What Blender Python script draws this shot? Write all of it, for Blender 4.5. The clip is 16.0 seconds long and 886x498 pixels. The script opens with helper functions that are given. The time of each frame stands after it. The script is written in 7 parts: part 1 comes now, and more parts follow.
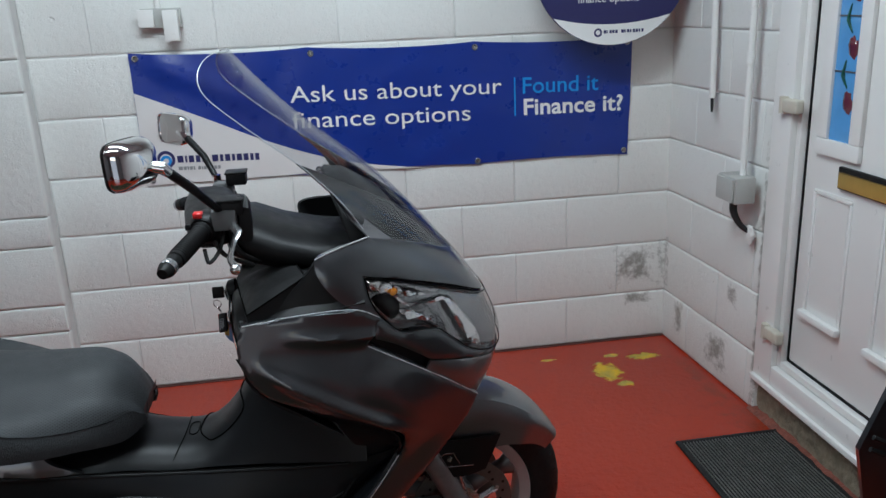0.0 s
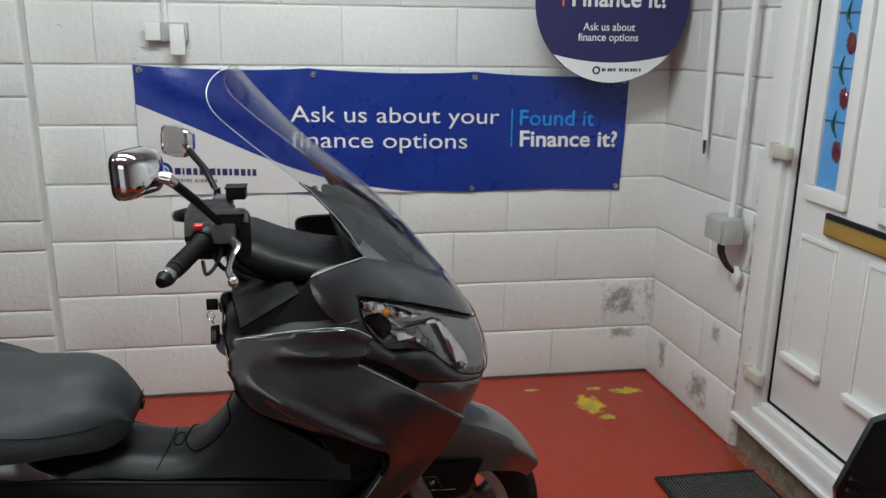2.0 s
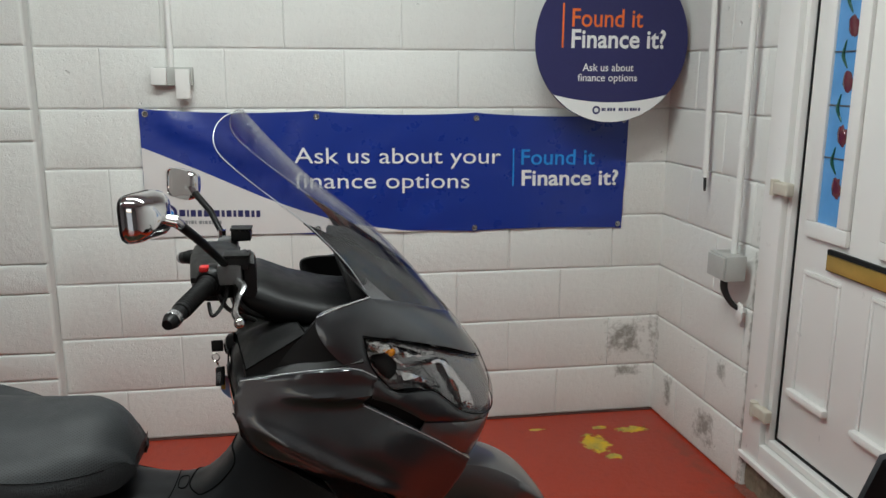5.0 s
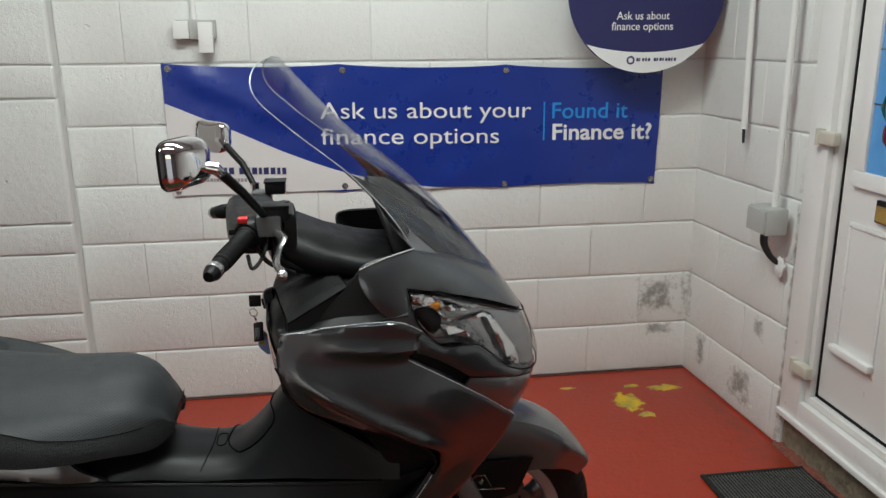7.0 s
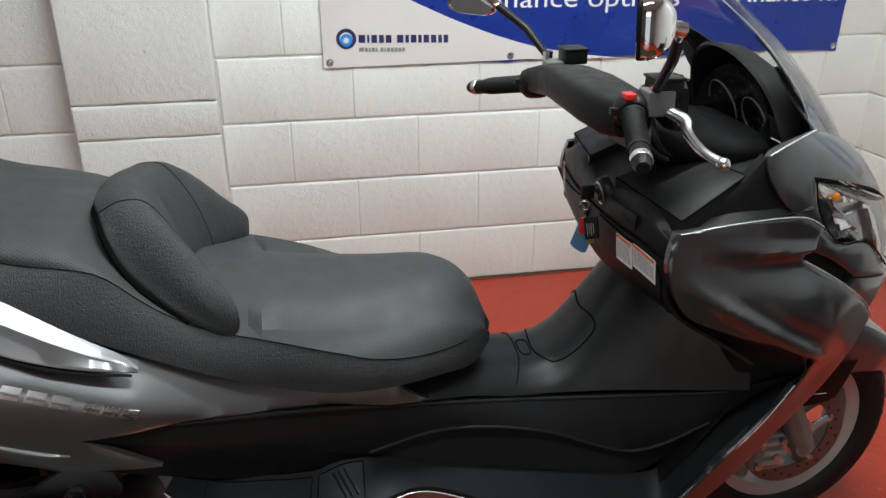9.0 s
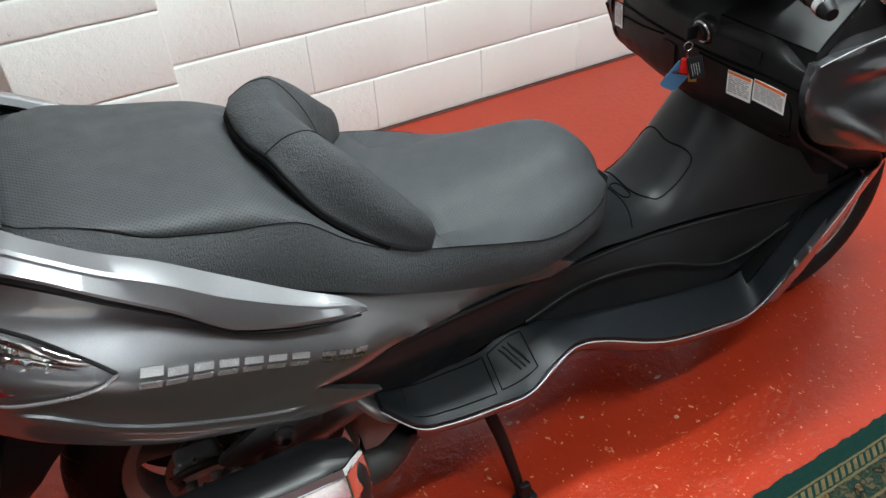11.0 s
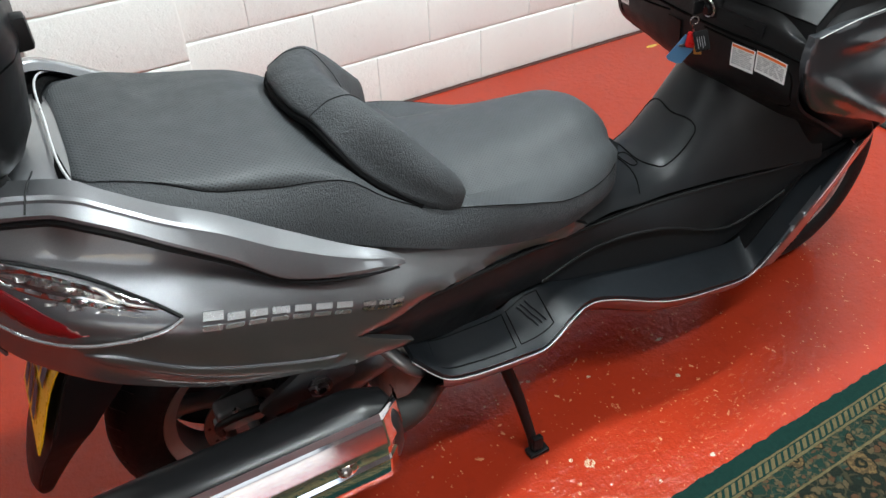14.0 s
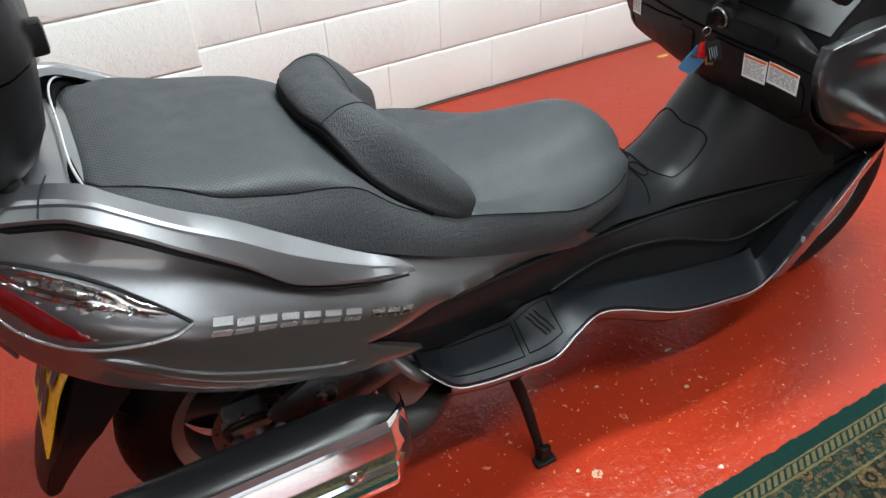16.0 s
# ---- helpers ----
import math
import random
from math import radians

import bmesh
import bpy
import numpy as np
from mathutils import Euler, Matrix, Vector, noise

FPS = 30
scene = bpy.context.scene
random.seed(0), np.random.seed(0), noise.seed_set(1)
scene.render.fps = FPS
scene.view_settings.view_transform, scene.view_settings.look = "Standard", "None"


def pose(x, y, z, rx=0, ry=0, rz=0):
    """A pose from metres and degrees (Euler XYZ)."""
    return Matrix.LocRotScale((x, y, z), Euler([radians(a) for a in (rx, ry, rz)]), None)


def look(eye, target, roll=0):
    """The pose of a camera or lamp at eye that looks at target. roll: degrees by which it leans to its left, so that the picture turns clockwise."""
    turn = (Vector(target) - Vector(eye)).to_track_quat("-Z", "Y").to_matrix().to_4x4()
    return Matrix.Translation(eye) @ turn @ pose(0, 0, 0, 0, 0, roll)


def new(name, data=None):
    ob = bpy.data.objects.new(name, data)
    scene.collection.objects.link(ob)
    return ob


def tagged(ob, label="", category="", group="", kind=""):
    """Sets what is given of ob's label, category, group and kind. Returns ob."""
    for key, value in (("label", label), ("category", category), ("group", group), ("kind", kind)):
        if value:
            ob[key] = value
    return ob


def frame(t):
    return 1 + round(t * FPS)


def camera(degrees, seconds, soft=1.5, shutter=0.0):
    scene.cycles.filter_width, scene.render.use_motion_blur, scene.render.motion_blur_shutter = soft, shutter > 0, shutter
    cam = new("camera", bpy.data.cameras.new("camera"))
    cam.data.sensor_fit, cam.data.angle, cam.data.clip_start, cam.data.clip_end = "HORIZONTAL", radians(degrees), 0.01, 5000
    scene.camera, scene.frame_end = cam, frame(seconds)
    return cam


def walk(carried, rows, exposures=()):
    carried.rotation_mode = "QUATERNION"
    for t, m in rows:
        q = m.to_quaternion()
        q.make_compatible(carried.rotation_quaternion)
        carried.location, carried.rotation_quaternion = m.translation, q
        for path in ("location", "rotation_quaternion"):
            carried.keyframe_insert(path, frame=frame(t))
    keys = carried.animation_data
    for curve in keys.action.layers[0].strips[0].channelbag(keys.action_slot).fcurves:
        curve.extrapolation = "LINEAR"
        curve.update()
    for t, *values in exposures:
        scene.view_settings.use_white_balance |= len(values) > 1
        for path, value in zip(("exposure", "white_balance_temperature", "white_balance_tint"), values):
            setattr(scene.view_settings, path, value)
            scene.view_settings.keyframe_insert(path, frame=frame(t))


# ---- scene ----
cam = camera(57.8, 16.0)
PATH = [
    (0, (0.563, 0.326, 1.474), (0.835, 2.219, 0.888), -2.5),
    (0.5, (0.545, 0.303, 1.478), (0.844, 2.213, 0.966), -0.3),
    (1, (0.541, 0.304, 1.474), (0.847, 2.21, 0.952), 0.5),
    (1.5, (0.542, 0.302, 1.476), (0.851, 2.206, 0.946), 0.7),
    (2, (0.541, 0.3, 1.478), (0.85, 2.205, 0.955), 0.8),
    (2.5, (0.535, 0.298, 1.478), (0.85, 2.209, 0.977), 0.7),
    (3, (0.535, 0.296, 1.48), (0.848, 2.213, 1.004), 0.6),
    (3.5, (0.534, 0.294, 1.482), (0.845, 2.215, 1.02), 0.5),
    (4, (0.534, 0.294, 1.482), (0.843, 2.218, 1.032), 0.4),
    (6.5, (0.535, 0.289, 1.48), (0.827, 2.224, 1.063), -0.3),
    (7, (0.478, 0.355, 1.44), (0.75, 2.268, 0.924), -0.4),
    (7.5, (0.396, 0.412, 1.437), (0.73, 2.285, 0.821), -1.5),
    (8, (0.241, 0.458, 1.436), (0.605, 2.322, 0.811), -1.7),
    (8.5, (0.019, 0.638, 1.405), (0.38, 2.488, 0.737), 0.1),
    (9, (-0.209, 0.718, 1.393), (0.116, 2.517, 0.582), -0.3),
    (9.2, (-0.325, 0.727, 1.378), (0.025, 2.512, 0.546), -0.3),
    (11.3, (-0.819, 0.991, 1.549), (-0.112, 2.371, 0.287), -3.4),
    (11.5, (-0.864, 0.986, 1.557), (-0.131, 2.355, 0.296), -2.9),
    (12, (-0.869, 0.976, 1.556), (-0.115, 2.342, 0.305), -2.7),
    (12.5, (-0.857, 0.952, 1.544), (-0.109, 2.313, 0.284), -2.7),
    (13, (-0.862, 0.93, 1.543), (-0.135, 2.3, 0.281), -2.9),
    (13.5, (-0.864, 0.927, 1.548), (-0.156, 2.306, 0.283), -3.1),
    (14, (-0.863, 0.928, 1.545), (-0.163, 2.311, 0.281), -3.0),
    (14.5, (-0.86, 0.921, 1.548), (-0.161, 2.311, 0.291), -3.0),
    (15, (-0.868, 0.924, 1.547), (-0.177, 2.32, 0.291), -3.0),
    (15.5, (-0.869, 0.926, 1.546), (-0.179, 2.322, 0.29), -2.8),
    (16, (-0.865, 0.93, 1.546), (-0.177, 2.332, 0.297), -2.8),
]
walk(cam, [(t, look(eye, target, roll)) for t, eye, target, roll in PATH], [(0.0, -0.45, 5850, 10), (0.6, -0.42, 6050, 10), (1.6, -0.38, 6250, 10), (3.0, -0.36, 6550, 10), (4.2, -0.42, 6600, 10), (6.5, -0.46, 6600, 10), (7.3, -0.22, 6600, 10), (9.2, 0.2, 6450, 10), (11.3, 0.66, 6350, 10), (12.2, 0.68, 6350, 10), (13.0, 0.83, 6320, 10), (16.0, 0.84, 6300, 10)])


# ---- light ----
def tube_lamp(x, y, z, length, along_x, watts, tint=(0.90, 0.985, 0.965)):
    """The light of one ceiling batten."""
    data = bpy.data.lights.new("batten_light", "AREA")
    data.shape, data.size, data.size_y, data.energy, data.color = "RECTANGLE", length, 0.10, watts, tint
    ob = new("batten_light", data)
    ob.matrix_world = pose(x, y, z, 0, 0, 0 if along_x else 90)
    return ob


world = bpy.data.worlds.new("daylight")
scene.world = world
world.use_nodes = True
sky = world.node_tree.nodes.new("ShaderNodeTexSky")
sky.sky_type, sky.sun_disc, sky.sun_elevation, sky.sun_rotation = "NISHITA", False, radians(35), radians(200)
world.node_tree.links.new(sky.outputs["Color"], world.node_tree.nodes["Background"].inputs["Color"])
world.node_tree.nodes["Background"].inputs["Strength"].default_value = 0.12
BATTENS = [(0.45, 2.05, 2.62, 1.5, True, 58), (-0.1, 0.85, 2.62, 1.5, True, 29), (-2.4, 1.6, 2.62, 1.5, True, 10)]
for row in BATTENS:
    tube_lamp(*row)
# added fill light from the south; no doorway is known there
south_fill = bpy.data.lights.new("doorway_daylight", "AREA")
south_fill.shape, south_fill.size, south_fill.size_y, south_fill.energy, south_fill.color = "RECTANGLE", 2.6, 2.2, 9, (0.93, 0.97, 1.0)
new("doorway_daylight", south_fill).matrix_world = look((-1.2, -3.38, 1.15), (-0.8, 0.5, 0.9))
scene.view_settings.exposure = 0.0


# ---- materials ----
class Mat:
    """A small builder for procedural node materials."""

    def __init__(self, name, color=(0.5, 0.5, 0.5), rough=0.5, metal=0.0, coat=0.0, spec=0.5):
        self.m = bpy.data.materials.new(name)
        self.m.use_nodes = True
        self.t = self.m.node_tree
        self.b = self.t.nodes["Principled BSDF"]
        self.set("Base Color", (*color, 1)).set("Roughness", rough).set("Metallic", metal).set("Coat Weight", coat).set("Specular IOR Level", spec)
        self.pos = self.t.nodes.new("ShaderNodeNewGeometry").outputs["Position"]
        self.col = tuple(color)

    def set(self, name, value):
        self.b.inputs[name].default_value = value
        return self

    def link(self, a, b):
        self.t.links.new(a, b)

    def node(self, kind, **values):
        n = self.t.nodes.new(kind)
        for key, value in values.items():
            n.inputs[key].default_value = value
        return n

    def scaled(self, sx, sy, sz, shift=(0, 0, 0)):
        n = self.node("ShaderNodeMapping", Scale=(sx, sy, sz), Location=shift)
        self.link(self.pos, n.inputs["Vector"])
        return n.outputs["Vector"]

    def noise(self, scale, detail=4.0, rough=0.55, vec=None):
        n = self.node("ShaderNodeTexNoise", Scale=scale, Detail=detail, Roughness=rough)
        self.link(vec or self.pos, n.inputs["Vector"])
        return n.outputs["Fac"]

    def cells(self, scale, vec=None, feature="F1", rand=1.0):
        n = self.node("ShaderNodeTexVoronoi", Scale=scale, Randomness=rand)
        n.feature = feature
        self.link(vec or self.pos, n.inputs["Vector"])
        return n

    def ramp(self, fac, lo, hi, a=0.0, b=1.0):
        n = self.node("ShaderNodeMapRange", **{"From Min": lo, "From Max": hi, "To Min": a, "To Max": b})
        self.link(fac, n.inputs["Value"])
        return n.outputs["Result"]

    def math(self, op, a, b=None):
        n = self.t.nodes.new("ShaderNodeMath")
        n.operation = op
        for i, v in enumerate((a, b)):
            if v is None:
                continue
            if isinstance(v, (int, float)):
                n.inputs[i].default_value = v
            else:
                self.link(v, n.inputs[i])
        return n.outputs[0]

    def mix(self, fac, a, b):
        n = self.t.nodes.new("ShaderNodeMix")
        n.data_type = "RGBA"
        for i, v in ((0, fac), (6, a), (7, b)):
            if isinstance(v, (int, float)):
                n.inputs[i].default_value = v
            elif isinstance(v, tuple):
                n.inputs[i].default_value = (*v[:3], 1)
            else:
                self.link(v, n.inputs[i])
        return n.outputs[2]

    def color(self, value):
        self.link(value, self.b.inputs["Base Color"])
        return self

    def rough(self, value):
        self.link(value, self.b.inputs["Roughness"])
        return self

    def bump(self, height, strength=0.3, distance=0.002):
        n = self.node("ShaderNodeBump", Strength=strength, Distance=distance)
        self.link(height, n.inputs["Height"])
        self.link(n.outputs["Normal"], self.b.inputs["Normal"])
        return self

    def spot(self, cx, cy, cz, rx, ry, rz):
        """One within an ellipsoid round a place, falling to nothing at its rim."""
        vec = self.scaled(1 / rx, 1 / ry, 1 / rz, (-cx / rx, -cy / ry, -cz / rz))
        n = self.t.nodes.new("ShaderNodeVectorMath")
        n.operation = "LENGTH"
        self.link(vec, n.inputs[0])
        return self.ramp(n.outputs["Value"], 0.35, 1.15, 1.0, 0.0)


    def slab(self, cx, cy, cz, rx, ry, rz):
        """One within a box round a place, falling to nothing at its rim."""
        vec = self.scaled(1 / rx, 1 / ry, 1 / rz, (-cx / rx, -cy / ry, -cz / rz))
        sep = self.t.nodes.new("ShaderNodeSeparateXYZ")
        self.link(vec, sep.inputs[0])
        far = [self.math("ABSOLUTE", sep.outputs[i]) for i in range(3)]
        return self.ramp(self.math("MAXIMUM", self.math("MAXIMUM", far[0], far[1]), far[2]), 0.3, 1.4, 1.0, 0.0)


def plain(name, color, rough=0.5, metal=0.0, coat=0.0, vary=0.12, scale=30.0, bump=0.0, bump_scale=400.0, dist=0.0006, spec=0.5):
    """A surface with a little mottling in colour and gloss, and fine relief."""
    k = Mat(name, color, rough, metal, coat, spec)
    n = k.noise(scale, 5)
    k.color(k.mix(n, tuple(c * (1 - vary) for c in color), tuple(min(1, c * (1 + vary)) for c in color)))
    k.rough(k.ramp(k.noise(scale * 2.3, 3), 0.3, 0.7, max(0, rough * 0.85), min(1, rough * 1.15)))
    if bump:
        k.bump(k.noise(bump_scale, 3), bump, dist)
    return k.m


def wall_paint():
    k = Mat("white_wall_paint", rough=0.55)
    big, fine = k.noise(2.2, 4), k.noise(55, 5)
    rnd = k.t.nodes.new("ShaderNodeObjectInfo").outputs["Random"]
    base = k.mix(big, (0.70, 0.705, 0.68), (0.80, 0.805, 0.78))
    base = k.mix(k.ramp(rnd, 0, 1, 0.0, 0.25), base, (0.72, 0.70, 0.67))
    base = k.mix(k.ramp(fine, 0.62, 0.75, 0, 0.25), base, (0.55, 0.53, 0.50))
    damp = None
    spots = [(1.855, 3.5, 0.345, 0.115, 0.2, 0.10), (1.88, 3.5, 0.19, 0.085, 0.2, 0.035), (2.0, 3.36, 0.14, 0.2, 0.05, 0.09),
             (2.02, 3.05, 0.12, 0.2, 0.10, 0.09), (2.02, 2.96, 0.385, 0.2, 0.045, 0.055), (2.035, 2.785, 0.45, 0.05, 0.024, 0.75), (1.985, 3.485, 0.34, 0.025, 0.025, 0.14)]
    for s in spots:
        one = k.slab(*s)
        damp = one if damp is None else k.math("MAXIMUM", damp, one)
    patchy = k.ramp(k.math("ADD", k.math("MULTIPLY", damp, 0.40), k.noise(22, 11, 0.78)), 0.74, 0.93)
    base = k.mix(k.math("MULTIPLY", patchy, 0.9), base, (0.25, 0.24, 0.215))
    pits = k.ramp(k.noise(24, 3, 0.5), 0.715, 0.76)
    holes = k.math("MULTIPLY", k.ramp(k.cells(62).outputs["Distance"], 0.30, 0.10), k.ramp(k.noise(7, 3), 0.50, 0.62))
    flakes = k.ramp(k.noise(13, 6, 0.65), 0.70, 0.745)
    base = k.mix(k.math("MULTIPLY", flakes, 0.35), base, (0.50, 0.50, 0.50))
    k.color(base)
    k.bump(k.math("ADD", k.math("MULTIPLY", k.noise(170, 4, 0.6), 0.55), k.math("SUBTRACT", k.math("MULTIPLY", k.noise(38, 5), 1.0), k.math("ADD", k.math("MULTIPLY", pits, 1.6), k.math("MULTIPLY", holes, 0.35)))), 0.8, 0.004)
    return k.m


def floor_paint():
    k = Mat("red_floor_paint", rough=0.3, spec=0.40)
    base = k.mix(k.noise(1.7, 5), (0.30, 0.026, 0.010), (0.40, 0.037, 0.013))
    base = k.mix(k.ramp(k.noise(21, 6), 0.55, 0.75, 0, 0.5), base, (0.25, 0.025, 0.012))
    scuff = k.ramp(k.noise(9, 8, 0.75), 0.66, 0.72)
    base = k.mix(k.math("MULTIPLY", scuff, 0.5), base, (0.50, 0.17, 0.10))
    near = k.spot(0.2, 1.75, 0.0, 1.1, 0.75, 1)
    specks = k.cells(82, k.scaled(1, 0.7, 0)).outputs["Distance"]
    worn = k.math("MULTIPLY", k.ramp(specks, 0.20, 0.13), k.ramp(k.noise(17, 7, 0.75), 0.51, 0.56))
    bent = k.node("ShaderNodeVectorMath")
    bent.operation = "MULTIPLY_ADD"
    wob = k.node("ShaderNodeTexNoise", Scale=30.0, Detail=3.0)
    k.link(k.pos, wob.inputs["Vector"])
    k.link(wob.outputs["Color"], bent.inputs[0])
    bent.inputs[1].default_value = (0.05, 0.05, 0.0)
    k.link(k.scaled(1, 1, 0), bent.inputs[2])
    flecks = k.math("MULTIPLY", k.ramp(k.cells(36, bent.outputs[0]).outputs["Distance"], 0.17, 0.12), k.ramp(k.noise(8, 7, 0.75), 0.50, 0.55))
    band = k.slab(0.20, 1.72, 0.0, 0.36, 0.10, 1.0)
    scrape = k.math("MULTIPLY", k.ramp(k.noise(60, 8, 0.8, k.scaled(0.6, 1.4, 0)), 0.56, 0.62), band)
    worn = k.math("MULTIPLY", k.math("MAXIMUM", k.math("MAXIMUM", worn, flecks), k.math("MULTIPLY", scrape, 0.5)), k.ramp(near, 0.0, 0.5))
    base = k.mix(k.math("MULTIPLY", worn, 0.65), base, (0.72, 0.33, 0.15))
    chips = None
    for s in [(-0.093, 1.768, 0, 0.030, 0.028, 1), (0.298, 1.990, 0, 0.026, 0.012, 1), (-0.099, 2.049, 0, 0.022, 0.010, 1), (-0.079, 2.043, 0, 0.014, 0.010, 1), (0.060, 1.978, 0, 0.013, 0.010, 1), (-0.125, 1.795, 0, 0.014, 0.010, 1), (0.255, 1.868, 0, 0.016, 0.012, 1), (0.162, 1.646, 0, 0.016, 0.014, 1), (0.013, 1.65, 0, 0.012, 0.010, 1)]:
        one = k.spot(*s)
        chips = one if chips is None else k.math("MAXIMUM", chips, one)
    chips = k.ramp(k.math("ADD", k.math("MULTIPLY", chips, 0.50), k.noise(75, 9, 0.85)), 0.97, 1.0)
    base = k.mix(k.math("MULTIPLY", chips, 0.85), base, (0.58, 0.50, 0.33))
    patch = k.spot(1.635, 3.20, 0, 0.085, 0.125, 1)
    for s in [(1.665, 3.08, 0, 0.06, 0.035, 1), (1.835, 3.305, 0, 0.105, 0.045, 1), (1.70, 3.34, 0, 0.05, 0.025, 1), (1.43, 3.36, 0, 0.05, 0.015, 1)]:
        patch = k.math("MAXIMUM", patch, k.spot(*s))
    bare = k.ramp(k.math("ADD", k.math("MULTIPLY", patch, 0.45), k.math("MULTIPLY", k.noise(30, 10, 0.8), 1.2)), 0.90, 0.915)
    yellow = k.mix(k.ramp(k.noise(17, 6), 0.42, 0.6), (0.66, 0.42, 0.015), (0.36, 0.28, 0.06))
    base = k.mix(bare, base, yellow)
    foot = k.math("MAXIMUM", k.slab(2.0, 2.45, 0.0, 0.10, 0.62, 1.0), k.slab(1.97, 3.0, 0.0, 0.05, 0.35, 1.0))
    grime = k.ramp(k.math("ADD", k.math("MULTIPLY", foot, 0.32), k.noise(14, 8, 0.75)), 0.66, 0.86)
    base = k.mix(k.math("MULTIPLY", grime, 0.45), base, (0.15, 0.040, 0.020))
    k.color(base)
    k.rough(k.math("ADD", k.ramp(k.noise(6, 6), 0.3, 0.7, 0.10, 0.22), k.math("MULTIPLY", bare, 0.4)))
    k.bump(k.math("ADD", k.math("MULTIPLY", k.noise(150, 4), 0.22), k.math("ADD", k.math("MULTIPLY", k.noise(38, 3), 0.9), k.math("MULTIPLY", bare, -0.6))), 0.6, 0.006)
    return k.m


def rug_wool(name="rug_wool", ground=(0.008, 0.013, 0.010), size=12.0):
    """Knotted wool with dark-outlined flowers, leaves and vines."""
    k = Mat(name, rough=0.95, spec=0.1)
    wool = k.noise(420, 3)
    flat = k.scaled(1, 1, 0)
    warp = k.node("ShaderNodeVectorMath")
    warp.operation = "MULTIPLY_ADD"
    wob = k.node("ShaderNodeTexNoise", Scale=34.0, Detail=4.0)
    k.link(flat, wob.inputs["Vector"])
    k.link(wob.outputs["Color"], warp.inputs[0])
    warp.inputs[1].default_value = (0.035, 0.035, 0.0)
    k.link(flat, warp.inputs[2])
    far = k.cells(size, warp.outputs[0], "F1", 0.75).outputs["Distance"]
    small = k.cells(size * 4.2, warp.outputs[0], "F1", 0.9)
    leaf = k.ramp(small.outputs["Distance"], 0.50, 0.40)
    kind = k.t.nodes.new("ShaderNodeSeparateColor")
    k.link(small.outputs["Color"], kind.inputs[0])
    tint = k.mix(k.ramp(kind.outputs[0], 0.35, 0.40), (0.018, 0.042, 0.032), (0.11, 0.078, 0.040))
    tint = k.mix(k.ramp(kind.outputs[1], 0.72, 0.76), tint, (0.10, 0.045, 0.022))
    vines = k.ramp(k.cells(size * 2.3, warp.outputs[0], "DISTANCE_TO_EDGE").outputs["Distance"], 0.035, 0.06, 1.0, 0.0)
    col = k.mix(k.math("MULTIPLY", leaf, 0.85), ground, tint)
    col = k.mix(k.math("MULTIPLY", vines, 0.45), col, (0.075, 0.06, 0.03))
    petals = k.math("SUBTRACT", k.ramp(far, 0.40, 0.37), k.ramp(far, 0.22, 0.19))
    bloom = k.mix(k.ramp(k.noise(size * 9, 4), 0.45, 0.55), (0.15, 0.095, 0.04), (0.07, 0.045, 0.022))
    col = k.mix(k.ramp(far, 0.44, 0.42), col, (0.006, 0.010, 0.008))
    col = k.mix(k.math("MAXIMUM", petals, 0.0), col, bloom)
    col = k.mix(k.ramp(far, 0.15, 0.12), col, (0.13, 0.085, 0.035))
    k.color(k.mix(k.ramp(wool, 0.3, 0.7, 0, 0.5), col, (0.02, 0.02, 0.014)))
    k.bump(wool, 0.6, 0.004)
    return k.m


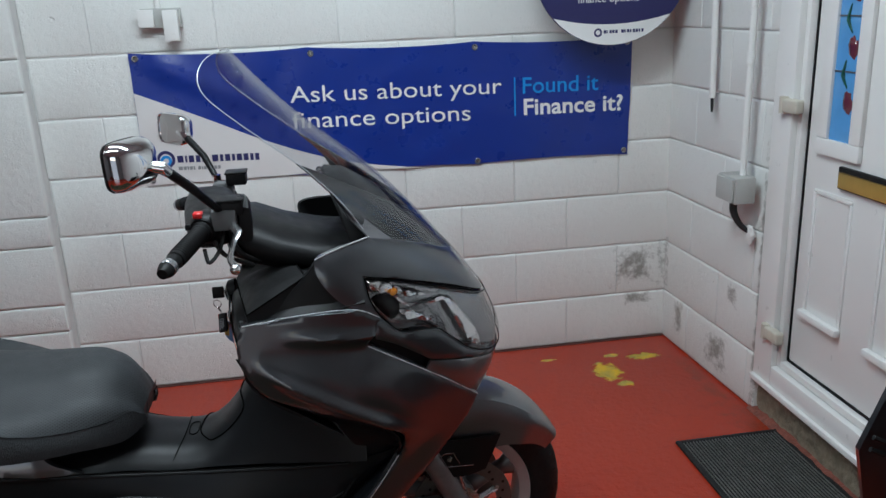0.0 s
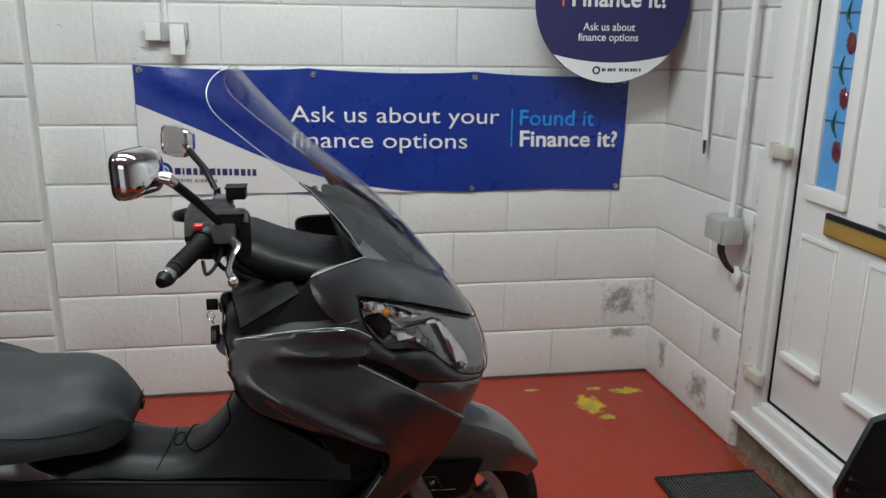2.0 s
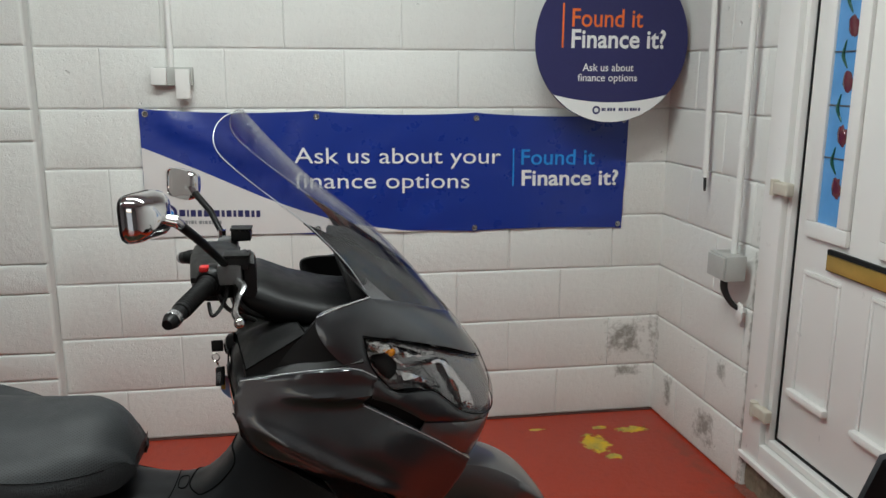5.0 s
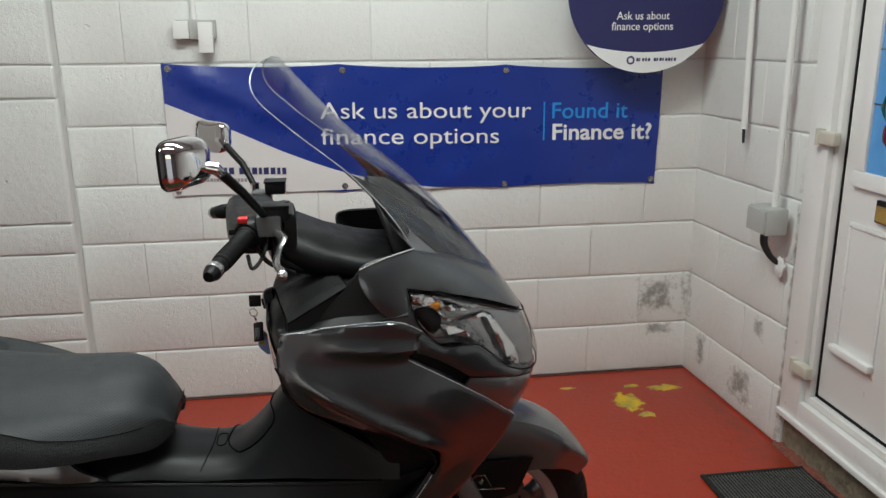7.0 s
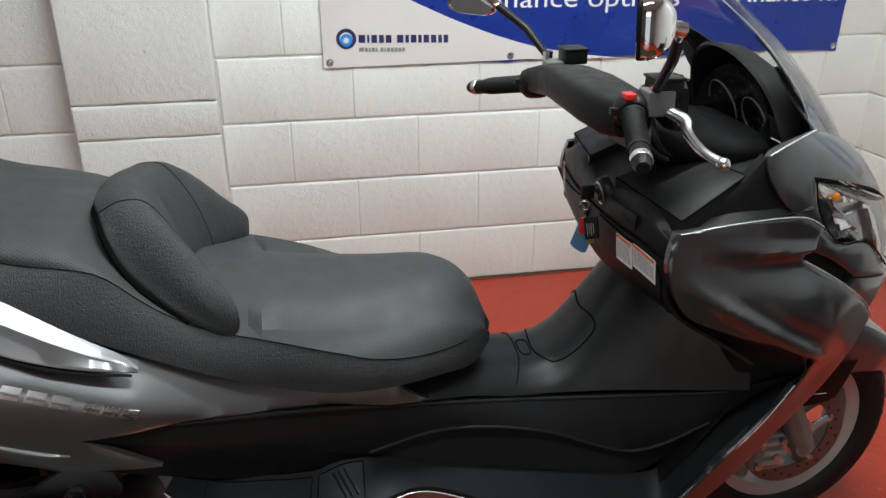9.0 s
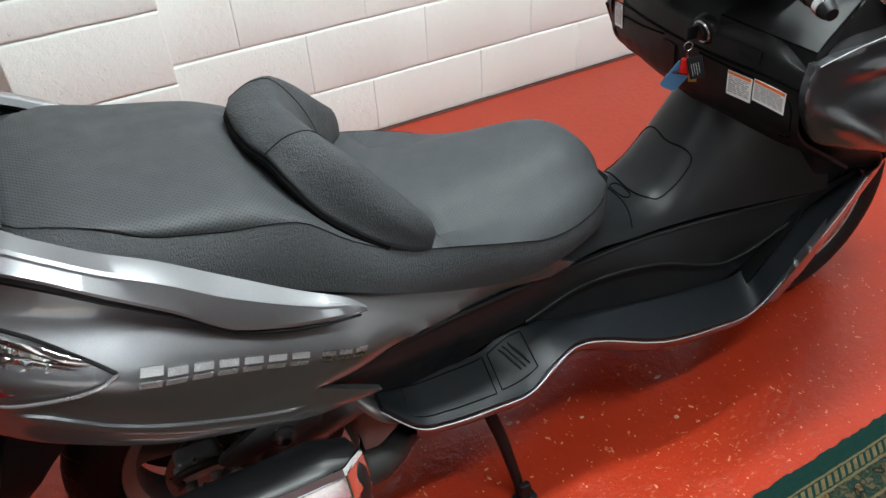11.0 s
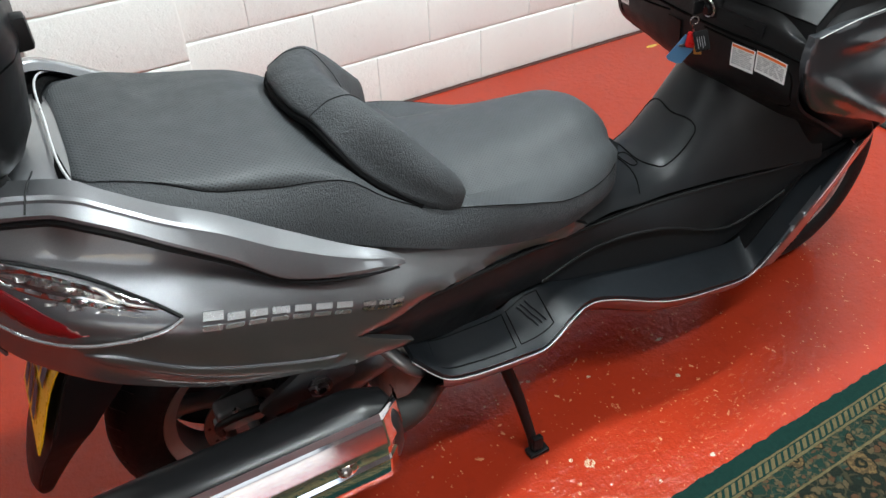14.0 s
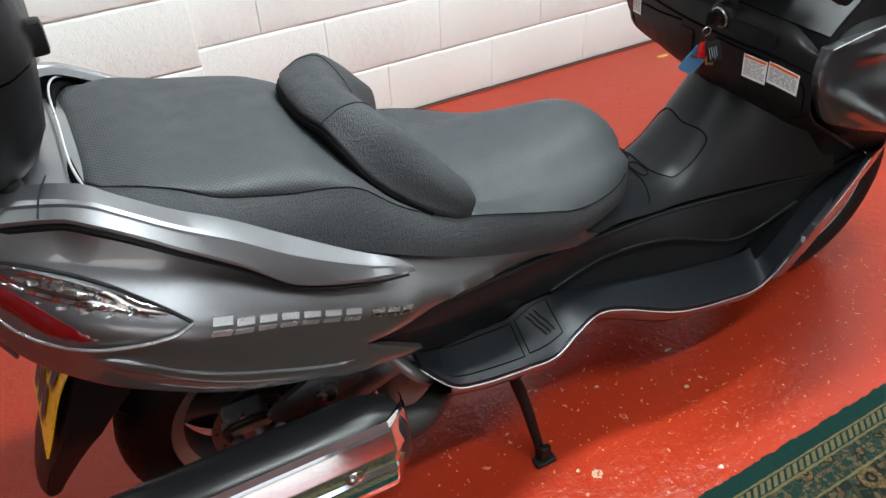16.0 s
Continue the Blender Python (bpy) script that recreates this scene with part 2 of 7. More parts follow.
def vinyl(name, color, dots):
    k = Mat(name, color, 0.5, spec=0.33)
    grain = k.cells(300, None, "DISTANCE_TO_EDGE").outputs["Distance"]
    tone = k.mix(k.noise(14, 5), tuple(c * 0.85 for c in color), tuple(c * 1.2 for c in color))
    k.rough(k.ramp(k.noise(25, 4), 0.3, 0.7, 0.50, 0.64))
    if dots:
        # punched dots in rows, laid along the top and down the flanks; shade inside them is in the colour
        sep, put = k.t.nodes.new("ShaderNodeSeparateXYZ"), k.t.nodes.new("ShaderNodeCombineXYZ")
        k.link(k.pos, sep.inputs[0])
        across = k.math("SUBTRACT", sep.outputs["Z"], k.math("ABSOLUTE", k.math("SUBTRACT", sep.outputs["Y"], 2.10)))
        k.link(k.math("ADD", sep.outputs["X"], across), put.inputs[0])
        k.link(k.math("SUBTRACT", sep.outputs["X"], across), put.inputs[1])
        v = k.cells(118, put.outputs[0], "F1", 0.0)
        v.voronoi_dimensions = "2D"
        hole = k.ramp(v.outputs["Distance"], 0.20, 0.30)
        tone = k.mix(k.ramp(hole, 0, 1, 0.65, 0.0), tone, (0.004, 0.004, 0.004))
        k.bump(k.math("ADD", hole, k.math("MULTIPLY", k.noise(300, 3), 0.25)), 0.5, 0.0014)
    else:
        # fine wrinkles that run across, wavering; their shade is darkened into the colour too
        bent = k.node("ShaderNodeVectorMath")
        bent.operation = "MULTIPLY_ADD"
        wob = k.node("ShaderNodeTexNoise", Scale=26.0, Detail=3.0)
        k.link(k.pos, wob.inputs["Vector"])
        k.link(wob.outputs["Color"], bent.inputs[0])
        bent.inputs[1].default_value = (0.035, 0.035, 0.035)
        k.link(k.scaled(1.3, 0.6, 0.45), bent.inputs[2])
        creases = k.ramp(k.cells(210, bent.outputs[0], "DISTANCE_TO_EDGE").outputs["Distance"], 0.02, 0.16)
        k.bump(k.math("ADD", k.math("MULTIPLY", k.noise(110, 6, 0.65, k.scaled(0.5, 1, 1.7)), 1.3), k.math("ADD", k.math("MULTIPLY", grain, 0.5), k.math("MULTIPLY", creases, 0.32))), 0.8, 0.0018)
        tone = k.mix(k.ramp(creases, 0.0, 1.0, 0.22, 0.0), tone, tuple(c * 0.4 for c in color))
    k.color(tone)
    return k.m


def metal_flake(name, color, rough=0.34, metal=0.75, coat=0.8):
    k = Mat(name, color, rough, metal, coat)
    k.set("Coat Roughness", 0.05)
    flake = k.noise(900, 2)
    k.color(k.mix(k.ramp(flake, 0.35, 0.7), tuple(c * 0.93 for c in color), tuple(c * 1.10 for c in color)))
    k.rough(k.ramp(k.noise(12, 5), 0.3, 0.7, rough * 0.9, rough * 1.15))
    return k.m


def clear(name, tint=(1, 1, 1), rough=0.0, ior=1.45):
    k = Mat(name, tint, rough)
    k.set("Transmission Weight", 1.0).set("IOR", ior)
    return k.m


def sheet_plastic(name, tint):
    """Thin clear plastic: light goes straight through, and a share of it is mirrored."""
    m = bpy.data.materials.new(name)
    m.use_nodes = True
    t = m.node_tree
    t.nodes.remove(t.nodes["Principled BSDF"])
    through_node, shine, mix, fres = t.nodes.new("ShaderNodeBsdfTransparent"), t.nodes.new("ShaderNodeBsdfGlossy"), t.nodes.new("ShaderNodeMixShader"), t.nodes.new("ShaderNodeLayerWeight")
    through_node.inputs["Color"].default_value = (*tint, 1)
    shine.inputs["Roughness"].default_value = 0.04
    fres.inputs["Blend"].default_value = 0.5
    power, share = t.nodes.new("ShaderNodeMath"), t.nodes.new("ShaderNodeMath")
    power.operation, share.operation = "POWER", "MULTIPLY_ADD"
    power.inputs[1].default_value = 4.0
    share.inputs[1].default_value, share.inputs[2].default_value = 0.45, 0.025
    t.links.new(fres.outputs["Facing"], power.inputs[0])
    t.links.new(power.outputs[0], share.inputs[0])
    t.links.new(share.outputs[0], mix.inputs[0])
    t.links.new(through_node.outputs[0], mix.inputs[1])
    t.links.new(shine.outputs[0], mix.inputs[2])
    t.links.new(mix.outputs[0], t.nodes["Material Output"].inputs["Surface"])
    return m


WALL, FLOOR, RUG = wall_paint(), floor_paint(), rug_wool()
RUG_GUARD = rug_wool("rug_guard_band", (0.008, 0.028, 0.021), 19.0)
MORTAR = plain("painted_mortar", (0.66, 0.655, 0.64), 0.6, vary=0.16, scale=20, bump=0.4, bump_scale=120, dist=0.003)
CEILING = plain("ceiling_paint", (0.50, 0.51, 0.53), 0.7, vary=0.04, scale=3)
CONCRETE = plain("bare_concrete", (0.22, 0.178, 0.125), 0.9, vary=0.75, scale=26, bump=1.0, bump_scale=45, dist=0.012)
PAINT_CRUMBS = plain("crumbling_red_paint", (0.20, 0.06, 0.04), 0.7, vary=0.8, scale=45, bump=1.0, bump_scale=90, dist=0.006)
UPVC = plain("white_upvc", (0.78, 0.77, 0.75), 0.32, vary=0.03, scale=6)
CREAM = plain("cream_plastic", (0.54, 0.50, 0.42), 0.45, vary=0.12)
BRASS = plain("brass_plate", (0.62, 0.40, 0.10), 0.34, 0.85, vary=0.15, scale=18)
BLACK = plain("satin_black_plastic", (0.0065, 0.0065, 0.007), 0.42, vary=0.25, scale=16, bump=0.25, bump_scale=700, dist=0.0005, spec=0.20)
DASH = plain("grained_black_plastic", (0.0095, 0.0095, 0.010), 0.48, vary=0.2, scale=14, bump=0.5, bump_scale=520, dist=0.0007, spec=0.24)
TUNNEL = plain("worn_black_plastic", (0.0100, 0.0107, 0.0120), 0.40, vary=0.3, scale=11, bump=0.3, bump_scale=480, dist=0.0006, spec=0.25)
SEAM = plain("dark_seam", (0.0012, 0.0012, 0.0013), 0.8, vary=0.2, spec=0.08)
RUBBER = plain("black_rubber", (0.0075, 0.0075, 0.0078), 0.58, vary=0.25, scale=40, bump=0.4, bump_scale=300, dist=0.0008, spec=0.22)
BOARD_RUBBER = plain("footboard_rubber", (0.0092, 0.0108, 0.0130), 0.42, vary=0.3, scale=30, bump=0.3, bump_scale=300, dist=0.0006, spec=0.24)
# ribs greyer than the mat's base
MAT_RIB = plain("grey_mat_rib", (0.10, 0.097, 0.092), 0.7, vary=0.6, scale=35)
MATT = plain("ribbed_mat_rubber", (0.006, 0.006, 0.006), 0.8, vary=0.3, scale=40)
GREY = metal_flake("dark_grey_metallic", (0.092, 0.097, 0.106), 0.34, 0.88, 0.9)
# the dark grey paint again, lightened for parts that catch more light
GREY_LIT = metal_flake("grey_metallic_lit", (0.178, 0.180, 0.188), 0.38, 0.88, 1.0)
CHROME = plain("chrome", (0.86, 0.86, 0.87), 0.05, 1.0, vary=0.03, scale=9)
BADGE = plain("satin_chrome", (0.50, 0.50, 0.51), 0.25, 0.8, vary=0.08)
TRIM = plain("bright_trim", (0.55, 0.55, 0.56), 0.30, 0.4, vary=0.08)
# for walls out of view: darkened so bodywork and chrome mirror less light
DARK_UNSEEN_WALL = plain("dark_unseen_wall", (0.28, 0.28, 0.285), 0.7, vary=0.2, scale=2)
DISC = plain("worn_disc_steel", (0.13, 0.125, 0.12), 0.34, 0.6, vary=0.25, scale=60)
ALLOY = plain("cast_alloy", (0.40, 0.40, 0.395), 0.36, 0.4, vary=0.15, scale=25)
DULL_ALLOY = plain("dull_dusty_alloy", (0.20, 0.20, 0.202), 0.45, 0.45, vary=0.35, scale=30)
STEEL = plain("brushed_steel", (0.50, 0.49, 0.47), 0.28, 1.0, vary=0.15, scale=40)
BRACKET = plain("grey_steel_bracket", (0.11, 0.112, 0.115), 0.5, 0.2, vary=0.35, scale=25)
SEAT = vinyl("seat_vinyl_leather", (0.032, 0.0345, 0.0372), False)
SEAT_DOT = vinyl("seat_vinyl_perforated", (0.038, 0.041, 0.0438), True)
SCREEN = sheet_plastic("clear_screen", (0.93, 0.94, 0.95))
LENS = sheet_plastic("lamp_lens", (0.93, 0.93, 0.93))
LAMP_CHROME = plain("frosted_chrome", (0.84, 0.84, 0.85), 0.07, 1.0, vary=0.08, scale=60, bump=0.9, bump_scale=55, dist=0.006)
LAMP_BACK = plain("lamp_housing", (0.36, 0.36, 0.37), 0.16, 0.9, vary=0.08, scale=12, bump=0.7, bump_scale=26, dist=0.008)
TAIL_BACK = plain("tail_housing", (0.40, 0.39, 0.39), 0.09, 1.0, vary=0.5, scale=26)
MIRROR = plain("mirror_glass", (0.85, 0.86, 0.86), 0.02, 1.0, vary=0.0)
RED = plain("red_plastic", (0.55, 0.012, 0.012), 0.3, vary=0.1)
RED_LENS = plain("red_lens", (0.17, 0.002, 0.005), 0.10, coat=0.6, vary=0.25, scale=60)
AMBER = plain("amber_bulb", (0.80, 0.28, 0.02), 0.2, vary=0.1)
WHITE = plain("white_print", (0.80, 0.80, 0.79), 0.5, vary=0.03)
ORANGE = plain("orange_print", (0.80, 0.16, 0.03), 0.5, vary=0.05)
CYAN = plain("light_blue_print", (0.015, 0.27, 0.72), 0.5, vary=0.04)
NAVY = plain("navy_print", (0.022, 0.022, 0.105), 0.45, vary=0.05)
BLUE_VINYL = plain("blue_banner_vinyl", (0.0095, 0.033, 0.255), 0.30, vary=0.10, scale=7)
WHITE_VINYL = plain("white_banner_vinyl", (0.70, 0.67, 0.66), 0.40, vary=0.05, scale=7)
INK = plain("dark_ink", (0.02, 0.02, 0.05), 0.5, vary=0.05)
PRINT_GREY = plain("grey_print", (0.26, 0.26, 0.27), 0.5, vary=0.05)
PLATE = plain("yellow_plate", (0.85, 0.47, 0.01), 0.3, vary=0.05)
TAG_BLUE = plain("blue_key_tag", (0.14, 0.36, 0.66), 0.4, vary=0.06)
GLASS_BLUE = plain("blue_leaded_glass", (0.11, 0.33, 0.66), 0.16, coat=0.5, vary=0.2, scale=12)
GLASS_RED = plain("red_leaded_glass", (0.11, 0.018, 0.028), 0.2, coat=0.4, vary=0.4, scale=60)
GLASS_GREEN = plain("green_leaded_glass", (0.015, 0.09, 0.05), 0.2, coat=0.4, vary=0.3, scale=60)
LEAD = plain("lead_strip", (0.12, 0.13, 0.15), 0.5, 0.5)
WIRE_BLACK = plain("black_cable", (0.010, 0.010, 0.010), 0.5)
GREY_BOX = plain("grey_box_plastic", (0.42, 0.42, 0.40), 0.5, vary=0.06)
RUG_GREEN = plain("rug_green_border", (0.006, 0.025, 0.020), 0.95, vary=0.3, scale=90, bump=0.6, bump_scale=420, dist=0.004, spec=0.1)
RUG_GOLD = plain("rug_gold_band", (0.105, 0.085, 0.042), 0.95, vary=0.5, scale=70, bump=0.6, bump_scale=420, dist=0.004, spec=0.1)
GLOW = Mat("lit_tube", (1, 1, 1))
GLOW.set("Emission Color", (0.92, 0.98, 1.0, 1)).set("Emission Strength", 6.0)
GLOW = GLOW.m


# ---- mesh tools ----
def thing(name, at, label, category, group="", kind=""):
    """A top-level thing: an Empty at its base."""
    ob = new(name)
    ob.location, ob.empty_display_size = at, 0.1
    return tagged(ob, label, category, group, kind)


def part(name, bm, material, parent, label="", smooth=True):
    """Links a bmesh as one mesh object under a thing or a part."""
    me = bpy.data.meshes.new(name)
    bmesh.ops.recalc_face_normals(bm, faces=bm.faces[:])
    bm.to_mesh(me)
    bm.free()
    me.materials.append(material)
    for p in me.polygons:
        p.use_smooth = smooth
    if smooth:
        me.set_sharp_from_angle(angle=radians(38))
    ob = new(name, me)
    ob.parent = parent
    if label:
        ob["label"] = label
    return ob


def whole(name, bm, material, label, category, kind="", smooth=True, group=""):
    return tagged(part(name, bm, material, None, "", smooth), label, category, group, kind)


def box(x0, x1, y0, y1, z0, z1, bevel=0.0, segs=2, bm=None):
    bm = bm or bmesh.new()
    vs = bmesh.ops.create_cube(bm, size=1.0)["verts"]
    for v in vs:
        v.co = Vector((x0 + (v.co.x + 0.5) * (x1 - x0), y0 + (v.co.y + 0.5) * (y1 - y0), z0 + (v.co.z + 0.5) * (z1 - z0)))
    if bevel:
        es = list({e for v in vs for e in v.link_edges})
        bmesh.ops.bevel(bm, geom=es, offset=bevel, segments=segs, profile=0.6, affect="EDGES")
    return bm


def curve(pts, n=8, closed=False):
    """Points along a smooth curve through pts. A point with one number more, 1, is a sharp corner."""
    dim = min(len(p) for p in pts)
    sharp = [len(p) > dim for p in pts]
    p = [Vector(q[:dim]) if dim > 2 else Vector((q[0], q[1])) for q in pts]
    k, out = len(p), []
    for i in range(k if closed else k - 1):
        a, b = p[i], p[(i + 1) % k]
        ma = Vector([0] * dim) if sharp[i] or (not closed and i == 0) else (b - p[i - 1]) * 0.5
        j = (i + 2) % k
        mb = Vector([0] * dim) if sharp[(i + 1) % k] or (not closed and i == k - 2) else (p[j] - a) * 0.5
        if sharp[i] or (not closed and i == 0):
            ma = (b - a) * 0.6
        if sharp[(i + 1) % k] or (not closed and i == k - 2):
            mb = (b - a) * 0.6
        ln = (b - a).length
        for m in (ma, mb):
            if m.length > 1.4 * ln:
                m *= 1.4 * ln / m.length
        for s in range(n):
            t = s / n
            out.append(a * (2 * t**3 - 3 * t**2 + 1) + ma * (t**3 - 2 * t**2 + t) + b * (3 * t**2 - 2 * t**3) + mb * (t**3 - t**2))
    if not closed:
        out.append(p[-1])
    return out


def loft(rings, closed=True, caps=True, bm=None):
    """Skins rings of equally many points."""
    bm = bm or bmesh.new()
    vs = [[bm.verts.new(q) for q in r] for r in rings]
    n = len(rings[0])
    for a, b in zip(vs, vs[1:]):
        for i in range(n if closed else n - 1):
            try:
                bm.faces.new((a[i], a[(i + 1) % n], b[(i + 1) % n], b[i]))
            except ValueError:
                pass
    if caps and closed:
        bm.faces.new(vs[0])
        bm.faces.new(vs[-1][::-1])
    bmesh.ops.remove_doubles(bm, verts=bm.verts[:], dist=1e-5)
    return bm


def tube(path, radius, segs=12, bm=None, flat=1.0):
    """A round bar along a path; radius is a number or one for each point."""
    path = [Vector(p) for p in path]
    rs = [radius] * len(path) if isinstance(radius, (int, float)) else list(radius)
    if len(rs) != len(path):
        rs = list(np.interp(np.linspace(0, 1, len(path)), np.linspace(0, 1, len(rs)), rs))
    rings, side = [], None
    for i, p in enumerate(path):
        d = (path[min(i + 1, len(path) - 1)] - path[max(i - 1, 0)]).normalized()
        side = (side - d * side.dot(d)).normalized() if side else d.orthogonal().normalized()
        up = d.cross(side)
        rings.append([p + (side * math.cos(a) + up * math.sin(a) * flat) * rs[i] for a in (2 * math.pi * s / segs for s in range(segs))])
    return loft(rings, bm=bm)


def lathe(profile, centre, axis, segs=48, bm=None):
    """Turns a profile of (radius, along) round an axis through centre."""
    axis = Vector(axis).normalized()
    s = axis.orthogonal().normalized()
    u = axis.cross(s)
    rings = []
    for k in range(segs):
        a = 2 * math.pi * k / segs
        rings.append([Vector(centre) + axis * h + (s * math.cos(a) + u * math.sin(a)) * r for r, h in profile])
    bm = bm or bmesh.new()
    vs = [[bm.verts.new(q) for q in r] for r in rings]
    n = len(profile)
    for k in range(segs):
        a, b = vs[k], vs[(k + 1) % segs]
        for i in range(n - 1):
            bm.faces.new((a[i], a[i + 1], b[i + 1], b[i]))
    bmesh.ops.remove_doubles(bm, verts=bm.verts[:], dist=1e-5)
    return bm


def panel(outline, surface, step=0.02, rim=0.004, skirt=0.012, lip=None):
    """A moulded panel: the flat outline (u, v) laid on surface(u, v) -> (x, d, z), its rim rounded over and turned in by skirt."""
    bm = bmesh.new()
    f = bm.faces.new([bm.verts.new((p[0], 0, p[1])) for p in outline])
    lip = lip or rim
    if lip:
        bmesh.ops.inset_region(bm, faces=[f], thickness=lip, use_even_offset=True)
    us, vs = [p[0] for p in outline], [p[1] for p in outline]
    for k, (lo, hi) in ((0, (min(us), max(us))), (2, (min(vs), max(vs)))):
        for i in range(1, int((hi - lo) / step) + 1):
            no = Vector((1, 0, 0)) if k == 0 else Vector((0, 0, 1))
            bmesh.ops.bisect_plane(bm, geom=bm.verts[:] + bm.edges[:] + bm.faces[:], plane_co=no * (lo + i * step - step * 0.37), plane_no=no, dist=1e-5)
    border = {v for e in bm.edges if e.is_boundary for v in e.verts}
    edges = [e for e in bm.edges if e.is_boundary]
    flat = {v: (v.co.x, v.co.z) for v in bm.verts}
    made = bmesh.ops.extrude_edge_only(bm, edges=edges)["geom"]
    new_vs = {g for g in made if isinstance(g, bmesh.types.BMVert)}
    for v in new_vs:
        flat[v] = (v.co.x, v.co.z)
    for v in bm.verts:
        x, d, z = surface(*flat[v])
        if v in border:
            d -= rim
        elif v in new_vs:
            d -= rim + skirt
        v.co = Vector((x, -d, z))
    return bm


def mirror(bm):
    """A copy on the other side of the plane y = 0."""
    other = bm.copy()
    for v in other.verts:
        v.co.y = -v.co.y
    bmesh.ops.reverse_faces(other, faces=other.faces[:])
    return other


def pair(name, bm, material, parent, label=""):
    """The same part on both sides."""
    other = mirror(bm)
    return part(name, bm, material, parent, label), part(name, other, material, parent, label)


def sheet_of(*knots):
    """A smooth surface d(x, z) that passes through a few knots (x, z, d)."""
    k = np.array(knots, float)
    n = len(k)

    def kern(r2):
        return np.where(r2 > 1e-12, r2 * np.log(r2 + 1e-12), 0.0)

    r2 = ((k[:, None, :2] - k[None, :, :2]) ** 2).sum(-1)
    a = np.zeros((n + 3, n + 3))
    a[:n, :n] = kern(r2) + np.eye(n) * 1e-4
    a[:n, n:] = np.c_[np.ones(n), k[:, :2]]
    a[n:, :n] = a[:n, n:].T
    w = np.linalg.solve(a, np.r_[k[:, 2], 0, 0, 0])

    def surface(x, z):
        r = (k[:, 0] - x) ** 2 + (k[:, 1] - z) ** 2
        return x, float(kern(r) @ w[:n] + w[n] + w[n + 1] * x + w[n + 2] * z), z

    return surface


def along(xs, ys):
    """A smooth curve y(x) through a few knots (monotone cubic)."""
    xs, ys = np.array(xs, float), np.array(ys, float)
    h, s = np.diff(xs), np.diff(ys) / np.diff(xs)
    m = np.r_[s[0], np.where(s[:-1] * s[1:] > 0, 2 * s[:-1] * s[1:] / np.where(s[:-1] + s[1:] == 0, 1, s[:-1] + s[1:]), 0), s[-1]]

    def f(x):
        x = min(max(x, xs[0]), xs[-1])
        i = min(int(np.searchsorted(xs, x, "right")) - 1, len(xs) - 2)
        t = (x - xs[i]) / h[i]
        return float(ys[i] * (2 * t**3 - 3 * t**2 + 1) + h[i] * m[i] * (t**3 - 2 * t**2 + t) + ys[i + 1] * (3 * t**2 - 2 * t**3) + h[i] * m[i + 1] * (t**3 - t**2))

    return f


def letters(text, height, width=None, depth=0.0, bold=0.0):
    """Text as a mesh in the xz plane, its left foot at the origin: capital height and overall width in metres."""
    cu = bpy.data.curves.new("letters", "FONT")
    cu.body, cu.size, cu.extrude, cu.offset, cu.resolution_u = text, 1.0, 0.0, bold, 4
    ob = bpy.data.objects.new("letters", cu)
    scene.collection.objects.link(ob)
    me = bpy.data.meshes.new_from_object(ob.evaluated_get(bpy.context.evaluated_depsgraph_get()))
    bm = bmesh.new()
    bm.from_mesh(me)
    bpy.data.objects.remove(ob)
    bpy.data.curves.remove(cu)
    bpy.data.meshes.remove(me)
    xs = [v.co.x for v in bm.verts]
    k = height / 0.69
    kx = width / (max(xs) - min(xs)) if width else k
    for v in bm.verts:
        v.co = Vector(((v.co.x - min(xs)) * kx, 0, v.co.y * k))
    if depth:
        made = bmesh.ops.extrude_face_region(bm, geom=bm.faces[:])["geom"]
        for g in made:
            if isinstance(g, bmesh.types.BMVert):
                g.co.y -= depth
    return bm


def span(text, bold):
    bm = letters(text, 0.69, None, 0.0, bold)
    xs = [v.co.x for v in bm.verts]
    bm.free()
    return max(xs) - min(xs)


def words(text, height, width, bold=0.0):
    """The words of a line one by one, each with its distance from the line's start, fitted to the line's width."""
    total, out, before = span(text, bold), [], ""
    for word in text.split():
        own = span(word, bold)
        start = span(before + word, bold) - own if before else 0.0
        out.append((start * width / total, letters(word, height, own * width / total, 0.0, bold)))
        before += word + " "
    return out


def shift(bm, x, y, z, fold=None):
    for v in bm.verts:
        v.co += Vector((x, y, z))
        if fold:
            v.co.y += fold(v.co.x, v.co.z)
    return bm


# ---- the room ----
def wall_sheet(name, outline_boxes, material=MORTAR, label="white-painted concrete block wall"):
    bm = bmesh.new()
    for b in outline_boxes:
        box(*b, bm=bm)
    return tagged(part(name, bm, material, None, "", False), label, "wall", kind="structure")


floor = whole("floor", box(-4.7, 2.3, -3.7, 3.7, -0.12, 0.0), FLOOR, "glossy red-painted concrete floor with chips and worn yellow patches", "floor", "structure", False)
ceiling = whole("ceiling", box(-4.7, 2.5, -3.7, 3.7, 2.72, 2.84), CEILING, "plain white-painted ceiling", "ceiling", "structure", False)
wall_north = wall_sheet("wall_north", [(-4.5, 2.0, 3.505, 3.70, 0.0, 2.72)])
# west and south walls are unseen and coloured dark to hold reflections down
wall_west = wall_sheet("wall_west", [(-4.7, -4.5, -3.5, 3.7, 0.0, 2.72)], DARK_UNSEEN_WALL, "unseen closing wall, darkened to keep reflections dark")
wall_south = wall_sheet("wall_south", [(-4.5, -2.6, -3.7, -3.5, 0.0, 2.72), (0.2, 2.2, -3.7, -3.5, 0.0, 2.72), (-2.6, 0.2, -3.7, -3.5, 2.3, 2.72)], DARK_UNSEEN_WALL, "unseen closing wall, darkened to keep reflections dark")
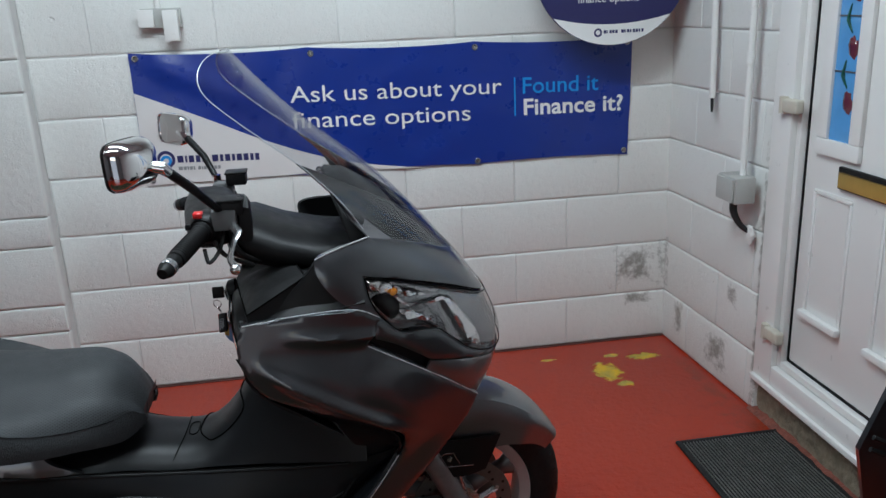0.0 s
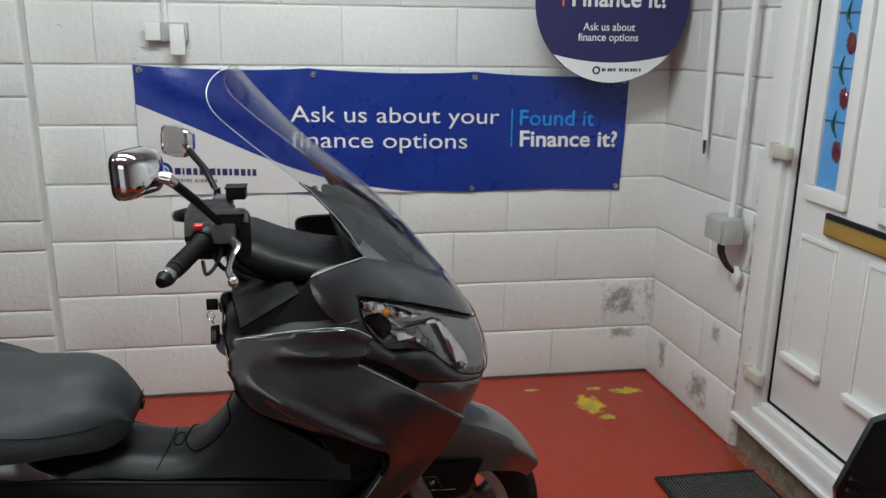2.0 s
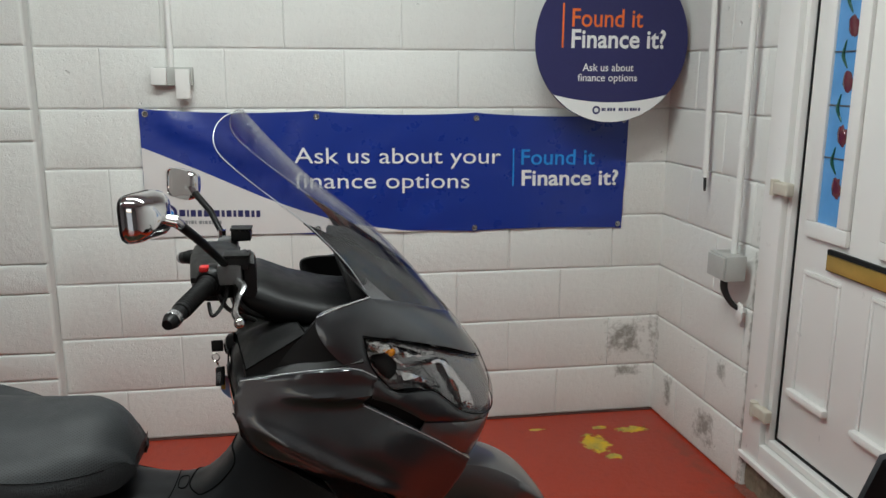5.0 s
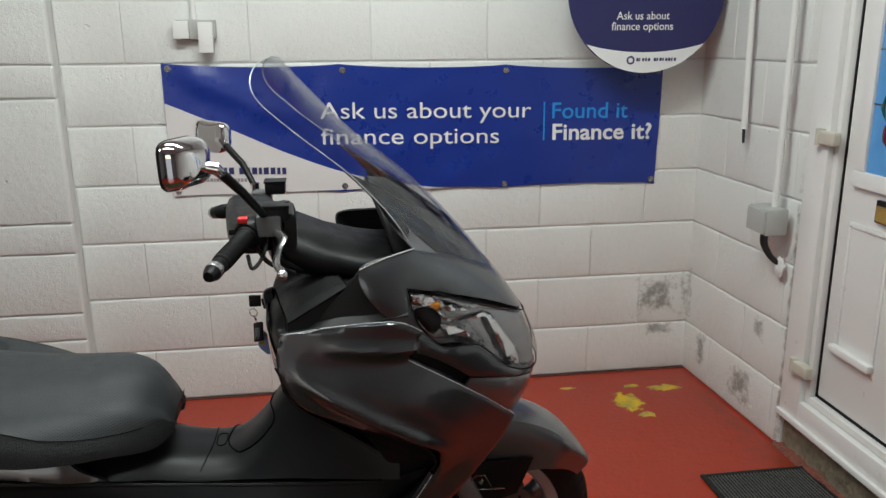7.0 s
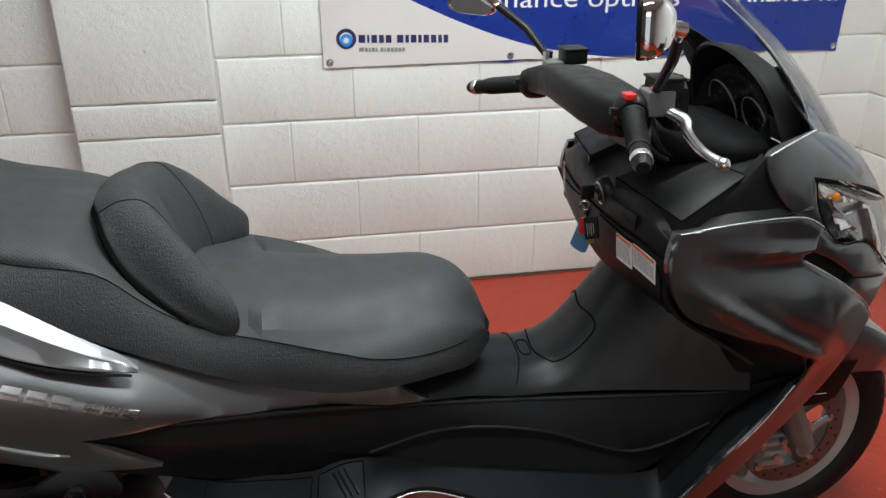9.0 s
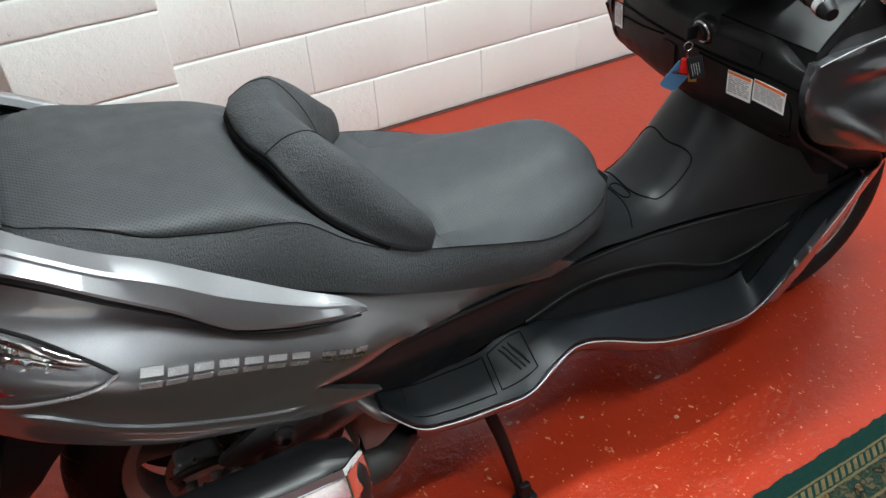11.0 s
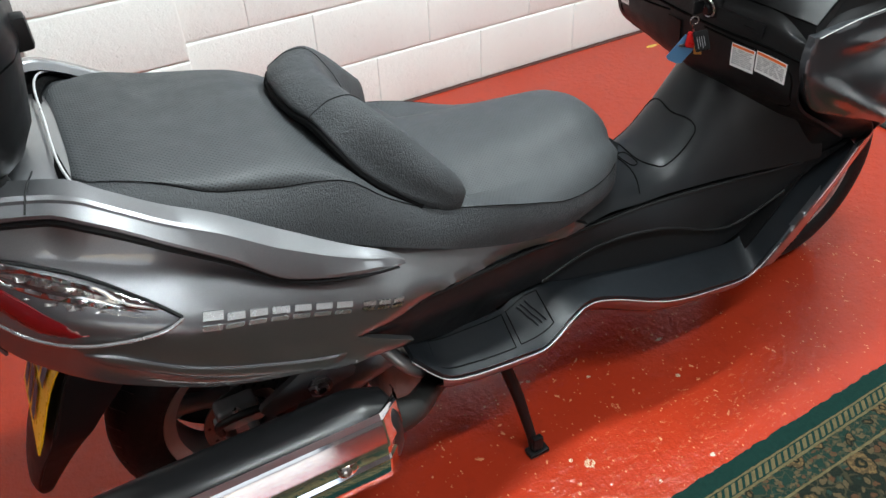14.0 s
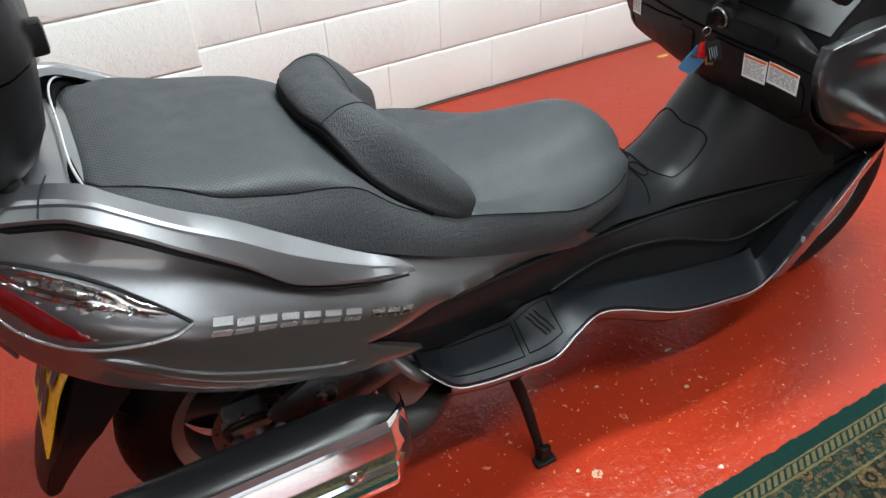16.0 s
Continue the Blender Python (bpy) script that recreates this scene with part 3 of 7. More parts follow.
wall_east = wall_sheet("wall_east", [(2.043, 2.2, 2.775, 3.70, 0.0, 2.72), (2.008, 2.2, -3.5, 1.74, 0.0, 2.72), (2.008, 2.2, 1.74, 2.775, 2.33, 2.72)])
for v in wall_east.data.vertices:
    if v.co.y > 2.7 and 2.03 < v.co.x < 2.1:
        v.co.x = 2.007 + 0.035 * (3.5 - v.co.y) / 0.725
pier = wall_sheet("wall_pier", [(-0.925, -0.475, 3.422, 3.508, 0.0, 2.72)], label="white-painted block pier standing proud of the wall")


def block_mesh(length, height, depth, seed):
    """A painted block: its face a little uneven, its arrises worn round and filled with paint; origin at the face's middle, facing -y."""
    rnd = random.Random(seed)
    xs = [-length / 2 + e for e in (0.0, 0.003, 0.007)] + [(-0.5 + i / 4) * (length - 0.02) for i in range(1, 4)] + [length / 2 - e for e in (0.007, 0.003, 0.0)]
    zs = [-height / 2 + e for e in (0.0, 0.0035, 0.008)] + [height / 2 - e for e in (0.008, 0.0035, 0.0)]
    bm = bmesh.new()
    rows = []
    for j, z in enumerate(zs):
        row = []
        for i, x in enumerate(xs):
            rim_x, rim_z = i in (0, len(xs) - 1), j in (0, len(zs) - 1)
            near = i in (1, len(xs) - 2) or j in (1, len(zs) - 2)
            deep = 0.0046 if rim_z else 0.0024
            y = deep + rnd.uniform(-0.0012, 0.0004) if rim_x or rim_z else 0.0008 + rnd.uniform(-0.0006, 0.0010) if near and j in (1, len(zs) - 2) else rnd.uniform(-0.0003, 0.0003)
            inner = 0.0 if rim_x or rim_z else 0.0014
            row.append(bm.verts.new((x + rnd.uniform(-0.0012, 0.0012) - (0.0 if not rim_x else rnd.uniform(0, 0.001) * (1 if x > 0 else -1)), y, z + rnd.uniform(-0.0014, 0.0014) + rnd.uniform(-inner, inner))))
        rows.append(row)
    for a, b in zip(rows, rows[1:]):
        for i in range(len(xs) - 1):
            bm.faces.new((a[i], a[i + 1], b[i + 1], b[i]))
    ring = rows[0] + [r[-1] for r in rows[1:]] + rows[-1][-2::-1] + [r[0] for r in rows[-2:0:-1]]
    back = [bm.verts.new((v.co.x, depth, v.co.z)) for v in ring]
    for i in range(len(ring)):
        k = (i + 1) % len(ring)
        bm.faces.new((ring[k], ring[i], back[i], back[k]))
    me = bpy.data.meshes.new("block")
    bm.to_mesh(me)
    bm.free()
    me.materials.append(WALL)
    for p in me.polygons:
        p.use_smooth = True
    return me


# a course every 225 mm, the first one cut at the floor
COURSE, FIRST = 0.225, 0.215
BLOCK_MESHES = {}


def block(parent, m, length, height, seed):
    key = (round(length, 3), round(height, 3), seed % 4)
    if key not in BLOCK_MESHES:
        BLOCK_MESHES[key] = block_mesh(length - 0.0015, height - 0.005, 0.03, seed % 4 + 7)
    ob = new("block", BLOCK_MESHES[key])
    ob.parent = parent
    ob.matrix_basis = m


def courses(parent, start, stop, place, phase, rows=9):
    """Lays half-bonded courses from start to stop along a wall; place(s, z) gives the pose of a block's face."""
    rnd = random.Random(start * 10 + stop)
    for r in range(rows):
        z0, z1 = (0.0, FIRST) if r == 0 else (FIRST + (r - 1) * COURSE, FIRST + r * COURSE)
        s = stop - (0.0 if (r + phase) % 2 == 0 else COURSE)
        edges = [stop] + ([s] if s < stop else [])
        while edges[-1] > start + 1e-6:
            edges.append(max(start, edges[-1] - 2 * COURSE))
        for a, b in zip(edges[1:], edges):
            if b - a > 0.03:
                block(parent, place((a + b) / 2, (z0 + z1) / 2 + 0.002), b - a, z1 - z0, rnd.randrange(99))


whole("baseboard_gap", box(-0.47, 2.0, 3.488, 3.506, -0.002, 0.0035, 0.001), plain("dark_joint_dirt", (0.08, 0.03, 0.025), 0.8, vary=0.5), "dark dirty joint where wall meets floor", "joint", "structure")

# door in its frame, on a concrete sill
DOOR_X = 2.07
def crumbled(bm, cuts, amount, scale):
    """Breaks a block's surface up into lumps."""
    bmesh.ops.subdivide_edges(bm, edges=bm.edges[:], cuts=cuts, use_grid_fill=True)
    for v in bm.verts:
        n = noise.noise_vector(v.co * scale) + 0.5 * noise.noise_vector(v.co * scale * 2.7)
        v.co += n * amount
    return bm


sill_bm = bmesh.new()
for i in range(6):
    box(2.052, 2.25, 1.70 + i * 0.185, 1.70 + (i + 1) * 0.185 - 0.0005, 0.0, 0.128, bm=sill_bm)
sill = whole("door_sill", crumbled(sill_bm, 9, 0.008, 26), CONCRETE, "rough bare concrete sill under the door", "sill", "structure")
lip_rows = []
for i in range(90):
    y = 1.0 + 1.79 * i / 89
    h = 0.010 + 0.012 * abs(noise.noise(Vector((0.3, y * 19, 0)))) + 0.006 * noise.noise(Vector((0.9, y * 60, 0)))
    w = 0.006 * noise.noise(Vector((5.1, y * 23, 0)))
    lip_rows.append([(2.020 + w, y, -0.002), (2.028 + w, y, h * 0.7), (2.038 + w, y, h), (2.058, y, h * 1.1), (2.060, y, -0.002)])
lip = whole("floor_paint_edge", loft([[Vector(p) for p in r] for r in lip_rows]), PAINT_CRUMBS, "crumbling red paint edge at the sill's foot", "paint edge", "structure")
door_1 = thing("door_1", (0, 0, 0), "white plastic panelled front door with leaded glass and brass letter plate", "door", kind="structure")


def molding(y0, y1, z0, z1, x, w=0.022, h=0.012):
    """A raised picture-frame bead on the door leaf."""
    bm = bmesh.new()
    for a in ((y0, y1, z0, z0 + w), (y0, y1, z1 - w, z1), (y0, y0 + w, z0 + w, z1 - w), (y1 - w, y1, z0 + w, z1 - w)):
        box(x - h, x, *a, 0.005, 2, bm=bm)
    return bm


frame_bm = bmesh.new()
for a in ((2.665, 2.775, 0.14, 2.32), (1.72, 1.80, 0.14, 2.32), (1.80, 2.665, 0.14, 0.225), (1.80, 2.665, 2.24, 2.32)):
    box(2.025, 2.10, *a, 0.006, 2, bm=frame_bm)
part("door_frame", frame_bm, UPVC, door_1)
part("threshold", box(2.012, 2.06, 1.74, 2.775, 0.135, 0.155, 0.004, 2), UPVC, door_1)
bead = bmesh.new()
for a in ((2.640, 2.663, 0.228, 2.235), (1.802, 1.83, 0.228, 2.235), (1.83, 2.640, 0.228, 0.252)):
    box(2.045, 2.09, *a, 0.003, 2, bm=bead)
part("rebate_bead", bead, UPVC, door_1)
part("door_gap", box(2.083, 2.088, 1.832, 2.638, 0.254, 2.235), RUBBER, door_1, "black rubber seal")
part("door_seal", box(2.066, 2.076, 2.6335, 2.6385, 0.254, 2.235, 0.001, 1), RUBBER, door_1, "black rubber seal")
part("door_seal", box(2.067, 2.076, 1.835, 2.6330, 0.2535, 0.2595, 0.001, 1), RUBBER, door_1, "black rubber seal")
leaf = part("door_leaf", box(DOOR_X, 2.12, 1.84, 2.632, 0.262, 2.23, 0.004, 2), UPVC, door_1)
for y0, y1 in ((2.385, 2.575), (2.06, 2.25), (1.88, 2.02)):
    part("panel_bead", molding(y0, y1, 0.452, 0.872, DOOR_X, 0.013, 0.005), UPVC, leaf)
    part("panel_sill", box(DOOR_X - 0.024, DOOR_X, y0 - 0.004, y1 + 0.004, 0.445, 0.47, 0.006, 2), UPVC, leaf)
for y0, y1 in ((2.37, 2.575), (2.03, 2.235)):
    part("window_bead", molding(y0, y1, 0.985, 2.05, DOOR_X, 0.05, 0.016), UPVC, leaf)
    pane = part("window_pane", box(DOOR_X - 0.006, DOOR_X + 0.002, y0 + 0.05, y1 - 0.05, 1.035, 2.0), GLASS_BLUE, leaf, "blue leaded glass with red roses")
    mid = (y0 + y1) / 2
    for i in range(6):
        z = 1.15 + 0.155 * i
        blob = bmesh.new()
        bmesh.ops.create_uvsphere(blob, u_segments=12, v_segments=8, radius=1.0)
        for v in blob.verts:
            n = 1 + 0.35 * noise.noise(v.co * 2.4 + Vector((i, y0, 0)))
            v.co = Vector((DOOR_X - 0.006 + v.co.x * 0.004, mid - 0.020 + v.co.y * 0.024 * n, z + v.co.z * 0.030 * n + 0.006 * v.co.y))
        part("glass_rose", blob, GLASS_RED, pane)
        stalk = tube(curve([(DOOR_X - 0.007, mid - 0.01, z + 0.04), (DOOR_X - 0.007, mid + 0.012, z + 0.075), (DOOR_X - 0.007, mid + 0.004, z + 0.12)]), [0.004, 0.012, 0.003], 6, flat=0.5)
        part("glass_leaf", stalk, GLASS_GREEN, pane)
        part("lead_line", box(DOOR_X - 0.009, DOOR_X - 0.005, y0 + 0.05, y1 - 0.05, z + 0.085, z + 0.089), LEAD, pane)
letter = part("letter_plate", box(DOOR_X - 0.012, DOOR_X + 0.002, 2.13, 2.455, 0.898, 0.965, 0.004, 2), RUBBER, leaf, "black surround of the letter plate")
part("letter_flap", box(DOOR_X - 0.018, DOOR_X - 0.006, 2.14, 2.445, 0.903, 0.95, 0.003, 2), BRASS, letter, "brass flap")
for z in (0.345, 1.12, 1.95):
    hinge = part("hinge", tube([(2.018, 2.70, z - 0.026), (2.018, 2.70, z + 0.026)], 0.016, 12), CREAM, door_1, "cream plastic hinge cover")
    part("hinge_wing", box(2.005, 2.035, 2.615, 2.70, z - 0.022, z + 0.022, 0.008, 3), CREAM, hinge)

# cables and boxes on the walls
conduit = thing("cable_conduit", (2.0, 3.13, 1.07), "white plastic cable conduit ending in a bare cut cable", "conduit")
part("pipe", tube([(-0.016, -0.015, 0.03), (-0.016, 0.05, 1.65)], 0.012), UPVC, conduit)
part("cable_end", tube([(-0.016, -0.015, 0.03), (-0.018, -0.022, 0.0), (-0.02, -0.026, -0.02)], [0.006, 0.006, 0.004], 8), WIRE_BLACK, conduit, "black cut cable end")
spur = thing("junction_box", (2.0, 2.86, 0.82), "grey junction box with conduit above and black cable below", "junction box")
part("box_body", box(-0.075, 0.0, -0.062, 0.062, -0.045, 0.045, 0.005, 2), GREY_BOX, spur)
part("box_lid", box(-0.085, -0.0755, -0.056, 0.056, -0.040, 0.040, 0.004, 2), GREY_BOX, spur)
part("pipe", tube([(-0.02, -0.006, 0.045), (-0.02, -0.012, 1.9)], 0.012), UPVC, spur)
part("pipe_coupler", tube([(-0.02, -0.007, 0.42), (-0.02, -0.0075, 0.46)], 0.0155), UPVC, spur)
part("cable", tube(curve([(-0.035, 0.012, -0.04), (-0.038, 0.01, -0.085), (-0.022, -0.012, -0.13), (0.005, -0.03, -0.155)]), [0.014, 0.013, 0.010, 0.009], 10), WIRE_BLACK, spur, "black cable into the wall")
putty = bmesh.new()
bmesh.ops.create_icosphere(putty, subdivisions=3, radius=1.0)
for v in putty.verts:
    n = 1 + 0.35 * noise.noise(v.co * 3.1)
    v.co = Vector((0.004 + v.co.x * 0.010 * n, -0.03 + v.co.y * 0.028 * n, -0.165 + v.co.z * 0.034 * n))
part("filler", putty, WALL, spur, "rough white filler round the cable")
socket = thing("fused_spur", (0.012, 3.5, 1.45), "grey and white electric switch boxes with conduit", "switch")
part("back_box", box(-0.062, 0.078, -0.030, 0.0, -0.020, 0.048, 0.003, 2), GREY_BOX, socket)
part("switch_cover", box(-0.070, -0.014, -0.048, -0.0305, -0.018, 0.045, 0.004, 2), UPVC, socket)
part("timer_cover", box(0.018, 0.070, -0.058, -0.0305, -0.068, 0.040, 0.004, 2), UPVC, socket)
part("pipe", tube([(0.0, -0.014, 0.048), (0.0, -0.014, 1.25)], 0.011), UPVC, socket)

# ceiling battens
batten = None
for x, y, z, length, ax, w in BATTENS:
    b = thing("batten_lamp", (x, y, 2.72), "white fluorescent batten lamp under the ceiling", "ceiling lamp", "ceiling battens")
    part("batten_body", box(-length / 2, length / 2, -0.03, 0.03, -0.055, 0.0, 0.006, 2), UPVC, b)
    part("lamp_tube", tube([(-length / 2 + 0.02, 0, -0.072), (length / 2 - 0.02, 0, -0.072)], 0.013), GLOW, b, "lit tube")

# added shutter opening behind the camera, out of view, around the fill light
shutter = thing("door_2", (0, 0, 0), "added roller shutter door, out of view, around the fill light", "door", kind="structure")
part("shutter_box", box(-2.6, 0.2, -3.49, -3.2, 2.3, 2.6, 0.02, 2), GREY_BOX, shutter)
for x in (-2.62, 0.18):
    part("guide_rail", box(x, x + 0.04, -3.5, -3.44, 0.0, 2.3, 0.004, 2), GREY_BOX, shutter)
# added ground beyond the opening, out of view
ground = whole("ground", box(-300, 300, -300, -3.7, -0.3, -0.02), plain("yard_asphalt", (0.05, 0.05, 0.05), 0.9, vary=0.4, scale=3), "added asphalt yard outside the shutter, out of view", "ground", "structure", False)


# ---- banner and sign ----
def creases(x, z):
    """How far the banner's vinyl stands off the wall."""
    u, v = (x - 0.85) / 0.96, (z - 1.09) / 0.24
    w = 0.010 * noise.noise(Vector((x * 2.0 + z * 3.0, z * 4.0 - x * 1.2, 0.3))) + 0.005 * noise.noise(Vector((x * 7 - z * 6, z * 9, 1.7)))
    off = (z - 1.325) + 0.42 * (x + 0.095)
    w += 0.022 * math.exp(-(off / 0.045) ** 2) * min(1.0, max(0.0, (x + 0.095) / 0.12)) * math.exp(-max(0.0, x) / 0.42)
    return -(0.006 + abs(w)) * 1.0


def banner_edge(k, n=60):
    """The banner's outline: corners tied out, edges sagging a little between the eyelets."""
    tl, tr, br, bl = (-0.118, 1.345), (1.822, 1.317), (1.812, 0.838), (-0.118, 0.848)
    out = []
    for (a, b), sag in zip(((tl, tr), (tr, br), (br, bl), (bl, tl)), (-0.012, 0.006, 0.010, 0.004)):
        for i in range(n):
            t = i / n
            s = sag * abs(math.sin(3 * math.pi * t)) ** 0.7
            out.append((a[0] + (b[0] - a[0]) * t, a[1] + (b[1] - a[1]) * t + (s if abs(a[1] - b[1]) < 0.1 else 0)))
    return out


def cloth(outline, lift, step=0.03):
    """A sheet of vinyl on the wall with the banner's creases, 1 mm thick."""
    bm = panel(outline, lambda x, z: (x, 0.0, z), step, 0.0, 0.001, 0.006)
    for v in bm.verts:
        v.co.y += -lift + creases(v.co.x, v.co.z)
    return bm


banner = thing("banner", (0, 3.5, 0), "blue and white vinyl finance banner fixed to the wall with eyelets", "banner")
part("vinyl", cloth(banner_edge(0), 0.0), BLUE_VINYL, banner, "blue vinyl with soft creases")
swoosh = [(-0.117, 1.200), (0.10, 1.105), (0.34, 0.995), (0.56, 0.915), (0.76, 0.870), (0.95, 0.8455), (0.6, 0.853), (0.3, 0.852), (0.0, 0.8505), (-0.117, 0.8485)]
top_edge = curve(swoosh[:6], 8)
part("white_swoosh", cloth([(p.x, p.y) for p in top_edge] + swoosh[6:], 0.0016), WHITE_VINYL, banner, "white printed corner")


def on_banner(name, bm, x, z, material, lean=0.0, label=""):
    for v in bm.verts:
        v.co.z += lean * v.co.x
    part(name, shift(bm, x, -0.0028, z, creases), material, banner, label, False)


for text, h, w, bold, x, z, m, lean in (("Ask us about your", 0.062, 0.83, 0.0, 0.452, 1.132, WHITE, -0.014), ("finance options", 0.062, 0.70, 0.0, 0.452, 1.033, WHITE, -0.016),
                                      ("Found it", 0.062, 0.315, 0.008, 1.367, 1.115, CYAN, -0.010), ("Finance it?", 0.062, 0.415, 0.020, 1.370, 1.030, WHITE, -0.012)):
    for off, bm in words(text, h, w, bold):
        on_banner("slogan_word", bm, x + off, z + lean * off, m, lean)
on_banner("divider", box(0, 0.006, -0.0006, 0, 0, 0.152), 1.331, 1.028, CYAN)
# the maker's mark as plain shapes
on_banner("mark_ring", lathe([(0.034, 0), (0.022, 0), (0.022, 0.001), (0.034, 0.001), (0.034, 0)], (0, 0, 0), (0, 1, 0), 40), -0.036, 0.945, NAVY)
on_banner("mark_arch", lathe([(0.021, 0), (0.010, 0), (0.010, 0.001), (0.021, 0.001), (0.021, 0)], (0, 0, 0), (0, 1, 0), 32), -0.036, 0.940, CYAN)
x = 0.006
for w in (0.022, 0.007, 0.019, 0.016, 0.019, -1, 0.022, 0.012, 0.019, 0.011, 0.019, 0.018, 0.012, 0.015):
    if w > 0:
        on_banner("mark_bar", box(0, w, -0.0008, 0, 0, 0.026), x, 0.931 - 0.03 * x, NAVY)
    x += abs(w) + 0.007 if w > 0 else 0.012
x = 0.006
for w in (0.016, 0.011, 0.006, 0.011, 0.006, -1, 0.010, 0.005, 0.011, 0.010, 0.010, 0.010, 0.010):
    if w > 0:
        on_banner("mark_bar", box(0, w, -0.0008, 0, 0, 0.013), x, 0.902 - 0.03 * x, PRINT_GREY)
    x += w + 0.003 if w > 0 else 0.008
for ex, ez in ((-0.095, 1.325), (0.543, 1.312), (1.177, 1.304), (1.800, 1.295), (1.176, 0.856), (1.795, 0.858), (0.537, 0.868), (-0.095, 0.868)):
    ring = lathe([(0.0125, 0), (0.011, -0.003), (0.008, -0.003), (0.006, 0), (0.006, 0.002), (0.0125, 0.002), (0.0125, 0)], (0, 0, 0), (0, 1, 0), 20)
    part("eyelet", shift(ring, ex, -0.0030, ez, creases), BADGE, banner, "steel eyelet with its screw")
    part("screw", shift(lathe([(0.0, -0.003), (0.004, -0.002), (0.0055, 0.001), (0.0, 0.001)], (0, 0, 0), (0, 1, 0), 12), ex, -0.003, ez, creases), STEEL, banner)

SIGN_Y = 3.33
sign = thing("round_sign", (1.676, SIGN_Y, 1.60), "round navy finance sign with orange and white slogan", "sign")
R = 0.306
part("disc", lathe([(0, 0), (R - 0.002, 0), (R, 0.002), (R, 0.010), (R - 0.002, 0.012), (0, 0.012)], (0, 0, 0), (0, 1, 0), 96), NAVY, sign)
seg = [(R * 0.995 * math.sin(a), -R * 0.995 * math.cos(a)) for a in np.linspace(-0.86, 0.86, 40)]
foot = bmesh.new()
tops = [foot.verts.new((x, -0.0015, -0.199 - 0.030 * (1 - (x / 0.232) ** 2))) for x, z in seg]
lows = [foot.verts.new((x, -0.0015, z)) for x, z in seg]
for i in range(len(seg) - 1):
    foot.faces.new((lows[i], lows[i + 1], tops[i + 1], tops[i]))
part("white_foot", foot, WHITE, sign, "white lower edge", False)
for text, x, z, h, w, m, bold in (("Found it", -0.166, 0.055, 0.066, 0.282, ORANGE, 0.008), ("Finance it?", -0.166, -0.022, 0.066, 0.378, WHITE, 0.020),
                                  ("Ask us about", -0.118, -0.110, 0.028, 0.206, WHITE, 0.006), ("finance options", -0.136, -0.148, 0.028, 0.240, WHITE, 0.006)):
    for off, bm in words(text, h, w, bold):
        part("slogan_word", shift(bm, x + off, -0.0015, z), m, sign, "", False)
part("divider", box(-0.204, -0.197, -0.002, -0.0005, -0.024, 0.14), ORANGE, sign)
part("mark_ring", shift(lathe([(0.016, 0), (0.009, 0), (0.009, 0.001), (0.016, 0.001), (0.016, 0)], (0, 0, 0), (0, 1, 0), 24), -0.056, -0.002, -0.258), NAVY, sign)
for i, w in enumerate((0.010, 0.004, 0.009, 0.008, 0.009, 0.0, 0.010, 0.006, 0.009, 0.006, 0.009, 0.009, 0.006, 0.008)):
    if w:
        part("mark_bar", box(-0.034 + 0.0115 * i, -0.034 + 0.0115 * i + w, -0.002, -0.0012, -0.262, -0.250), NAVY, sign)
part("bracket", box(-0.05, 0.05, 0.0125, 3.5 - SIGN_Y, -0.03, 0.03, 0.004, 2), GREY_BOX, sign)

# ---- mats ----
door_mat = thing("door_mat", (1.855, 2.34, 0.0), "black ribbed rubber door mat before the sill", "mat")
part("mat_base", box(-0.19, 0.185, -0.28, 0.275, 0.0005, 0.006, 0.002, 1), MATT, door_mat)
part("mat_rim", molding(-0.28, 0.275, -0.19, 0.185, 0.0, 0.018, 0.010), MATT, door_mat)
rim_ob = door_mat.children[-1]
for v in rim_ob.data.vertices:
    v.co = Vector((v.co.z, v.co.y, 0.0005 - v.co.x))
rim_ob.data.flip_normals()
for i in range(30):
    x = -0.170 + i * 0.0114
    part("rib", box(x, x + 0.0036, -0.262, 0.257, 0.006, 0.011, 0.001, 1), MAT_RIB, door_mat)

rug = thing("rug", (0, 0, 0), "green oriental rug with a gold band and floral field", "rug")
rug.matrix_basis = pose(0.06, 1.603, 0.0, 0, 0, 2.3)


def rug_strip(x0, x1, y0, y1, top, seed):
    bm = bmesh.new()
    rnd = random.Random(seed)
    nx = int((x1 - x0) / 0.012)
    rows = []
    for z, inset in ((0.0, 0.0), (top, 0.0)):
        for y, e in ((y0, -1), (y1, 1)):
            rows.append([(x0 + (x1 - x0) * i / nx, y + e * (rnd.uniform(0, 0.006) if y1 == 0.0 and e > 0 else rnd.uniform(0, 0.002)), z) for i in range(nx + 1)])
    a, b, c, d = rows
    vs = [[bm.verts.new(p) for p in r] for r in (a, c, d, b)]
    for p, q in zip(vs, vs[1:]):
        for i in range(nx):
            bm.faces.new((p[i], p[i + 1], q[i + 1], q[i]))
    return bm


part("selvedge", rug_strip(-2.1, 1.2, -0.036, 0.0, 0.009, 1), RUG_GREEN, rug, "dark green edge")
part("gold_line", rug_strip(-2.1, 1.2, -0.041, -0.037, 0.0088, 5), RUG_GOLD, rug)
part("bar_band", rug_strip(-2.1, 1.2, -0.068, -0.042, 0.0085, 2), RUG_GREEN, rug, "green band with slanted gold bars")
part("gold_line", rug_strip(-2.1, 1.2, -0.073, -0.069, 0.0088, 6), RUG_GOLD, rug)
part("guard_band", rug_strip(-2.1, 1.2, -0.128, -0.074, 0.0085, 3), RUG_GUARD, rug, "green band with small flowers")
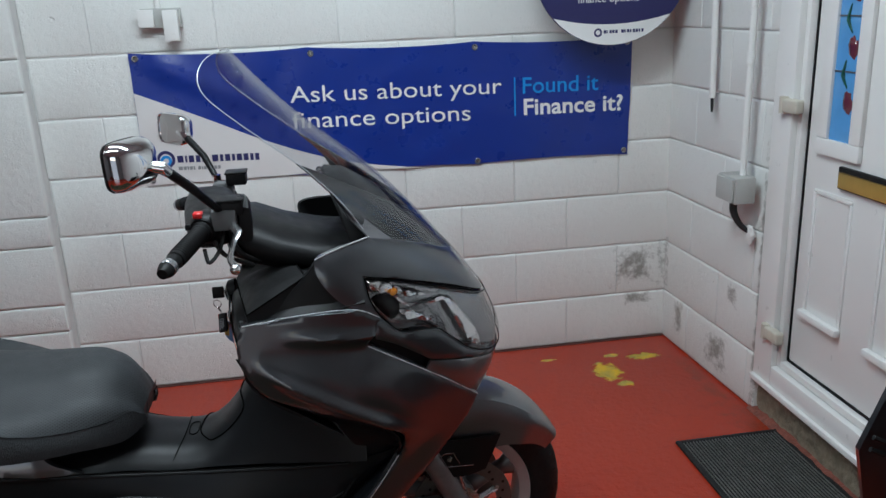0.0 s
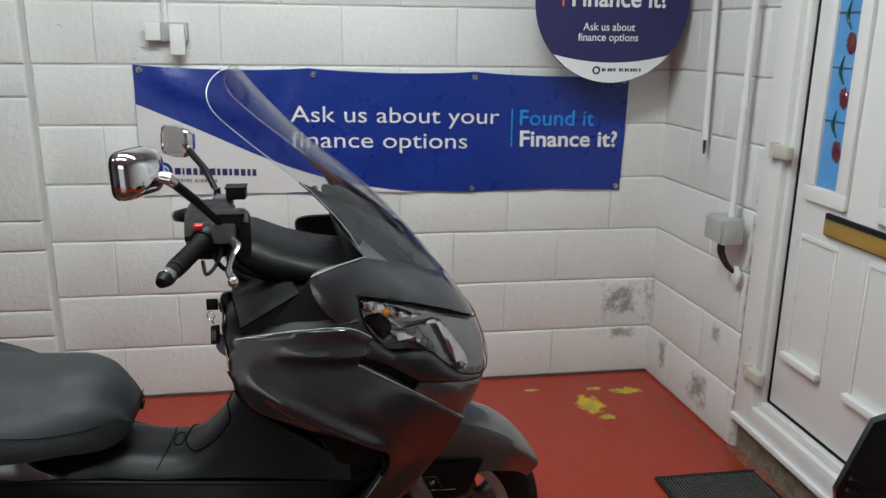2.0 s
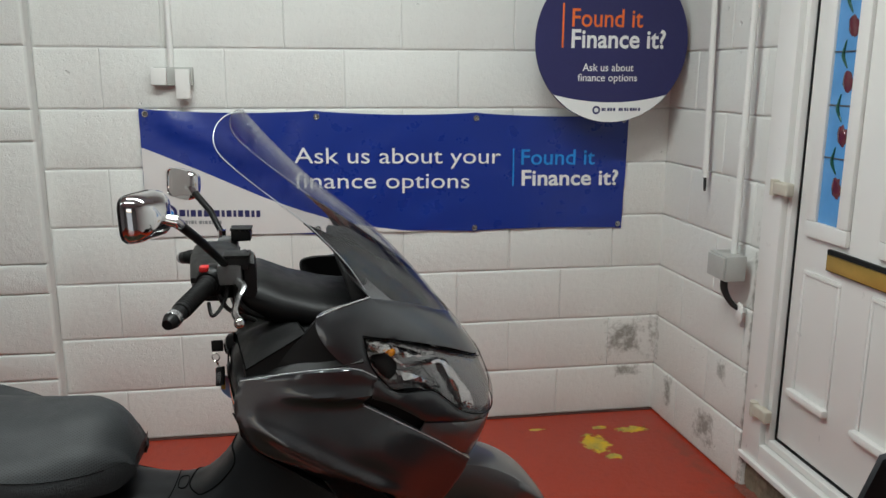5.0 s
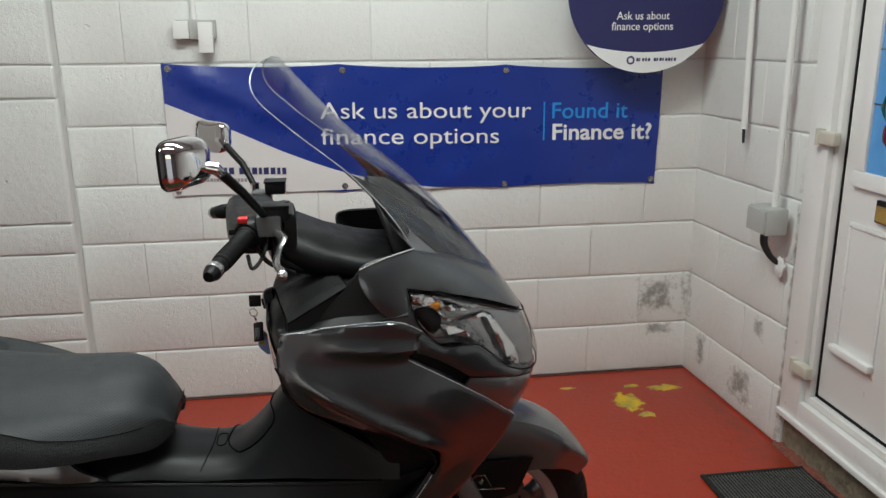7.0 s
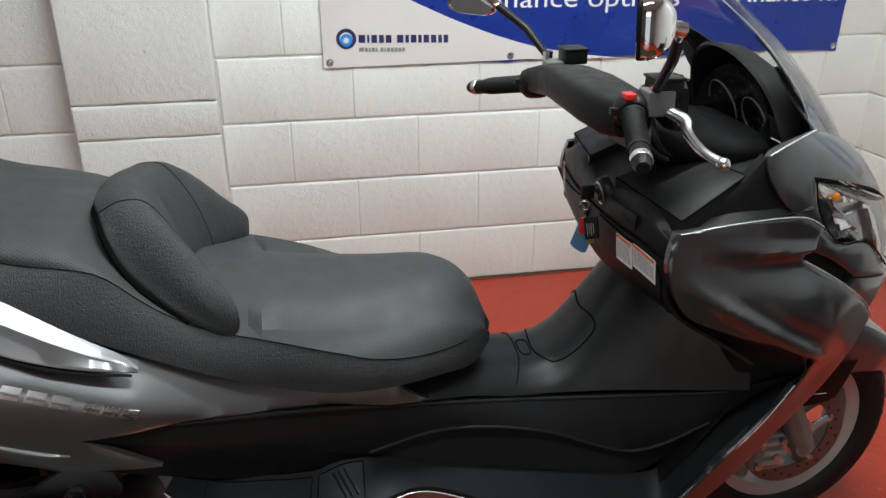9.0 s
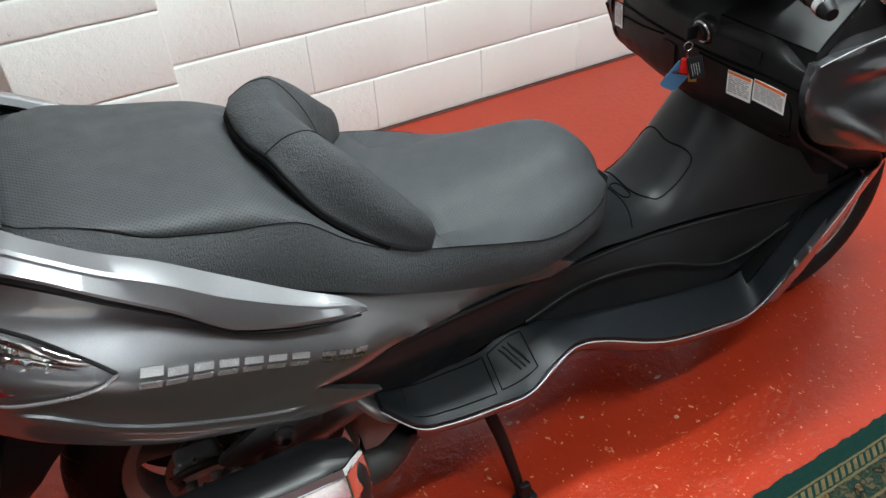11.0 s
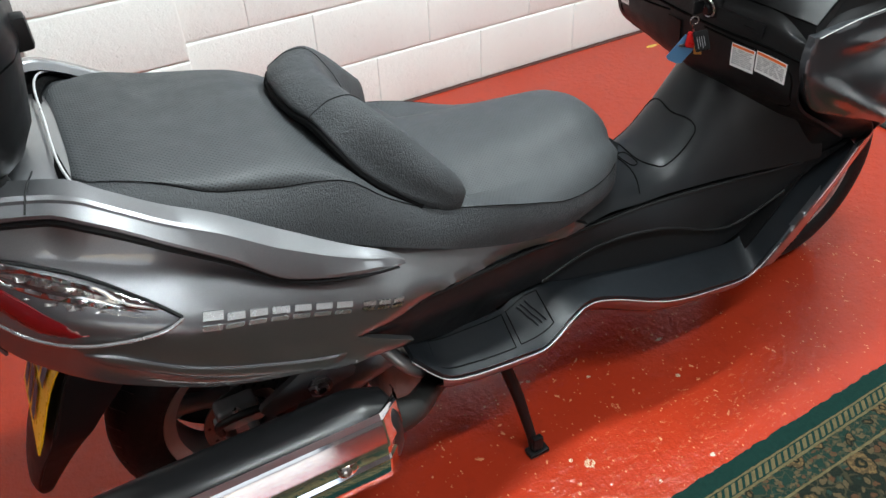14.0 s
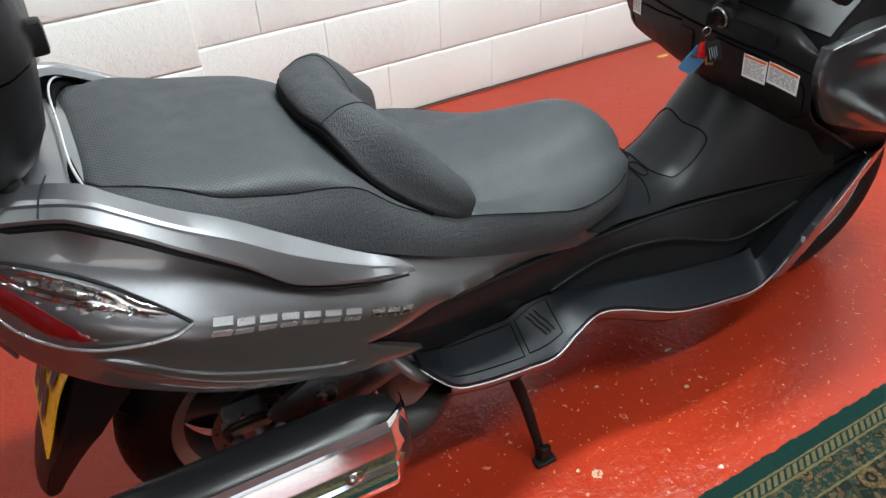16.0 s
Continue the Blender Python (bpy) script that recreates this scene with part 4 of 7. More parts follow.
part("gold_line", rug_strip(-2.1, 1.2, -0.133, -0.129, 0.0088, 7), RUG_GOLD, rug)
part("field", rug_strip(-2.1, 1.2, -1.5, -0.134, 0.0085, 4), RUG, rug, "dark floral field")
for i in range(160):
    x = -2.09 + i * 0.0205
    bar = box(x, x + 0.0115, -0.0655, -0.0445, 0.0084, 0.0096)
    for v in bar.verts:
        v.co.x += 0.85 * (v.co.y + 0.055)
    part("band_motif", bar, RUG_GOLD, rug)

# ---- the scooter: x ahead, d to its right, z up ----
scooter = thing("motor_scooter", (0, 2.10, 0), "dark grey maxi scooter with clear screen, on its centre stand", "scooter")


def P(x, d, z):
    return Vector((x, -d, z))


def path(rows, n=6):
    return [P(*v) for v in curve(rows, n)]


def rails(*rows, n=6):
    """A skin between rails, each a list of (x, d, z), smoothed along."""
    return loft([path(r, n) for r in rows], closed=False)


def thick(bm, t):
    """Gives an open skin a thickness."""
    bmesh.ops.recalc_face_normals(bm, faces=bm.faces[:])
    bmesh.ops.solidify(bm, geom=bm.faces[:], thickness=t)
    return bm


def smooth_outline(pts, n=5):
    return [(p.x, p.y) for p in curve(pts, n, True)]


# nose: how far ahead it reaches and how wide it is at each height
nose_x = along([0.55, 0.60, 0.68, 0.74, 0.82, 0.90, 0.95, 1.03], [0.85, 0.88, 0.922, 0.936, 0.912, 0.862, 0.82, 0.72])
nose_d = along([0.55, 0.63, 0.80, 0.95, 1.00, 1.05], [0.25, 0.28, 0.285, 0.275, 0.262, 0.24])
K = 0.45


def nose(w, z, inset=0.0):
    a = min(max(w / K, -0.2), 1.0) * math.pi / 2
    x = 0.50 + (nose_x(z) - 0.50) * math.sin(a)
    d = nose_d(z) * max(0.0, math.cos(a)) ** 0.75
    g = Vector((math.sin(a), math.cos(a)))
    return x - inset * g.x, max(0.0, d - inset * g.y), z


def nose_panel(rows, n=5, inset=0.0, rim=0.003, skirt=0.01, step=0.02):
    return panel([(u * K, v) for u, v in smooth_outline(rows, n)], lambda w, z: nose(w, z, inset), step, rim, skirt)


upper = [(0.07, 1.005), (0.20, 1.020), (0.41, 1.027, 1), (0.64, 0.997), (0.85, 0.955), (1.0, 0.932, 1), (1.0, 0.838, 1), (0.93, 0.843), (0.816, 0.860), (0.62, 0.903), (0.41, 0.940),
         (0.25, 0.962, 1), (0.238, 0.91), (0.262, 0.868, 1), (0.16, 0.900), (0.10, 0.935), (0.062, 0.975)]
pair("front_cowl", nose_panel(upper), GREY, scooter, "dark grey metallic cowl under the screen")
chin = [(0.385, 0.757, 1), (0.525, 0.739), (0.66, 0.722), (0.78, 0.711), (0.90, 0.712), (1.0, 0.718, 1), (1.0, 0.60, 1), (0.77, 0.610), (0.60, 0.655), (0.44, 0.712), (0.36, 0.738, 1)]
pair("chin_cowl", nose_panel(chin), GREY_LIT, scooter)
wing = [(0.232, 0.880, 1), (0.252, 0.872), (0.290, 0.840), (0.330, 0.829), (0.396, 0.826), (0.454, 0.817), (0.505, 0.788), (0.564, 0.755), (0.653, 0.735), (0.78, 0.720), (0.90, 0.719), (1.0, 0.722, 1), (0.90, 0.713), (0.78, 0.713), (0.66, 0.724), (0.525, 0.742), (0.385, 0.761, 1), (0.335, 0.786), (0.275, 0.812), (0.215, 0.830, 1)]
pair("lamp_sill", nose_panel(wing, inset=0.002, step=0.012), GREY, scooter, "dark grey metallic strip under the headlight")
intake = [(0.180, 0.825, 1), (0.25, 0.835), (0.34, 0.800), (0.42, 0.765, 1), (0.36, 0.730), (0.28, 0.758)]
pair("air_intake", nose_panel(intake, inset=0.022, skirt=0.004), BLACK, scooter, "dark recessed air intake")

lamp_edge = [(0.252, 0.958, 1), (0.238, 0.923), (0.248, 0.886), (0.290, 0.846), (0.330, 0.835), (0.396, 0.832), (0.454, 0.823), (0.505, 0.794), (0.564, 0.761), (0.653, 0.740), (0.78, 0.725), (0.90, 0.724), (1.0, 0.728, 1), (1.0, 0.832, 1), (0.93, 0.837), (0.816, 0.854), (0.61, 0.898), (0.40, 0.935)]
for sgn in (1, -1):
    unit = panel([(u * K, v) for u, v in smooth_outline(lamp_edge)], lambda w, z: nose(w, z, 0.034 - 0.026 * min(1.0, max(0.0, (w / K - 0.62) / 0.18))), 0.008, 0.003, -0.012)
    glass = nose_panel(lamp_edge, inset=-0.002, rim=0.004, skirt=0.004)
    bits = []
    # chrome bowls, an added black patch for the dark area, and the amber bulb behind the lens
    for row, deep, m in (([(0.572, 0.872, 1), (0.590, 0.82), (0.605, 0.775), (0.66, 0.745), (0.715, 0.742), (0.70, 0.785), (0.655, 0.830), (0.625, 0.868)], 0.020, LAMP_CHROME),
                         ([(0.345, 0.874, 1), (0.362, 0.848), (0.42, 0.842), (0.475, 0.832, 1), (0.440, 0.852), (0.405, 0.866)], 0.018, LAMP_CHROME),
                         ([(0.262, 0.948, 1), (0.256, 0.925), (0.300, 0.918), (0.350, 0.912), (0.352, 0.932), (0.31, 0.942)], 0.012, LAMP_CHROME),
                         ([(0.375, 0.922), (0.385, 0.900), (0.45, 0.893), (0.50, 0.890), (0.45, 0.908)], 0.020, LAMP_CHROME),
                         ([(0.360, 0.905), (0.392, 0.884), (0.46, 0.880), (0.58, 0.876), (0.58, 0.870), (0.45, 0.873), (0.385, 0.877), (0.350, 0.900)], 0.016, LAMP_CHROME),
                         ([(0.262, 0.905), (0.30, 0.858), (0.34, 0.862), (0.365, 0.885), (0.335, 0.908)], 0.026, BLACK)):
        bits.append((nose_panel(row, inset=deep, rim=0.006, skirt=0.02, step=0.012), m))
    bowl = lathe([(0.0, 0.03), (0.014, 0.024), (0.027, 0.015), (0.034, 0.0)], (0.812, -0.128, 0.800), (-0.9, 0.42, 0.1), 32)
    bulb = lathe([(0.0, -0.012), (0.006, -0.010), (0.0075, 0.0), (0.0, 0.004)], P(*nose(0.356 * K, 0.917, 0.012)), (0.3, 0.9, 0), 12)
    for b in [unit] + [q for q, m in bits]:
        for v in b.verts:
            v.co.x += 0.0015 * noise.noise(Vector((v.co.x * 14.0, v.co.y * 14.0, v.co.z * 60.0)))
    if sgn < 0:
        unit, glass, bowl, bulb = mirror(unit), mirror(glass), mirror(bowl), mirror(bulb)
        bits = [(mirror(b), m) for b, m in bits]
    lamp = part("headlight", unit, LAMP_BACK, scooter, "clear swept-back headlight with chrome bowls")
    for b, m in bits:
        part("reflector", b, m, lamp, "chrome and black headlight inlay")
    part("reflector", bowl, LAMP_CHROME, lamp)
    part("indicator_bulb", bulb, AMBER, lamp, "amber bulb")
    part("lens", glass, LENS, lamp, "clear lens")
    rim_row = [P(*nose(u * K, v, -0.001)) for u, v in smooth_outline(lamp_edge)]
    part("lens_gasket", tube([Vector((p.x, p.y * sgn, p.z)) for p in rim_row + rim_row[:1]], 0.0014, 6), SEAM, lamp, "dark gasket round the lens")

# side cowl with its long crease
side_d = sheet_of((0.373, 0.889, 0.280), (0.592, 0.897, 0.276), (0.645, 0.872, 0.266), (0.619, 0.817, 0.272), (0.70, 0.765, 0.263), (0.785, 0.70, 0.228), (0.857, 0.631, 0.175), (0.80, 0.60, 0.205),
                  (0.72, 0.56, 0.232), (0.75, 0.52, 0.216), (0.66, 0.42, 0.224), (0.50, 0.27, 0.236), (0.55, 0.40, 0.250), (0.45, 0.29, 0.244), (0.38, 0.79, 0.290), (0.476, 0.70, 0.288), (0.60, 0.655, 0.284), (0.668, 0.60, 0.268), (0.48, 0.76, 0.296), (0.60, 0.72, 0.296), (0.70, 0.66, 0.272), (0.50, 0.84, 0.286))


def creased(x, z):
    """The side cowl's skin: two long swage lines run down it."""
    x, d, z = side_d(x, z)
    low = z - (0.815 - 0.62 * (x - 0.40))
    top = z - (0.855 - 0.10 * (x - 0.45))
    d += 0.016 * math.exp(-((low + 0.02) / 0.017) ** 2) * min(1, max(0, (x - 0.38) / 0.08)) * min(1, max(0, (0.74 - x) / 0.10))
    d += 0.011 * math.exp(-(top / 0.012) ** 2) * min(1, max(0, (x - 0.44) / 0.10)) - 0.010 * math.exp(-((top + 0.035) / 0.03) ** 2) * min(1, max(0, (x - 0.40) / 0.15))
    return x, d, z


cowl = [(0.373, 0.889, 1), (0.48, 0.896), (0.592, 0.898), (0.648, 0.872, 1), (0.636, 0.845), (0.617, 0.818, 1), (0.70, 0.767), (0.785, 0.703), (0.857, 0.634, 1), (0.835, 0.596), (0.768, 0.528), (0.702, 0.457), (0.62, 0.370), (0.505, 0.262, 1), (0.448, 0.272, 1),
        (0.53, 0.388), (0.612, 0.472), (0.666, 0.540), (0.681, 0.585), (0.664, 0.622), (0.588, 0.655), (0.476, 0.702), (0.400, 0.745), (0.362, 0.825)]
pair("side_cowl", panel(smooth_outline(cowl), creased, 0.007, 0.003, 0.014), GREY, scooter, "dark grey metallic side cowl with swage lines")
pipe_row = [(0.376, 0.287, 0.891), (0.48, 0.281, 0.900), (0.592, 0.278, 0.9015), (0.645, 0.268, 0.876)]
pair("edge_trim", tube(path(pipe_row), 0.0010, 8), TRIM, scooter, "thin bright edge line")
pair("edge_trim", tube(path([(0.618, 0.272, 0.817), (0.70, 0.266, 0.768), (0.785, 0.231, 0.704), (0.856, 0.178, 0.636)]), 0.0011, 8), TRIM, scooter)
pair("edge_trim", tube(path([(0.527, 0.262, 1.006), (0.575, 0.244, 1.020), (0.637, 0.210, 1.029)]), 0.0014, 8), TRIM, scooter)

# cowl between dash and nose: dark gap panel
gap_d = sheet_of((0.373, 0.889, 0.262), (0.592, 0.897, 0.262), (0.55, 0.94, 0.258), (0.526, 1.005, 0.250), (0.45, 0.95, 0.245), (0.42, 0.90, 0.255))
pair("cockpit_side", panel(smooth_outline([(0.385, 0.888, 1), (0.48, 0.899), (0.592, 0.899, 1), (0.556, 0.938), (0.530, 1.0, 1), (0.50, 0.965), (0.45, 0.92), (0.40, 0.90)]), gap_d, 0.02, 0.002, 0.02), BLACK, scooter)

# windscreen: a bowed clear sheet leaning back
scr_x = along([0, 0.2, 0.45, 0.7, 0.9, 1.0], [0.835, 0.755, 0.655, 0.530, 0.435, 0.385])
scr_z = along([0, 0.2, 0.45, 0.7, 0.9, 1.0], [0.935, 1.035, 1.140, 1.245, 1.340, 1.398])
scr_w = along([0, 0.15, 0.4, 0.7, 0.88, 1.0], [0.195, 0.205, 0.205, 0.198, 0.195, 0.190])
scr_b = along([0, 0.3, 0.7, 1.0], [0.195, 0.145, 0.117, 0.112])
scr_l = along([0, 0.3, 0.7, 1.0], [0.088, 0.045, 0.020, 0.004])


def screen_at(s, e, lift=0.0):
    """s runs from foot to tip, e from -1 to 1 across."""
    t = max(0.0, s - 0.80) / 0.20
    round_in = 0.34 + 0.66 * math.sqrt(max(0.0, 1 - t**2.2))
    w, k = scr_w(s) * round_in, e * round_in
    return P(scr_x(s) - scr_b(s) * k * k + lift, w * e, scr_z(s) + scr_l(s) * k * k)


grid = [[screen_at(s, e) for e in np.linspace(-1, 1, 33)] for s in list(np.linspace(0, 0.80, 30)) + list(1 - 0.20 * np.linspace(1, 0, 20)[1:] ** 2.0)]
screen = part("windscreen", thick(loft(grid, closed=False), 0.004), SCREEN, scooter, "tall clear plastic windscreen")
screen.visible_shadow = False
edge_s = list(np.linspace(0, 0.80, 30)) + list(1 - 0.20 * np.linspace(1, 0, 20)[1:] ** 2.0)
# pale bead imitates the highlight that runs along the screen's edge
SCREEN_EDGE = plain("screen_edge_glint", (0.45, 0.47, 0.50), 0.15, 0.0, vary=0.1)
for sg in (1, -1):
    rim_row = [screen_at(s, sg) for s in edge_s] + [screen_at(1.0, sg * e) for e in np.linspace(0.96, 0.0, 8)]
    part("screen_edge", tube(rim_row, [0.0011] * (len(rim_row) - 8) + list(np.linspace(0.0011, 0.0008, 8)), 6), SCREEN_EDGE, screen, "pale bead painting the highlight on the screen's edge")
smoke = [[screen_at(s * (0.20 + 0.30 * e * e), e, -0.006) for e in np.linspace(-0.98, 0.98, 33)] for s in np.linspace(0, 1, 12)]
part("screen_foot", thick(loft(smoke, closed=False), 0.003), plain("smoked_black_foot", (0.014, 0.014, 0.016), 0.16, coat=0.5, vary=0.1, scale=8), scooter, "smoked black foot behind the screen")
pair("screen_side", thick(rails([(0.640, 0.208, 1.025), (0.60, 0.198, 1.070), (0.562, 0.180, 1.130)], [(0.70, 0.172, 0.998), (0.64, 0.186, 1.055), (0.566, 0.180, 1.132)]), 0.003), GREY_LIT, scooter)

# instrument hood with two dials
def arch(x, w, z0, z1, lean=0.0, n=24):
    return [P(x + lean * math.sin(a), w * -math.cos(a), z0 + (z1 - z0) * math.sin(a) ** 0.68) for a in np.linspace(0, math.pi, n)]


hood = part("instrument_hood", thick(loft([arch(0.612, 0.170, 0.945, 1.134, -0.059), arch(0.616, 0.173, 0.945, 1.140, -0.058), arch(0.64, 0.173, 0.945, 1.134, -0.040), arch(0.67, 0.165, 0.94, 1.090), arch(0.74, 0.130, 0.92, 1.0)], closed=False), 0.006), DASH, scooter, "black hood over the dials")
face = [[P(0.60 + 0.05 * (1 - k), 0.15 * k * -math.cos(a), 0.955 + 0.15 * k * math.sin(a) * 0.95) for a in np.linspace(0, math.pi, 24)] for k in (1.0, 0.9, 0.5, 0.02)]
part("dial_face", loft(face, closed=False), plain("dial_black", (0.006, 0.006, 0.007), 0.25, coat=0.4, vary=0.3), hood, "dark dial face")
part("hood_floor", thick(rails([(0.575, -0.165, 0.938), (0.56, 0, 0.94), (0.575, 0.165, 0.938)], [(0.68, -0.14, 0.955), (0.68, 0, 0.957), (0.68, 0.14, 0.955)]), 0.006), BLACK, hood)
for d, r in ((-0.055, 0.048), (0.062, 0.040)):
    part("dial_ring", lathe([(r, 0), (r + 0.0012, -0.002), (r + 0.0024, 0), (r + 0.0012, 0.002), (r, 0)], P(0.612, d, 1.012), (0.93, 0, 0.36), 40), BRACKET, hood, "dim grey dial ring")

pad_rim = rails([(0.492, -0.165, 0.985), (0.487, -0.172, 1.012), (0.495, -0.178, 1.026), (0.53, -0.195, 1.029), (0.592, -0.214, 1.025), (0.640, -0.205, 1.030)],
                [(0.506, -0.185, 0.960), (0.505, -0.192, 0.985), (0.512, -0.200, 0.998), (0.54, -0.215, 1.000), (0.595, -0.228, 1.000), (0.640, -0.218, 1.000)],
                [(0.53, -0.205, 0.93), (0.53, -0.215, 0.945), (0.535, -0.222, 0.955), (0.56, -0.232, 0.955), (0.60, -0.238, 0.955), (0.640, -0.228, 0.955)])
part("cockpit_pad", thick(pad_rim, 0.006), DASH, scooter, "rounded black pad beside the dials")

# dash and glovebox: the inside of the leg shield
dash_x = [0.585, 0.52, 0.46, 0.40, 0.352, 0.338, 0.335, 0.337, 0.341, 0.350, 0.395, 0.46]
dash_z = [0.965, 0.955, 0.948, 0.935, 0.908, 0.885, 0.850, 0.815, 0.775, 0.735, 0.69, 0.63]


def dash_at(i, d):
    k = min(1.0, abs(d) / 0.275)
    x = dash_x[i] + 0.034 * k**2.5
    drop = 0.055 * max(0.0, (k - 0.62) / 0.38) ** 1.6
    z = dash_z[i] - drop * (1.0 if i < 5 else 0.25)
    if i < 5 and abs(d) < 0.10:
        z -= 0.018 * (1 - (d / 0.10) ** 2)
    if i > 8:
        x += 0.02 * k * (i - 8)
    return P(x, d, z)


rows = []
for d in np.linspace(-0.272, 0.272, 45):
    rows.append([Vector(q) for q in curve([tuple(dash_at(i, d)) for i in range(12)], 4)])
dash = part("leg_shield_dash", thick(loft(rows, closed=False), 0.006), DASH, scooter, "black plastic dash with gloveboxes")


def on_dash(t, d, lift=0.0):
    """A place on the dash's rear face: t from its crest (0) to its foot (1)."""
    i = 4 + t * 6
    a, b, f = int(i), min(11, int(i) + 1), i - int(i)
    p = dash_at(a, d).lerp(dash_at(b, d), f)
    return p + Vector((-lift, 0, 0.35 * lift))


def dash_line(rows, r=0.0022):
    return tube([on_dash(t, d, 0.001) for t, d in [tuple(p) for p in curve(rows, 6)]], r, 6)


part("lid_seam", dash_line([(0.33, -0.27), (0.35, -0.15), (0.36, 0.0), (0.35, 0.15), (0.33, 0.268)], 0.003), SEAM, dash, "dark seam under the upper lids")
part("glovebox_seam", dash_line([(0.40, 0.045), (0.41, 0.16), (0.43, 0.235), (0.55, 0.258), (0.80, 0.25), (0.95, 0.20)]), SEAM, dash)
part("glovebox_seam", dash_line([(0.40, -0.06), (0.45, -0.14), (0.50, -0.235), (0.70, -0.25), (0.95, -0.20)]), SEAM, dash)
lid_latch = loft([[on_dash(t, d, 0.004) for t in (0.16, 0.18, 0.27, 0.29)] for d in np.linspace(0.075, 0.185, 8)], closed=False)
part("lid_latch", thick(lid_latch, 0.003), BLACK, dash)
for e in (0.155, 0.165):
    part("latch_rib", tube([on_dash(0.235 + (e - 0.155) * 2, e - 0.012, 0.007), on_dash(0.235 + (e - 0.155) * 2, e + 0.012, 0.007)], 0.0018, 6), BLACK, dash)
part("pocket", thick(loft([[on_dash(t, d, 0.003) for t in (0.45, 0.5, 0.66, 0.70)] for d in np.linspace(-0.06, -0.02, 6)], closed=False), 0.002), BLACK, dash)
# lids of the storage pockets in the dash top
def lid_patch(sg, lift, inset):
    a, b, c, e = Vector((0.350, 0.070, 0.916)), Vector((0.386, 0.266, 0.904)), Vector((0.505, 0.240, 0.966)), Vector((0.470, 0.075, 0.960))
    mid = (a + b + c + e) / 4
    a, b, c, e = [p.lerp(mid, inset) for p in (a, b, c, e)]
    rows = []
    for u in np.linspace(0, 1, 9):
        row = []
        for w in np.linspace(0, 1, 9):
            p = a.lerp(b, u).lerp(e.lerp(c, u), w)
            bow = 0.010 * (1 - (2 * u - 1) ** 4) * (1 - (2 * w - 1) ** 4)
            row.append(P(p.x, sg * p.y, p.z + lift + bow))
        rows.append(row)
    return rows


for sg in (1, -1):
    top = lid_patch(sg, 0.001, 0.0)
    down = Vector((0, 0, -0.035))
    grid = [[r[0] + down] + r + [r[-1] + down] for r in top]
    grid = [[p + down for p in grid[0]]] + grid + [[p + down for p in grid[-1]]]
    part("storage_lid", loft(grid, closed=False), DASH, dash, "black lid of the dash pocket")
    rim = [r[0] for r in top] + top[-1][1:] + [r[-1] for r in top[::-1]][1:]
    part("lid_edge", tube(rim, 0.0018, 6), SEAM, dash)
# ignition lock with its round bezel
lock_c = P(0.338, 0.047, 0.880)
lock = lathe([(0.0, -0.016), (0.012, -0.016), (0.013, -0.010), (0.020, -0.008), (0.027, -0.006), (0.030, -0.002), (0.031, 0.012)], lock_c, (0.93, 0, 0.20), 32)
lock_ob = part("ignition_lock", lock, BLACK, dash, "black ignition lock")
part("lock_ring", lathe([(0.0185, 0), (0.0205, -0.003), (0.023, 0)], lock_c + Vector((-0.008, 0, 0)), (0.93, 0, 0.20), 28), STEEL, lock_ob)
for d0, d1, t0, t1, w in ((0.122, 0.177, 0.43, 0.645, 1), (0.180, 0.245, 0.41, 0.605, 2), (-0.252, -0.215, 0.30, 0.60, 3)):
    st = part("warning_sticker", thick(loft([[on_dash(t, d, 0.0025) for t in np.linspace(t0, t1, 5)] for d in np.linspace(d0, d1, 6)], closed=False), 0.0008), WHITE, dash, "white warning sticker with orange head")
    part("sticker_head", thick(loft([[on_dash(t, d, 0.0036) for t in (t0 + 0.008, t0 + 0.034)] for d in np.linspace(d0 + 0.002, d1 - 0.002, 6)], closed=False), 0.0006), ORANGE, st)
    rnd = random.Random(w)
    for r in range(int((t1 - t0 - 0.06) / 0.0165)):
        t = t0 + 0.048 + r * 0.0165
        a = d0 + 0.004
        while a < d1 - 0.008:
            b = min(d1 - 0.004, a + rnd.uniform(0.006, 0.02))
            part("print_bar", thick(loft([[on_dash(q, d, 0.0036) for q in (t, t + 0.0075)] for d in (a, b)], closed=False), 0.0004), PRINT_GREY, st)
            a = b + 0.003

# centre tunnel sweeping up into the leg shield
tun_z = along([-0.12, 0.03, 0.10, 0.15, 0.20, 0.245, 0.27, 0.30, 0.334, 0.40, 0.46, 0.52], [0.59, 0.570, 0.553, 0.542, 0.537, 0.545, 0.562, 0.592, 0.640, 0.735, 0.81, 0.86])
tun_w = along([-0.12, 0.0, 0.10, 0.20, 0.33, 0.45, 0.563, 0.62], [0.165, 0.142, 0.118, 0.112, 0.130, 0.162, 0.199, 0.215])
tun_s = along([-0.12, 0.0, 0.20, 0.40, 0.563, 0.62], [0.535, 0.526, 0.494, 0.502, 0.515, 0.52])


def tunnel_at(x, k):
    """k from -1 to 1 across."""
    zc = tun_z(min(x, 0.5))
    b = (1 - abs(k) ** (3.2 - 0.9 * min(1, max(0, (x - 0.2) / 0.2)))) ** 0.9
    return P(x, tun_w(x) * k, tun_s(x) + (zc - tun_s(x)) * b)


grid = [[tunnel_at(x, k) for k in np.linspace(-1, 1, 41)] for x in np.linspace(-0.12, 0.60, 49)]
tunnel = part("centre_tunnel", thick(loft(grid, closed=False), 0.004), TUNNEL, scooter, "black plastic tunnel between the footboards")


